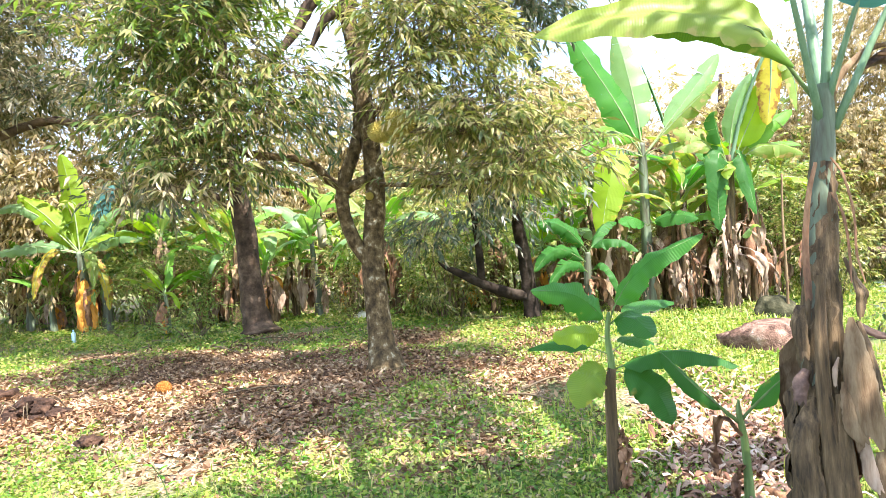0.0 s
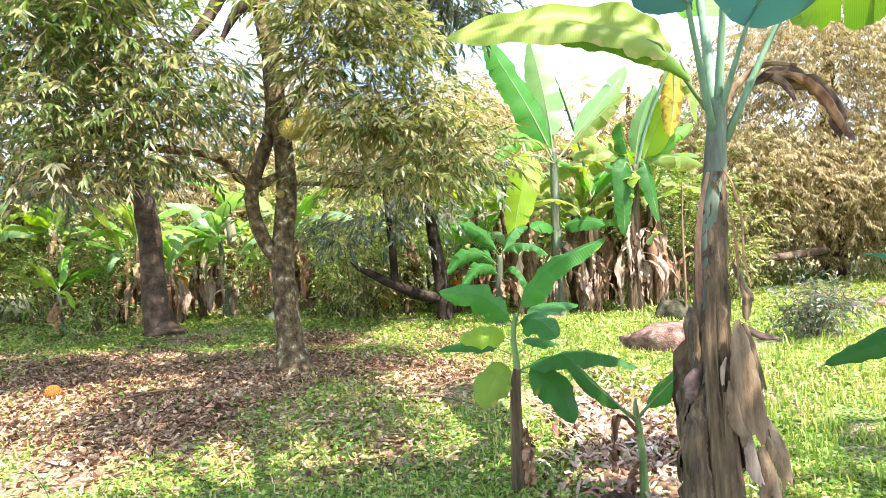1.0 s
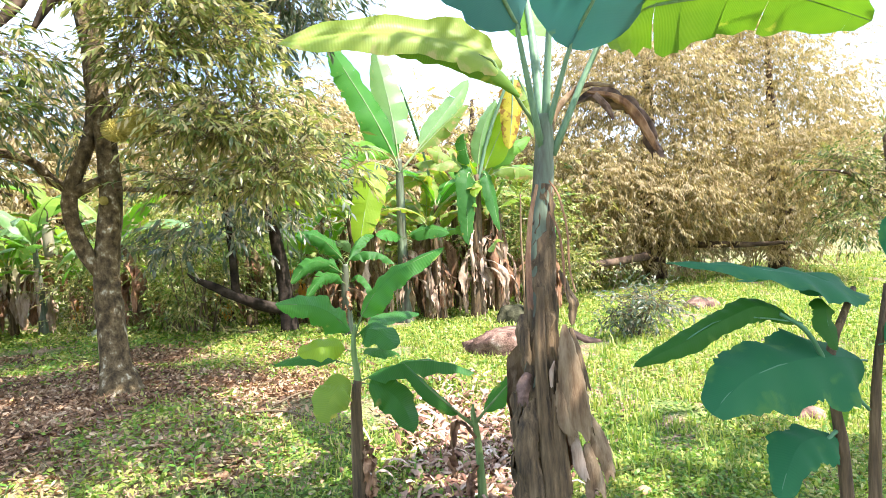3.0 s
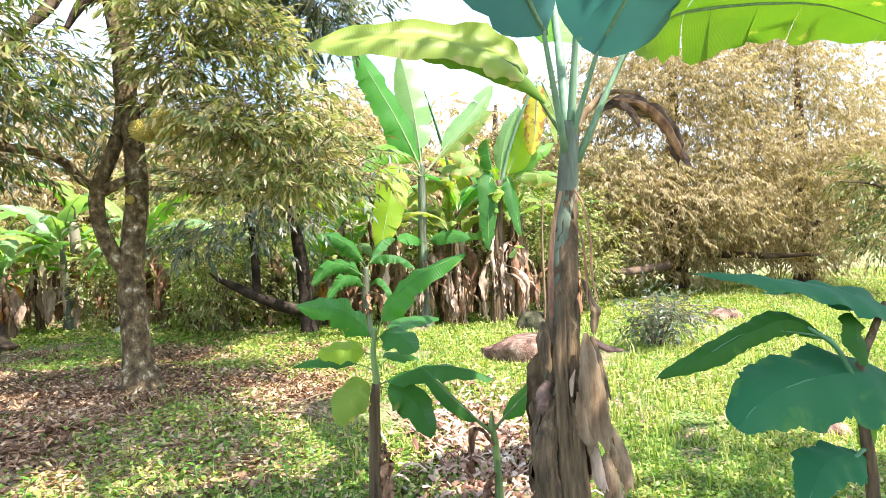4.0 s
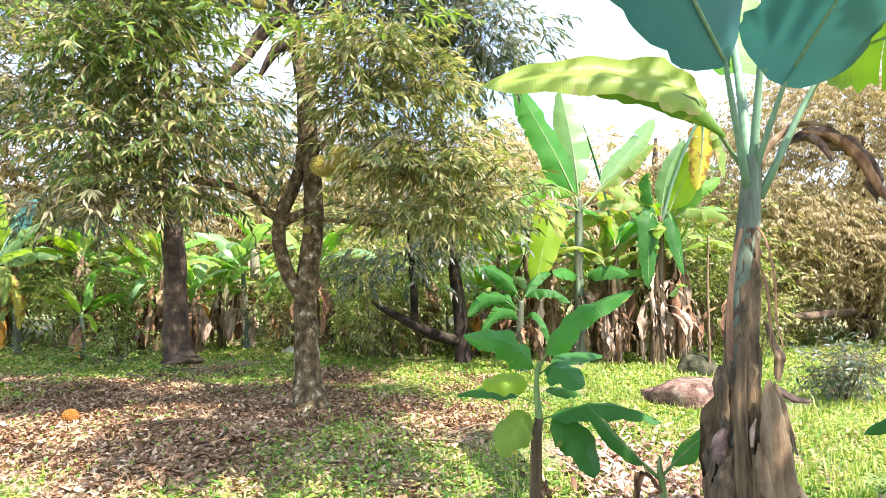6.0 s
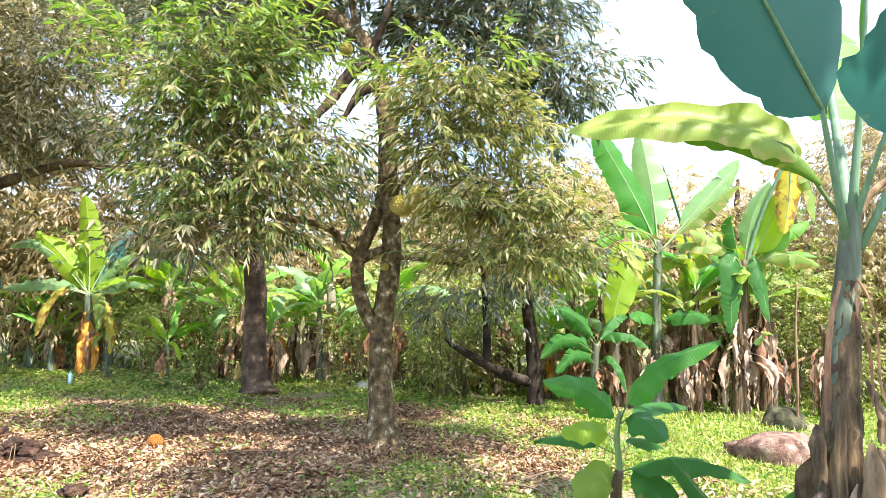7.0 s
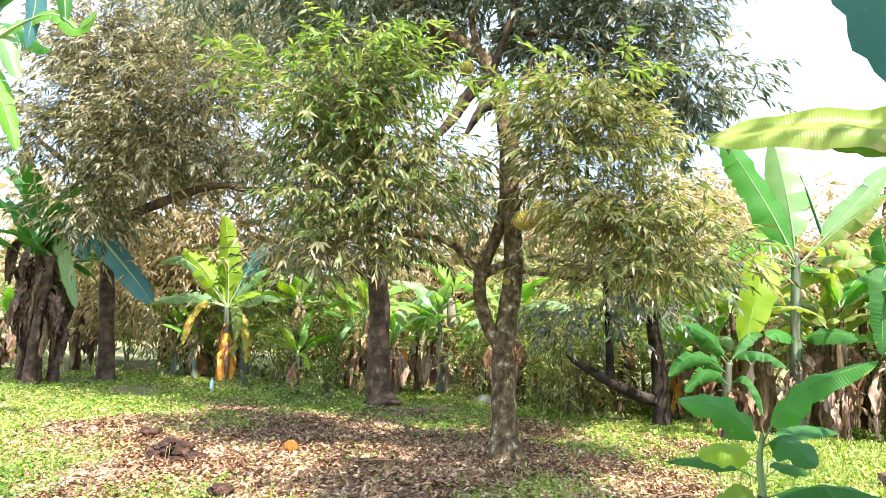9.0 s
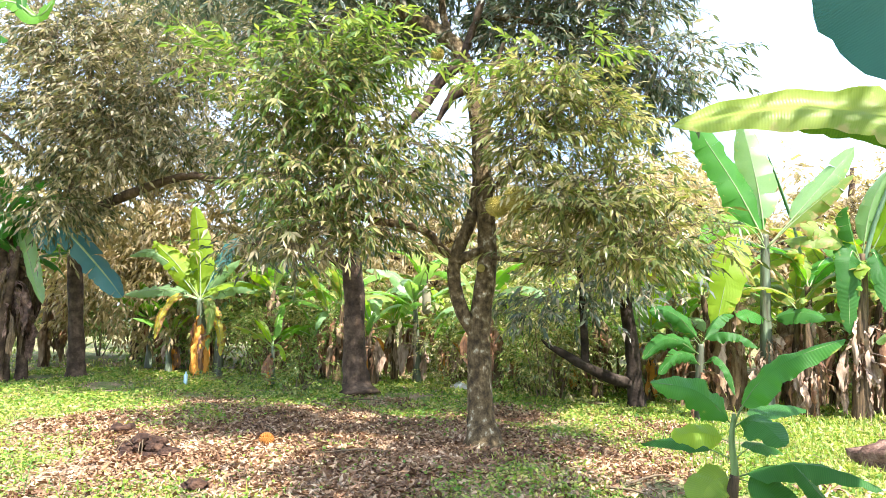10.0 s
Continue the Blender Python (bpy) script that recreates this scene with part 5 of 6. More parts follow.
def broad_leaf_plant():
    """The big-leaved plant close by on the right."""
    at = (2.66, 2.2, 0.0)
    p = thing("broad_leaved_plant", at, "shaded plant with large soft blue-green lobed leaves", "plant")
    for k, pts in enumerate([[(0, 0, -0.28, 0.03), (-0.03, 0.0, 0.45, 0.026), (-0.07, 0.0, 0.74, 0.022), (-0.03, 0.05, 0.92, 0.02), (0.18, 0.1, 1.19, 0.012)], [(0.16, 0.05, -0.28, 0.03), (0.2, 0.05, 0.4, 0.026), (0.22, 0.04, 0.8, 0.02), (0.3, 0.04, 1.2, 0.012)]]):
        part("stem", tube("stem", pts, M["sheath"], n=18, sides=8, seed=k), p)
    for k, pts in enumerate([[(-0.06, 0.02, 0.85, 0.012), (-0.2, 0, 1.04, 0.010), (-0.34, 0, 1.13, 0.008)], [(-0.05, 0.02, 0.8, 0.01), (0.05, 0.0, 0.74, 0.009), (0.12, 0, 0.68, 0.007)], [(-0.06, 0.0, 0.62, 0.01), (-0.14, -0.02, 0.6, 0.008), (-0.2, -0.03, 0.58, 0.006)]]):
        part("leaf_stalk", tube("leaf_stalk", pts, M["egg_rib"], n=12, sides=6, seed=k), p)
    # foot, points on the way, tip, width, facing, sag, widening, lobing
    lobes = [((2.95, 2.32, 1.14), ((2.62, 2.25, 1.24), (2.36, 2.2, 1.29), (2.05, 2.15, 1.34)), (1.72, 2.1, 1.375), 0.36, (0, -0.45, 1), 12, 0.72, 0.03),
             ((2.44, 2.2, 1.07), ((2.24, 2.2, 1.165), (2.05, 2.18, 1.14), (1.82, 2.14, 1.08)), (1.56, 2.1, 1.02), 0.12, (-0.3, -0.9, 0.6), 24, -0.1, 0.06),
             ((2.9, 2.3, 0.86), ((2.62, 2.22, 0.92), (2.36, 2.17, 0.94), (2.06, 2.1, 0.92)), (1.80, 2.0, 0.84), 0.40, (0.0, -0.75, 0.8), 16, 0.05, 0.10),
             ((2.62, 2.2, 0.58), ((2.45, 2.17, 0.62), (2.3, 2.13, 0.60)), (2.14, 2.06, 0.46), 0.22, (-0.1, -0.6, 0.9), 14, 0.0, 0.08),
             ((2.58, 2.24, 1.18), ((2.56, 2.2, 1.14), (2.55, 2.18, 1.06)), (2.57, 2.16, 0.96), 0.16, (0.1, -1, 0.1), 10, 0.2, 0.05),
             ((2.78, 2.3, 0.86), ((2.74, 2.28, 0.8), (2.70, 2.26, 0.7)), (2.66, 2.25, 0.56), 0.18, (0, -1, 0.1), 10, 0.2, 0.05),
             ((2.9, 2.2, 1.3), ((3.1, 2.1, 1.4),), (3.5, 2.0, 1.25), 0.36, (0, -0.8, 0.6), 10, 0.3, 0.08), ((2.85, 2.2, 0.95), ((3.1, 2.05, 1.0),), (3.4, 1.9, 0.8), 0.36, (0, -0.8, 0.6), 10, 0.3, 0.08),
             ((2.8, 2.25, 1.15), ((2.78, 2.5, 1.25),), (2.75, 2.9, 1.2), 0.32, (0, -0.3, 1), 10, 0.3, 0.08)]
    for k, (b, via, t, w, face, sag, taper, lb) in enumerate(lobes):
        blade_to(p, b, t, w, (0, 0, 0), face, 0.03, sag, 0, "blade_light" if k == 5 else "egg_green" if k in (1, 4) else "egg_leaf", 90 + k, rib=0.3, rib_mat="egg_rib", wave=0.10, lobes=lb, via=via, taper=taper)


# ---- the banana clump and the rows behind ----
def skirt_leaves(p, n, z, seed, mats=("dry_pale", "dry_pale", "dry_red", "dry", "dry_pale"), length=1.2, spread=0.1, first=180, arc=180):
    """Dead leaves that hang in narrow torn strips round a stem, thickest on its sunny side."""
    rng = np.random.default_rng(seed)
    n = int(n * 1.3)
    for k in range(n):
        az = first + arc * (k + 0.5 * rng.random()) / n
        a = radians(az)
        zz = z * (0.45 + 0.55 * rng.random())
        r = spread * (0.8 + 0.9 * rng.random())
        dry_leaf(p, (r * math.cos(a), r * math.sin(a), zz), az, min(zz * 0.97, length * (0.4 + 0.5 * rng.random())), 0.05 + 0.16 * rng.random() ** 2, 0.08 + 0.6 * rng.random() ** 2, mats[int(rng.integers(0, len(mats)))], seed + k, twist=110)


def clump_plants():
    g = "banana plants"
    pale = dict(rib_mat="rib_pale", rib=0.55)
    p = thing("banana_plant", (3.55, 12.05, 0), "tall banana plant with large upright sunlit leaves in the clump", "banana plant", g)
    pseudostem(p, [(0, 0, -0.05, 0.17), (0, 0, 0.4, 0.12), (0.0, 0, 1.6, 0.085), (0.02, 0, 2.5, 0.075), (0.02, 0, 2.95, 0.06)], "stem")
    c = (3.57, 12.0, 2.7)
    blade_to(p, c, (2.38, 11.8, 4.9), 0.68, (0, 0, 0), (0.25, -1, 0.35), 0.35, (16, 10), 2, "blade_fresh", 31, wave=0.07, via=((3.42, 12.0, 3.15), (3.1, 11.95, 3.75), (2.7, 11.9, 4.4)), **pale)
    blade_to(p, c, (3.28, 12.2, 4.95), 0.60, (0.06, 0, 0), (-0.2, -1, 0.4), 0.45, (14, 10), 3, "blade_pale", 32, **pale)
    blade_to(p, c, (5.0, 12.0, 4.40), 0.46, (0.05, 0, 0.04), (-0.5, -1, 0.3), 0.55, (10, 24), 4, "blade_pale", 33, **pale)
    blade_to(p, c, (4.8, 11.6, 3.85), 0.42, (0.0, 0, 0.06), (-0.3, -0.8, 0.9), 0.45, 22, 10, "blade_torn", 34, cut=0.2, **pale)
    blade_to(p, (4.3, 12.5, 2.6), (3.78, 12.5, 4.45), 0.13, (0.05, 0, 0), (0, -1, 0), 0.6, 55, 0, "blade", 35)
    blade_to(p, c, (2.45, 11.6, 2.75), 0.5, (0, 0, 0), (0.1, -0.7, 0.8), 0.35, (30, 8), 5, "blade_light", 36, via=((3.3, 11.9, 3.05), (2.85, 11.75, 3.15)), **pale)
    blade_to(p, c, (2.62, 11.45, 1.35), 0.62, (0, 0, 0), (-0.25, -1, 0.25), 0.95, 10, 2, "blade_lime", 37, via=((3.3, 11.85, 2.95), (3.02, 11.65, 2.75), (2.82, 11.5, 2.2)), **pale)
    blade_to(p, c, (4.45, 11.4, 2.75), 0.5, (0, 0, 0.14), (0.1, -0.7, 0.8), 0.3, 24, 8, "blade_torn", 38, **pale)
    blade_to(p, (3.55, 11.9, 1.5), (4.2, 11.3, 1.55), 0.42, (0, 0, 0.12), (0.0, -0.8, 0.7), 0.1, 18, 3, "blade", 39, **pale)
    blade_to(p, (3.55, 11.9, 1.5), (2.95, 11.4, 1.55), 0.38, (0, 0, 0.1), (0.0, -0.8, 0.7), 0.1, 18, 3, "blade_fresh", 30, **pale)
    skirt_leaves(p, 11, 1.55, 40)
    p = thing("banana_plant", (4.85, 11.75, 0), "banana plant with hanging green and yellow leaves in the clump", "banana plant", g)
    pseudostem(p, [(0, 0, -0.05, 0.17), (0, 0, 0.4, 0.13), (0.03, 0, 1.4, 0.10), (0.08, 0, 2.1, 0.08), (0.1, 0, 2.6, 0.06)], "sheath")
    c = (4.95, 11.75, 2.35)
    part("petiole", tube("petiole", [(0.08, 0, 2.3, 0.04), (0.3, -0.1, 3.2, 0.034), (0.62, -0.3, 4.1, 0.028), (0.8, -0.35, 4.32, 0.024)], M["midrib"], n=14, sides=8), p)
    blade_to(p, (5.62, 11.4, 4.34), (5.42, 11.3, 3.0), 0.50, (0.03, 0, 0.05), (-0.2, -1, 0.2), 0.02, 24, 6, "blade_yellow", 42, label="yellowing drooping leaf")
    blade_to(p, (5.72, 11.42, 4.34), (5.95, 11.35, 3.2), 0.38, (0.09, 0, 0.06), (0.5, -1, 0.2), 0.02, 24, 8, "blade_torn", 49)
    blade_to(p, c, (5.55, 11.45, 3.75), 0.62, (0.02, 0, 0.06), (-0.35, -1, 0.4), 0.35, (12, 22), 3, "blade_lime", 41, **pale)
    blade_to(p, c, (5.35, 11.6, 3.95), 0.40, (-0.1, 0, 0.12), (-0.1, -0.7, 0.9), 0.35, 26, 4, "blade_pale", 40, **pale)
    blade_to(p, c, (4.60, 11.45, 1.32), 0.46, (0, 0, 0), (0, -1, 0.2), 0.45, 10, 1, "blade", 43, via=((4.78, 11.65, 2.62), (4.66, 11.55, 2.35)), **pale)
    blade_to(p, c, (5.2, 11.4, 1.55), 0.36, (0, 0, 0), (0.3, -1, 0.2), 0.4, 16, 2, "blade", 44, via=((5.05, 11.65, 2.6), (5.12, 11.55, 2.35)), **pale)
    blade_to(p, c, (3.95, 11.5, 3.0), 0.48, (0, 0, 0.2), (0.1, -0.7, 0.8), 0.35, (30, 12), 8, "blade_torn", 45, cut=0.1, **pale)
    blade_to(p, c, (4.6, 11.4, 3.3), 0.42, (-0.05, 0, 0.1), (0.1, -0.8, 0.6), 0.35, 22, 6, "blade", 46, **pale)
    blade_to(p, c, (6.1, 11.5, 2.5), 0.46, (0, 0, 0.28), (0, -0.8, 0.7), 0.35, 20, 10, "blade_torn", 47, **pale)
    blade_to(p, c, (6.1, 11.8, 3.3), 0.42, (0, 0, 0.15), (-0.2, -0.8, 0.7), 0.35, 20, 8, "blade_light", 48, **pale)
    blade_to(p, (4.95, 11.6, 1.15), (5.1, 11.2, 1.4), 0.24, (0.08, 0, 0.05), (0.0, -0.7, 0.8), 0.05, 14, 2, "blade_pale", 29, **pale)
    skirt_leaves(p, 14, 1.6, 60)
    p = thing("banana_plant", (2.25, 10.9, 0), "half-grown banana plant with dark drooping leaves near the clump", "banana plant", g)
    pseudostem(p, [(0, 0, -0.05, 0.11), (0, 0, 0.3, 0.085), (0, 0, 0.8, 0.065), (0.02, 0, 1.15, 0.045)], "stem")
    rows = [(1.16, (1.48, 10.6, 1.62), 0.36, ((2.05, 10.8, 1.45), (1.75, 10.7, 1.64)), "blade"), (0.95, (1.36, 10.5, 0.92), 0.32, ((1.98, 10.75, 1.2), (1.65, 10.6, 1.2)), "blade"), (0.8, (1.55, 10.3, 0.72), 0.28, ((2.05, 10.65, 1.0), (1.8, 10.45, 0.98)), "blade"),
            (1.16, (3.0, 10.6, 1.12), 0.32, ((2.5, 10.8, 1.32), (2.78, 10.7, 1.30)), "blade"), (0.8, (2.62, 10.4, 0.45), 0.2, ((2.42, 10.7, 0.98), (2.56, 10.5, 0.78)), "blade"), (1.1, (2.9, 11.5, 1.6), 0.28, ((2.5, 11.1, 1.45), (2.7, 11.3, 1.6)), "blade"), (1.1, (1.6, 11.4, 1.7), 0.28, ((2.0, 11.1, 1.5), (1.8, 11.25, 1.68)), "blade")]
    for k, (z, tip, wd, via, mt) in enumerate(rows):
        blade_to(p, (2.27, 10.88, z), tip, wd, (0, 0, 0), (0.15 * math.sin(2.3 * k), -0.7, 0.75), 0.1, (46, 12), 3, mt, 60 + k, via=via, rib=0.5, rib_mat="stem_green", wave=0.14)
    skirt_leaves(p, 5, 0.9, 66, ("dry_red", "dry"), 0.8, 0.07)
    # dead stems of the clump, hung with pale leaves, facing the open grass
    for k, (x, y, h) in enumerate([(4.15, 11.9, 1.2), (5.45, 12.1, 1.6), (6.25, 11.7, 1.2)]):
        p = thing("banana_plant", (x, y, 0), "old banana stem hung with pale dry leaves", "banana plant", g)
        pseudostem(p, [(0, 0, -0.05, 0.14), (0, 0, 0.4, 0.11), (0.03 * math.sin(k), 0, h, 0.07), (0.08 * math.sin(2 * k), 0.02, h + 0.35, 0.03)], "sheath", 10, k)
        skirt_leaves(p, 12, h, 700 + 20 * k, ("dry_pale", "dry_red", "dry_pale", "dry_red", "dry"), 1.3, 0.1, 170, 200)
        blade_to(p, (x, y, h + 0.2), (x + 0.5 * math.cos(2.4 * k), y - 0.35, h + 0.25), 0.24, (0, 0, 0.2), (0, -0.7, 0.8), 0.15, 20, 8, ("blade_light", "blade_torn", "blade")[k % 3], 800 + k, cut=0.1)


def banana_kind(at, h, seed, label, leaves=8, length=1.7, mats=("blade", "blade_light", "blade_torn"), skirt=8, skirt_mats=("dry", "dry_red"), yellow=0, stems=1, stem_mat="stem"):
    rng = np.random.default_rng(seed)
    p = thing("banana_plant", at, label, "banana plant", "banana plants")
    for st in range(stems):
        ox, oy = (0, 0) if st == 0 else (0.4 * math.cos(2.1 * st + seed), 0.3 * math.sin(2.1 * st + seed))
        hh = h * (1 if st == 0 else 0.7 + 0.25 * rng.random())
        r = 0.045 + 0.026 * hh
        lx, ly = 0.12 * hh * rng.standard_normal() * 0.5, 0.1 * rng.standard_normal()
        pseudostem(p, [(ox, oy, -0.05, r * 1.35), (ox, oy, 0.3, r * 1.05), (ox + lx * 0.4, oy, hh * 0.55, r * 0.8), (ox + lx, oy + ly, hh, r * 0.5)], stem_mat, 10, seed)
        n = leaves if st == 0 else max(4, leaves - 3)
        for k in range(n):
            az = 360 * k / n + 40 * rng.standard_normal() * 0.4 + seed * 37
            up = 82 - 62 * (k * 0.618 % 1.0)
            ln = length * (0.75 + 0.4 * rng.random()) * (hh / h) ** 0.5
            mt = "blade_yellow" if k < yellow else mats[int(rng.integers(0, len(mats)))]
            blade(p, (ox + lx, oy + ly, hh * 0.95), az, up, ln, ln * (0.19 + 0.07 * rng.random()), 35 + 70 * rng.random(), 0.13 * ln, roll=22 * rng.standard_normal(), sag=16, tear=8, mat=mt, seed=seed * 10 + k + 40 * st, rib_mat="rib_pale", rib=0.7, cut=0.06)
        for k in range(skirt if st == 0 else skirt // 2):
            a = rng.random() * 6.283
            z = hh * (0.45 + 0.5 * rng.random())
            dry_leaf(p, (ox + lx * z / hh + r * 0.7 * math.cos(a), oy + ly * z / hh + r * 0.7 * math.sin(a), z), math.degrees(a), min(z * 0.95, 0.5 + 0.7 * rng.random()), 0.14 + 0.20 * rng.random(), 0.14 + 0.30 * rng.random(), skirt_mats[int(rng.integers(0, len(skirt_mats)))], seed * 7 + k, twist=80)
    return p


def banana_rows():
    # the yellow-leaved one in the sun, the dark group at the grass edge, and those that stand behind
    p = thing("banana_plant", (-7.85, 15.0, 0), "banana plant with lime upright leaf and orange dead leaves", "banana plant", "banana plants")
    pseudostem(p, [(0, 0, -0.05, 0.17), (0, 0, 0.4, 0.13), (-0.05, 0, 1.1, 0.1), (-0.12, 0, 1.8, 0.06)])
    pseudostem(p, [(0.35, 0.1, -0.05, 0.13), (0.36, 0.1, 0.5, 0.1), (0.32, 0.1, 1.3, 0.05)], "stem", 10, 2)
    c = (-7.95, 15.0, 1.75)
    leaves = [((-8.15, 14.9, 3.95), 0.66, ((-7.98, 15.0, 2.3), (-8.02, 14.95, 3.1)), "blade_lime", 0.2), ((-9.1, 14.8, 3.1), 0.62, ((-8.25, 14.95, 2.25), (-8.7, 14.9, 2.75)), "blade_lime", 0.2), ((-9.6, 14.7, 2.75), 0.3, ((-8.6, 14.9, 2.5), (-9.1, 14.8, 2.85)), "blade_pale", 0.6),
              ((-6.9, 14.8, 2.68), 0.36, ((-7.65, 14.95, 2.1), (-7.3, 14.9, 2.45)), "blade_pale", 0.25), ((-6.45, 14.8, 1.95), 0.42, ((-7.5, 14.95, 1.95), (-7.0, 14.9, 2.1)), "blade_pale", 0.25), ((-7.3, 15.4, 3.25), 0.5, ((-7.75, 15.1, 2.3), (-7.5, 15.25, 2.9)), "blade_under", 0.25),
              ((-9.6, 14.6, 1.85), 0.36, ((-8.5, 14.85, 1.98), (-9.05, 14.7, 1.95)), "blade_pale", 0.2), ((-8.75, 14.5, 0.85), 0.26, ((-8.4, 14.8, 1.85), (-8.68, 14.65, 1.5)), "blade_yellow", 0.4), ((-7.45, 14.5, 1.0), 0.3, ((-7.7, 14.8, 1.75), (-7.5, 14.6, 1.5)), "blade_torn", 0.2), ((-7.2, 14.6, 0.5), 0.3, ((-7.6, 14.8, 1.6), (-7.3, 14.7, 1.15)), "blade_yellow", 0.3), ((-8.5, 15.6, 2.9), 0.45, ((-8.1, 15.2, 2.2), (-8.3, 15.4, 2.65)), "blade_light", 0.25)]
    for k, (tip, wd, via, mt, pet) in enumerate(leaves):
        blade_to(p, c, tip, wd, (0, 0, 0), (0.1, -0.9, 0.55), pet, 18, 4, mt, 300 + k, cut=0.05, via=via, rib_mat="rib_pale", rib=0.7)
    for k, (az, z, ln, m) in enumerate([(200, 1.0, 0.95, "dry_orange"), (260, 0.9, 0.85, "dry_orange"), (300, 1.1, 1.0, "dry_red"), (340, 1.0, 0.95, "dry_orange"), (20, 1.0, 0.9, "dry_red"), (180, 1.3, 1.0, "dry_red"), (240, 1.4, 0.8, "dry_orange"), (275, 0.75, 0.72, "dry_orange"), (285, 1.2, 0.9, "dry_orange"), (225, 0.8, 0.75, "dry_orange"), (315, 0.85, 0.8, "dry_orange")]):
        a = radians(az)
        dry_leaf(p, (0.12 * math.cos(a), 0.12 * math.sin(a), z), az, ln, 0.26, 0.16, m, 310 + k)
    # the group's deep shade is put into dark bark and withered-leaf colours
    p = banana_kind((-11.3, 13.1, 0), 3.4, 5, "group of tall shaded banana stems wrapped in dead leaves", 8, 2.2, ("blade", "blade"), 34, ("dry_dark", "sheath", "dry_dark"), stems=4, stem_mat="bark_dark")
    o = (-11.2, 13.0, 3.3)
    blade_to(p, o, (-10.15, 12.7, 1.6), 0.42, (0, 0, 0), (-0.2, -1, 0.3), 0.75, 14, 2, "blade_pale", 331, via=((-10.95, 12.9, 3.45), (-10.75, 12.8, 2.95), (-10.5, 12.75, 2.3)), rib_mat="rib_pale")
    blade_to(p, o, (-8.35, 12.6, 1.75), 0.62, (0, 0, 0), (0.2, -0.9, 0.5), 1.3, (30, 14), 4, "blade_under", 332, via=((-10.6, 12.9, 3.6), (-9.6, 12.75, 2.95), (-8.9, 12.7, 2.3)), rib_mat="rib_pale")
    blade_to(p, o, (-9.9, 12.5, 2.6), 0.7, (0, 0, 0), (0.1, -0.9, 0.5), 0.4, 24, 6, "blade_under", 333, via=((-10.8, 12.8, 3.55), (-10.3, 12.65, 3.3)), rib_mat="rib_pale")
    banana_kind((-10.0, 16.4, 0), 1.3, 7, "small bright banana plant beside the shaded group", 8, 1.3, ("blade_light", "blade"), 3)
    banana_kind((-2.75, 14.7, 0), 1.7, 9, "banana plant with bright leaves and a dry brown skirt", 9, 1.6, ("blade_light", "blade_pale"), 8, ("dry_red", "dry_pale"))
    kinds = [
        banana_kind((-6.2, 14.9, 0), 2.0, 11, "banana plant in the row with weathered leaves and dry skirt", 6, 1.7, ("blade_light", "blade_torn", "blade_lime"), 14, ("dry_red", "dry_pale", "dry"), stem_mat="sheath"),
        banana_kind((-5.0, 15.3, 0), 1.5, 13, "shorter banana plant in the row with torn leaves", 6, 1.4, ("blade_light", "blade_pale", "blade_torn"), 12, ("dry_red", "dry_pale", "dry_red"), stem_mat="sheath"),
        banana_kind((5.6, 12.9, 0), 2.3, 15, "banana plant in the row with many dry brown leaves", 6, 1.7, ("blade_torn", "blade_light", "blade_yellowing"), 11, ("dry_pale", "dry_red", "dry"), stem_mat="sheath"),
        banana_kind((4.2, 12.9, 0), 1.8, 17, "banana stem hung with dry tan leaves", 5, 1.4, ("blade_torn", "blade_light"), 9, ("dry_pale", "dry", "dry_red"), stem_mat="sheath"),
        banana_kind((4.35, 12.5, 0), 2.1, 25, "banana plant with crowded bright leaves inside the clump", 7, 1.5, ("blade_light", "blade_torn", "blade_fresh"), 8, ("dry_pale", "dry_red"), stem_mat="sheath"),
    ]
    rng = np.random.default_rng(5)
    spots = [(-1.0, 14.1, 1), (0.95, 13.7, 3), (-4.2, 16.8, 0), (-1.2, 16.8, 1), (0.2, 16.8, 4), (2.8, 16.5, 0), (4.6, 15.4, 1), (-12.8, 16.2, 0), (-14.0, 15.0, 1), (-5.6, 17.2, 4), (-6.9, 16.8, 1), (-3.2, 17.4, 4),
             (2.4, 14.2, 0), (3.0, 13.2, 2), (6.9, 14.6, 3), (3.6, 14.6, 0), (6.0, 15.8, 1), (4.3, 13.3, 4), (5.1, 13.4, 4), (2.6, 13.2, 1), (4.1, 12.4, 3), (5.3, 12.4, 2), (3.1, 12.3, 3), (-13.4, 12.6, 2), (-9.2, 16.2, 4)]
    kinds += [
        banana_kind((-5.7, 13.9, 0), 0.8, 33, "young banana plant with fresh bright leaves in the row", 6, 1.1, ("blade_light", "blade_torn", "blade_lime"), 4, ("dry_orange", "dry_red")),
        banana_kind((-3.6, 14.1, 0), 1.2, 35, "banana plant with arching bright leaves and rusty skirt", 6, 1.4, ("blade_light", "blade_pale", "blade_lime"), 10, ("dry_red", "dry_orange", "dry_pale"), stem_mat="sheath"),
        banana_kind((-4.5, 14.6, 0), 1.7, 37, "banana plant with shaded broad leaves in the row", 6, 1.6, ("blade_torn", "blade_fresh", "blade_light"), 12, ("dry_red", "dry_pale", "dry"), stem_mat="sheath"),
    ]
    spots += [(-5.2, 15.0, 6), (-2.1, 14.9, 6), (-0.6, 14.7, 5), (0.6, 14.6, 6), (-6.6, 15.9, 7), (-9.0, 15.6, 5), (-12.4, 14.4, 5), (-3.4, 15.4, 7), (1.9, 13.6, 6)]
    for x, y, k in spots:
        s = 0.75 + 0.45 * rng.random()
        copy_thing(kinds[k], pose(x, y, 0, 0, 0, rng.random() * 360) @ Matrix.Diagonal((s, s, s, 1)))
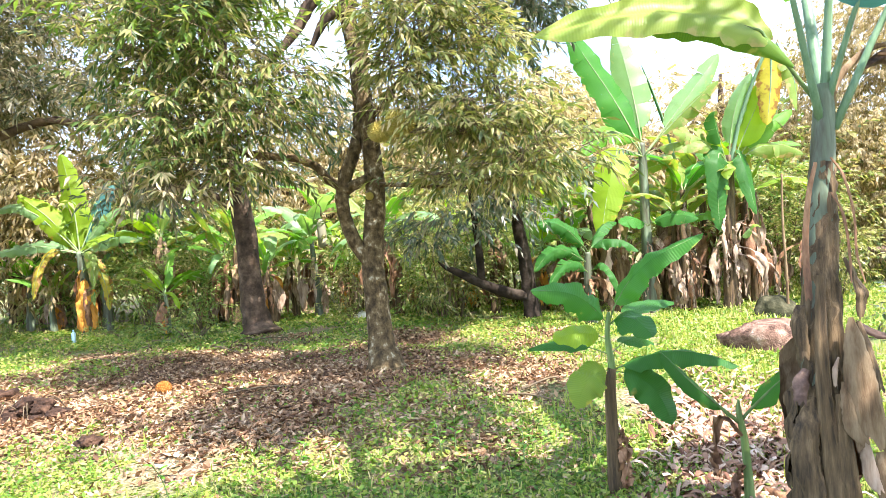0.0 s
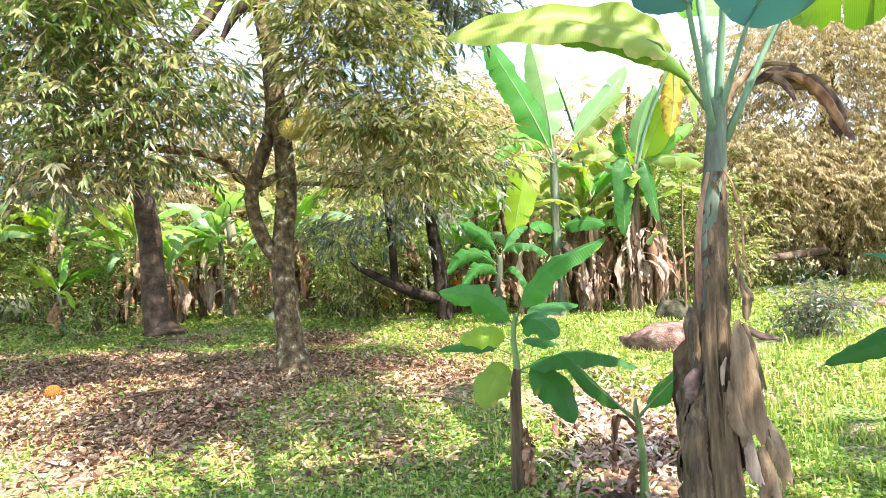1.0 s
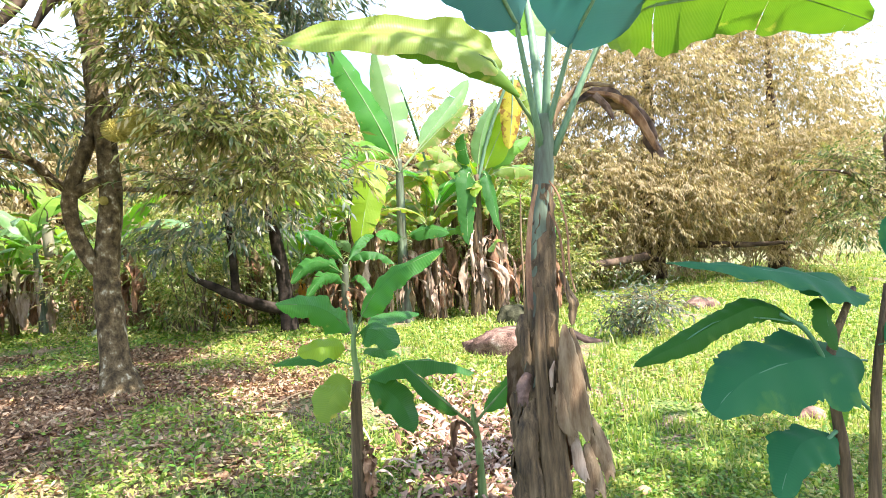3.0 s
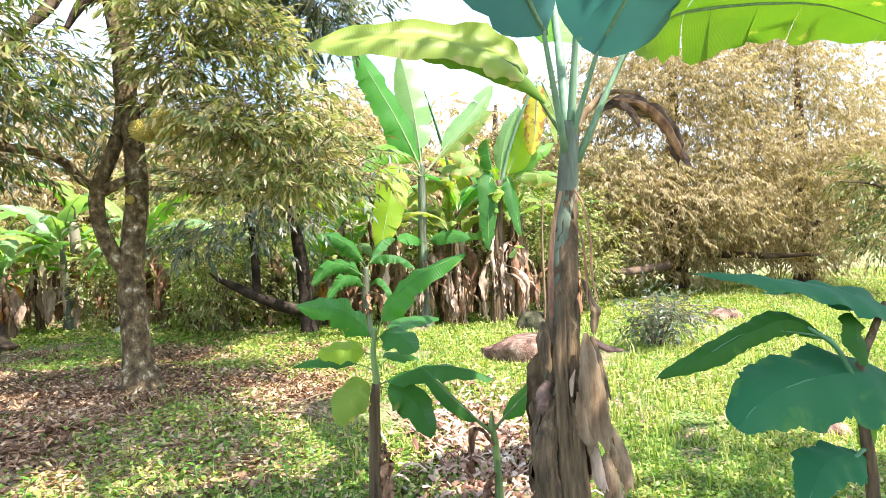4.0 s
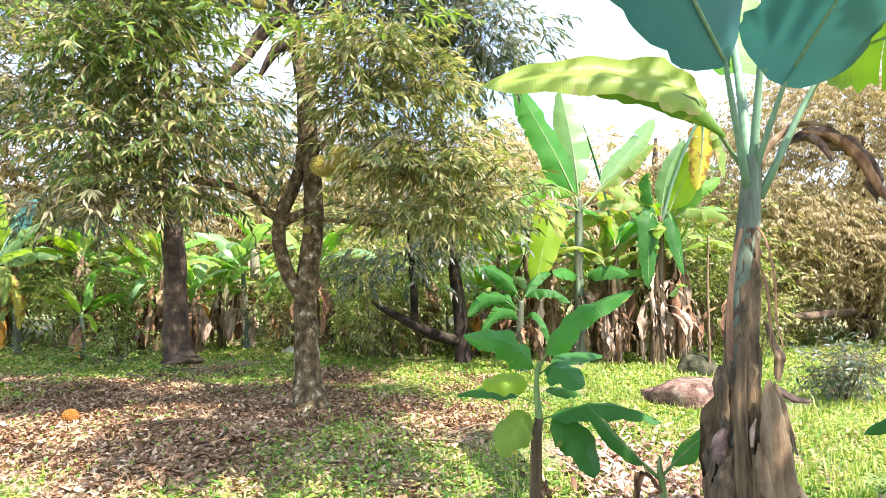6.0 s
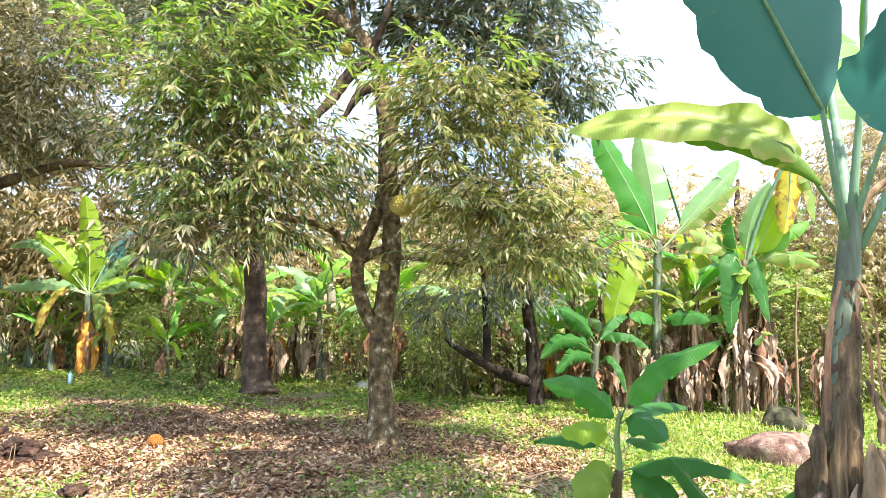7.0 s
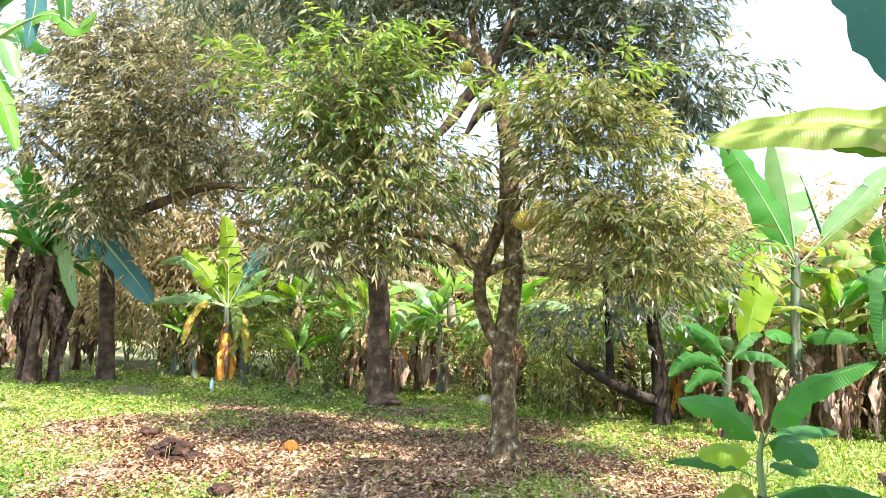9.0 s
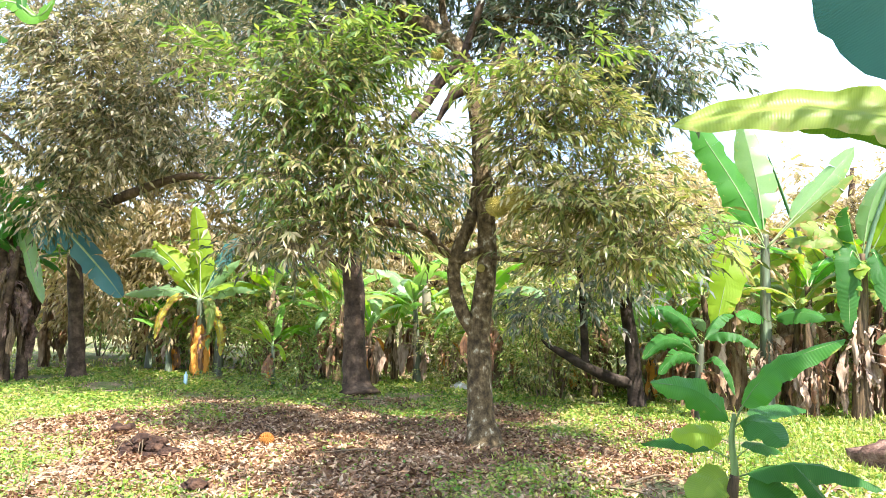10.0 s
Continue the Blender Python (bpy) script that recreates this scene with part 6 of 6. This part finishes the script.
    p = thing("banana_plant", (-7.7, 6.7, 0), "tall banana plant whose leaves hang over the path", "banana plant", "banana plants")
    pseudostem(p, [(0, 0, -0.05, 0.2), (0, 0, 0.5, 0.15), (0.05, 0.05, 2.4, 0.11), (0.1, 0.1, 4.3, 0.07)])
    c = (-7.6, 6.8, 4.2)
    rows = [((-6.6, 6.9, 4.66), 0.42, ((-7.3, 6.85, 5.1), (-6.85, 6.9, 5.75), (-6.55, 6.9, 5.6)), "blade_under"), ((-6.08, 6.9, 4.9), 0.34, ((-7.2, 6.9, 5.2), (-6.6, 6.9, 5.8), (-6.25, 6.9, 5.6)), "blade"), ((-5.68, 6.9, 5.1), 0.22, ((-6.9, 6.9, 4.9), (-6.3, 6.9, 5.1), (-5.95, 6.9, 4.88)), "blade_light"),
            ((-6.68, 6.9, 4.3), 0.36, ((-7.35, 6.85, 4.8), (-7.0, 6.9, 4.85)), "blade_pale"), ((-6.57, 6.9, 3.4), 0.34, ((-7.3, 6.85, 4.5), (-6.95, 6.9, 4.2)), "blade_light"), ((-6.9, 6.9, 3.1), 0.34, ((-7.4, 6.85, 4.3), (-7.1, 6.9, 3.8)), "blade_lime"),
            ((-8.6, 6.0, 5.6), 0.5, ((-8.0, 6.5, 5.0),), "blade"), ((-8.9, 7.6, 4.6), 0.5, ((-8.2, 7.2, 5.0),), "blade"), ((-7.4, 8.2, 5.2), 0.5, ((-7.5, 7.4, 5.2),), "blade"), ((-7.6, 5.2, 4.8), 0.5, ((-7.6, 6.0, 5.0),), "blade")]
    for k, (tip, wd, via, mt) in enumerate(rows):
        blade_to(p, c, tip, wd, (0, 0, 0), (0.4, -0.9, 0.4), 0.5, 16, 4, mt, 320 + k, via=via, rib_mat="rib_pale", rib=0.7)


def bush(at, r, h, label, seed, mat="bush", count=260, leaf=0.12, name="bush", category="bush"):
    p = thing(name, at, label, category)
    rng = np.random.default_rng(seed)
    tops = []
    for k in range(5):
        a = 1.257 * k + rng.random()
        x, y = 0.6 * r * math.cos(a), 0.6 * r * math.sin(a)
        tops.append((x, y, h * (0.5 + 0.3 * rng.random()), 0.55 * r, 0.55 * r, 0.42 * h, count // 5))
        part("stem", tube("stem", [(0.1 * x, 0.1 * y, -0.05, 0.02), (0.5 * x, 0.5 * y, 0.3 * h, 0.015), (x, y, 0.7 * h, 0.006)], M["twig"], n=8, sides=6, seed=k), p)
    foliage("crown", M[mat], M["twig"], p, tops, leaf=leaf, slim=0.36, spray=0.32, per=8, droop=0.0, gap=-1.4, seed=seed, twigs=at[1] < 12, simple=at[1] > 12, bough=0.3 * r, hang=0.25)
    return p


def understorey():
    kinds = [bush((-5.8, 17.2, 0), 1.3, 2.4, "dense green undergrowth bush behind the banana row", 1, "bush", 230, 0.185),
             bush((-0.6, 17.6, 0), 1.4, 2.8, "olive undergrowth bush behind the banana row", 2, "durian_sun_tone", 230, 0.185),
             bush((2.2, 17.0, 0), 1.2, 2.2, "leafy undergrowth bush in the shade behind the bananas", 3, "bush_light", 230, 0.185)]
    low = [bush((-5.1, 14.2, 0), 0.5, 0.9, "low sunny undergrowth at the foot of the bananas", 4, "bush_light", 80, 0.11), bush((-0.4, 14.0, 0), 0.55, 1.2, "low olive undergrowth at the foot of the bananas", 5, "durian_sun_tone", 80, 0.12)]
    rng = np.random.default_rng(8)
    row = [(-15.5 + 1.55 * k + 0.6 * rng.standard_normal(), 18.3 + 1.0 * rng.standard_normal() + (1.8 if k < 6 else 0), k % 3) for k in range(17)]
    row += [(-7.2, 16.8, 0), (-9.9, 17.6, 2), (-8.4, 16.9, 2), (0.1, 15.6, 1), (1.6, 15.9, 2), (6.9, 15.2, 1), (-1.3, 15.9, 1), (9.5, 17.4, 1), (11.2, 17.8, 0), (12.8, 17.4, 1), (14.6, 17.6, 2), (16.4, 17.2, 1)]
    for k in range(9):
        sc = 0.3 + 0.3 * rng.random()
        copy_thing(low[0], pose(-9.6 + 1.9 * k + 0.3 * rng.standard_normal(), 13.9 + 0.5 * rng.random() - (0.6 if k > 11 else 0), 0, 0, 0, 360 * rng.random()) @ Matrix.Diagonal((sc, sc, sc * (0.6 + 0.7 * rng.random()), 1)))
    for x, y, k, sc in [(0.3, 14.8, 0, 1.4), (-4.3, 15.9, 0, 1.3), (-2.0, 16.0, 0, 1.4), (1.5, 14.9, 1, 1.5), (-9.3, 17.2, 0, 1.6), (4.9, 13.2, 1, 1.2), (2.2, 13.0, 1, 1.1), (7.2, 12.6, 1, 0.9)]:
        copy_thing(low[k], pose(x, y, 0, 0, 0, 360 * rng.random()) @ Matrix.Diagonal((sc, sc, sc, 1)))
    for x, y, k in row:
        sc = 0.8 + 0.5 * rng.random()
        copy_thing(kinds[k], pose(x, y, 0, 0, 0, 360 * rng.random()) @ Matrix.Diagonal((sc, sc, sc, 1)))
    bush((0.2, 13.3, 0), 0.55, 1.45, "sunlit bush with fine yellow-green leaves", 21, "durian_sun_tone", 170, 0.1)
    bush((-0.55, 13.5, 0), 0.4, 0.8, "sunlit bush with fine yellow-green leaves", 25, "bush_light", 110, 0.1)
    sunny = [bush((-0.1, 13.0, 0), 0.75, 2.0, "tall sunlit shrub with fine golden-green leaves", 26, "durian_sun_tone", 330, 0.105),
             bush((6.3, 13.1, 0), 0.9, 2.7, "tall sunlit shrub with fine yellow-green leaves beside the clump", 27, "bush_light", 420, 0.1)]
    for x, y, k, sc in [(-6.4, 14.5, 1, 0.6), (-2.0, 14.2, 0, 0.7), (-4.6, 14.9, 1, 0.62), (1.0, 14.0, 1, 0.7), (7.4, 13.6, 0, 1.2), (6.9, 12.5, 0, 0.8), (-5.6, 15.6, 0, 0.9), (-1.3, 15.2, 1, 0.8)]:
        copy_thing(sunny[k], pose(x, y, 0, 0, 0, 360 * rng.random()) @ Matrix.Diagonal((sc, sc, sc, 1)))
    bush((5.6, 7.95, 0), 0.40, 0.62, "small dark bushy shrub with narrow leaves in the grass", 22, "durian_deep", 150, 0.09, "shrub", "shrub")
    bush((-6.3, 13.4, 0), 0.5, 0.25, "low green weeds at the edge of the litter", 23, "bush_light", 70, 0.09, "weed_clump", "weeds")
    bush((-4.6, 12.3, 0), 0.6, 0.4, "low green weeds beside the trunk", 24, "bush", 90, 0.09, "weed_clump", "weeds")


def far_woods():
    rng = np.random.default_rng(77)
    n = 6000
    x = (rng.random(n) * 2 - 1) * 90
    y = 34 + 40 * rng.random(n)
    top = 5.5 + 2.5 * np.sin(0.13 * x + 0.4) + 1.5 * np.sin(0.41 * x + 0.1 * y) + 0.08 * (y - 34)
    p = np.stack([x, y, top * rng.random(n) ** 0.6], 1)
    per = 6
    c = (p[:, None] + 0.7 * rng.standard_normal((n, per, 3))).reshape(-1, 3)
    m = len(c)
    nrm = unit(np.array([0, -0.5, 1.0]) + 0.7 * rng.standard_normal((m, 3)))
    a = unit(np.cross(nrm, rng.standard_normal((m, 3))))
    b = np.cross(nrm, a)
    sz = 0.35 + 0.35 * rng.random((m, 1))
    v = np.stack([c - a * sz, c + b * sz * 0.5, c + a * sz, c - b * sz * 0.5], 1).reshape(-1, 3)
    o = (np.arange(m) * 4)[:, None]
    f = np.concatenate([o + np.array((0, 3, 1)), o + np.array((1, 3, 2))], 1).reshape(-1, 3)
    ob = new("far_woods", fast_mesh("far_woods", v, f, M["golden"]))
    tagged(ob, "far wooded rise of bronze and green tree crowns", "woods", kind="stuff")


def lump(name, at, size, mat, label, category, seed=0, rough=0.18, flat=0.0, thing_kind=""):
    """An uneven rounded body that rests on the ground."""
    bm = bmesh.new()
    bmesh.ops.create_icosphere(bm, subdivisions=4, radius=1.0)
    for v in bm.verts:
        d = v.co.copy()
        k = 1 + rough * noise.noise(d * 1.7 + Vector((seed, 0, 0))) + 0.4 * rough * noise.noise(d * 5.0 + Vector((0, seed, 0)))
        d = d * k
        if flat and d.z > flat:
            d.z = flat + 0.15 * (d.z - flat)
        v.co = Vector((d.x * size[0], d.y * size[1], max(d.z, -0.25) * size[2]))
    me = bpy.data.meshes.new(name)
    bm.to_mesh(me)
    bm.free()
    me.polygons.foreach_set("use_smooth", np.ones(len(me.polygons), dtype=bool))
    me.materials.append(M[mat])
    ob = new(name, me)
    ob.location = at
    return tagged(ob, label, category)


def spiky(name, at, r, mat, label, category, stretch=1.15, stalk=False):
    """A durian: a ball set with blunt thorns."""
    bm = bmesh.new()
    bmesh.ops.create_icosphere(bm, subdivisions=3, radius=r)
    for f in list(bm.faces):
        o = f.calc_center_median()
        top = bmesh.ops.poke(bm, faces=[f])["verts"][0]
        top.co = o.normalized() * r * 1.16
    for v in bm.verts:
        v.co.x *= stretch
    me = bpy.data.meshes.new(name)
    bm.to_mesh(me)
    bm.free()
    me.materials.append(M[mat])
    ob = new(name, me)
    ob.location = at
    tagged(ob, label, category)
    if stalk:
        part("stalk", tube("stalk", [(0, 0, r * 0.95, 0.012), (-0.02, 0.05, r + 0.12, 0.011), (-0.1, 0.15, r + 0.3, 0.012)], M["twig"], n=8, sides=6), ob)
    return ob


def small_things():
    rock = lump("boulder", (3.68, 7.95, -0.03), (0.56, 0.34, 0.40), "rock", "broad rounded boulder with pinkish face in the grass", "boulder", 3, 0.34, 0.80)
    lump("stone", (5.1, 10.75, 0.0), (0.32, 0.25, 0.28), "stone_dark", "dark mossy stone at the foot of the banana clump", "stone", 5)
    lump("stone", (8.3, 9.9, 0.0), (0.35, 0.3, 0.2), "rock", "pale brown stone lying in the grass", "stone", 6)
    lump("stone", (4.9, 4.6, -0.2), (0.22, 0.18, 0.1), "rock", "small brown stone in the grass", "stone", 8)
    earth_mound()
    lump("earth_clod", (-3.2, 6.0, -0.04), (0.1, 0.09, 0.06), "earth", "small clod of dark earth", "earth clod", 11, 0.6)
    lump("earth_clod", (-5.3, 8.1, 0.0), (0.2, 0.16, 0.1), "earth", "rounded clod of earth in the litter", "earth clod", 12, 0.5)
    lump("plastic_bag", (-1.75, 14.1, 0.0), (0.2, 0.16, 0.14), "white", "crumpled white plastic bag on the grass", "bag", 13, 0.5)
    lump("root_clump", (1.52, 3.95, -0.2), (0.12, 0.1, 0.12), "earth", "dark rotted stump at the foot of the sucker", "stump", 14, 0.5)
    spiky("durian_fruit", (-0.37, 7.45, 2.80), 0.135, "husk", "ripe spiny durian hanging by its stalk in the tree", "durian fruit", 1.15, True)
    spiky("durian_fruit", (-0.60, 7.55, 2.74), 0.105, "husk", "smaller ripe durian hanging beside a larger one", "durian fruit", 1.15, True)
    spiky("durian_fruit", (-1.5, 8.8, 5.0), 0.085, "husk", "small yellow durian hanging under the high limb", "durian fruit", 1.0, True)
    spiky("durian_fruit", (-0.84, 8.32, 2.1), 0.045, "husk", "small young durian on the trunk", "durian fruit", 1.0)
    spiky("durian_husk", (-3.24, 7.7, 0.07), 0.07, "husk_orange", "fallen orange durian husk lying on the litter", "durian husk")
    sack = thing("bunch_cover", (-2.46, 13.95, 1.42), "pale sack tied over a banana bunch", "sack")
    part("cloth", tube("cloth", [(0, 0, 0.1, 0.05), (0, 0, 0.16, 0.085), (0.01, 0, 0.35, 0.09), (0, 0, 0.58, 0.085), (0.01, 0, 0.68, 0.03)], M["sack"], n=16, sides=12, rough=0.05), sack)
    part("tie", tube("tie", [(0.01, 0, 0.74, 0.02), (0.0, 0.1, 0.9, 0.012), (-0.1, 0.4, 1.0, 0.012)], M["twig"], n=8, sides=6), sack)
    pole = new("bamboo_pole", tube("bamboo_pole", [(0, 0, -0.05, 0.022), (0.01, 0, 0.7, 0.02), (0.0, 0, 1.4, 0.018), (0.03, 0, 2.15, 0.014)], M["dry"], n=16, sides=8, rough=0.03))
    pole.location = (5.23, 10.6, 0)
    tagged(pole, "thin dry bamboo pole standing by the banana clump", "pole")
    for k, (x, y, turn, ln, r) in enumerate([(1.90, 4.15, 105, 0.7, 0.026), (2.15, 4.7, 60, 0.6, 0.018), (1.72, 4.5, 135, 0.6, 0.016)]):
        ca, sa = math.cos(radians(turn)), math.sin(radians(turn))
        ob = new("fallen_banana_stem", tube("fallen_banana_stem", [(-0.5 * ln * ca, -0.5 * ln * sa, 0.05, r), (0.03, 0.02, 0.06, r * 1.1), (0.5 * ln * ca, 0.5 * ln * sa, 0.035, r * 0.6)], M["dry_red"], n=16, sides=10, rough=0.14, seed=k, ridges=5))
        ob.location = (x, y, float(ground_height(x, y)))
        tagged(ob, "cut dry banana stem lying by the big plant", "cut stem", "cut banana stems")
    dry_heap()
    bottle = new("plastic_bottle", tube("plastic_bottle", [(0, 0, 0.0, 0.03), (0, 0, 0.02, 0.04), (0, 0, 0.18, 0.04), (0, 0, 0.22, 0.018), (0, 0, 0.26, 0.016)], M["blue"], n=16, sides=12, rough=0.0))
    bottle.location = (-7.35, 13.4, 0)
    tagged(bottle, "pale blue plastic bottle standing at the litter edge", "bottle")
    rng = np.random.default_rng(44)
    for k in range(12):
        x, y = (-5.6 + 2.6 * rng.random(), 9.5 + 2.5 * rng.random()) if k < 8 else (-3.0 + 4 * rng.random(), 6.0 + 1.5 * rng.random())
        ln, a = 0.35 + 0.6 * rng.random(), rng.random() * 6.283
        z = float(ground_height(x, y))
        ob = new("fallen_twig", tube("fallen_twig", [(-0.5 * ln * math.cos(a), -0.5 * ln * math.sin(a), 0.012, 0.012), (0.05, 0.03, 0.05, 0.011), (0.5 * ln * math.cos(a), 0.5 * ln * math.sin(a), 0.014, 0.006)], M["twig"], n=10, sides=6, seed=k))
        ob.location = (x, y, z)
        tagged(ob, "thin dry twig fallen on the ground", "twig", "fallen twigs")
    for k, (x, y, h) in enumerate([(-2.0, 4.75, 0.28), (-0.1, 5.3, 0.3), (0.0, 5.4, 0.24), (-4.6, 5.6, 0.35), (-4.9, 5.4, 0.3), (0.5, 5.0, 0.26), (-1.2, 5.2, 0.22), (-5.4, 7.6, 0.3)]):
        weed_stalk(x, y, h, k)


def earth_mound():
    """A dug heap: rough clods piled together, with roots and dry scraps sticking out."""
    rng = np.random.default_rng(61)
    t = thing("earth_mound", (-4.3, 6.95, 0.0), "small mound of dug dark earth and roots", "earth mound")
    for k in range(46):
        a, r = rng.random() * 6.283, 0.32 * rng.random() ** 0.7
        size = 0.03 + 0.06 * rng.random()
        bm = bmesh.new()
        bmesh.ops.create_icosphere(bm, subdivisions=2, radius=1.0)
        for v in bm.verts:
            v.co = v.co * (1 + 0.5 * noise.noise(v.co * 1.9 + Vector((k, 0, 0))))
            v.co = Vector((v.co.x * size * 1.3, v.co.y * size, v.co.z * size * 0.75))
        me = bpy.data.meshes.new("clod")
        bm.to_mesh(me)
        bm.free()
        me.materials.append(M["earth"])
        ob = part("clod", me, t)
        ob.location = (r * math.cos(a), 0.7 * r * math.sin(a), max(0.02, 0.16 * (1 - (r / 0.32) ** 1.5) + 0.02 * rng.standard_normal()))
        ob.rotation_euler = (0, 0, rng.random() * 6.283)
    for k in range(9):
        a = rng.random() * 6.283
        x, y = 0.12 * math.cos(a), 0.1 * math.sin(a)
        part("root", tube("root", [(x, y, 0.1, 0.007), (2.0 * x, 2.0 * y, 0.16 + 0.05 * rng.random(), 0.006), (2.9 * x, 2.9 * y, 0.05, 0.003)], M["twig"], n=8, sides=5, seed=k), t)


def weed_stalk(x, y, h, seed):
    rng = np.random.default_rng(seed + 400)
    t = thing("weed_stalk", (x, y, float(ground_height(x, y))), "thin weed stalk with a few small leaves in the grass", "weed", "weed stalks")
    bx, by = 0.06 * rng.standard_normal(2)
    part("stem", tube("stem", [(0, 0, -0.02, 0.005), (0.4 * bx, 0.4 * by, 0.5 * h, 0.004), (bx, by, h, 0.002)], M["stem_green"], n=8, sides=5), t)
    for k in range(5):
        q = 0.35 + 0.14 * k
        a = 2.4 * k + seed
        o = np.array([x + bx * q * q, y + by * q * q, t.location.z + h * q])
        blade_to(t, o, o + np.array([0.07 * math.cos(a), 0.07 * math.sin(a), 0.02]), 0.022, (0, 0, 0.008), (0, -0.3, 1), 0.005, 6, 0, "blade_light", 500 + k, rib=0.15)


def dry_heap():
    """Loose dry leaf scraps round the big banana."""
    rng = np.random.default_rng(15)
    verts, faces = [], []
    for k in range(2000):
        u, w = rng.standard_normal(), rng.standard_normal()
        x, y = 2.02 + 0.34 * u, 4.95 + 0.62 * w + 0.35 * u
        z = float(ground_height(x, y)) + 0.015 + 0.05 * rng.random()
        a = rng.random() * 6.283
        ln, wd = 0.04 + 0.14 * rng.random(), 0.008 + 0.018 * rng.random()
        t, n2 = np.array([math.cos(a), math.sin(a), 0.25 * rng.standard_normal()]), np.array([-math.sin(a), math.cos(a), 0.4 * rng.standard_normal()])
        o = len(verts)
        for i in range(4):
            c = np.array([x, y, z]) + t * ln * (i / 3 - 0.5) + np.array([0, 0, 0.04 * ln / 0.2 * math.sin(i * 1.3 + k)])
            g = wd * (0.5, 1.0, 0.9, 0.3)[i]
            verts += [c - n2 * g, c + np.array([0, 0, 0.012]), c + n2 * g]
        for i in range(3):
            faces += [(o + 3 * i, o + 3 * i + 1, o + 3 * i + 4, o + 3 * i + 3), (o + 3 * i + 1, o + 3 * i + 2, o + 3 * i + 5, o + 3 * i + 4)]
    ob = new("dry_leaf_scraps", fast_mesh("dry_leaf_scraps", verts, faces, M["litter_pale"]))
    tagged(ob, "pale dry banana leaf scraps strewn round the big plant", "leaf litter", kind="stuff")


main_durian()
orchard_trees()
golden_trees()
green_boughs()
shade_tree()
big_banana()
young_banana()
sucker()
broad_leaf_plant()
clump_plants()
banana_rows()
cover_leaves()
grass_blades()
fallen_leaves()
understorey()
far_woods()
small_things()
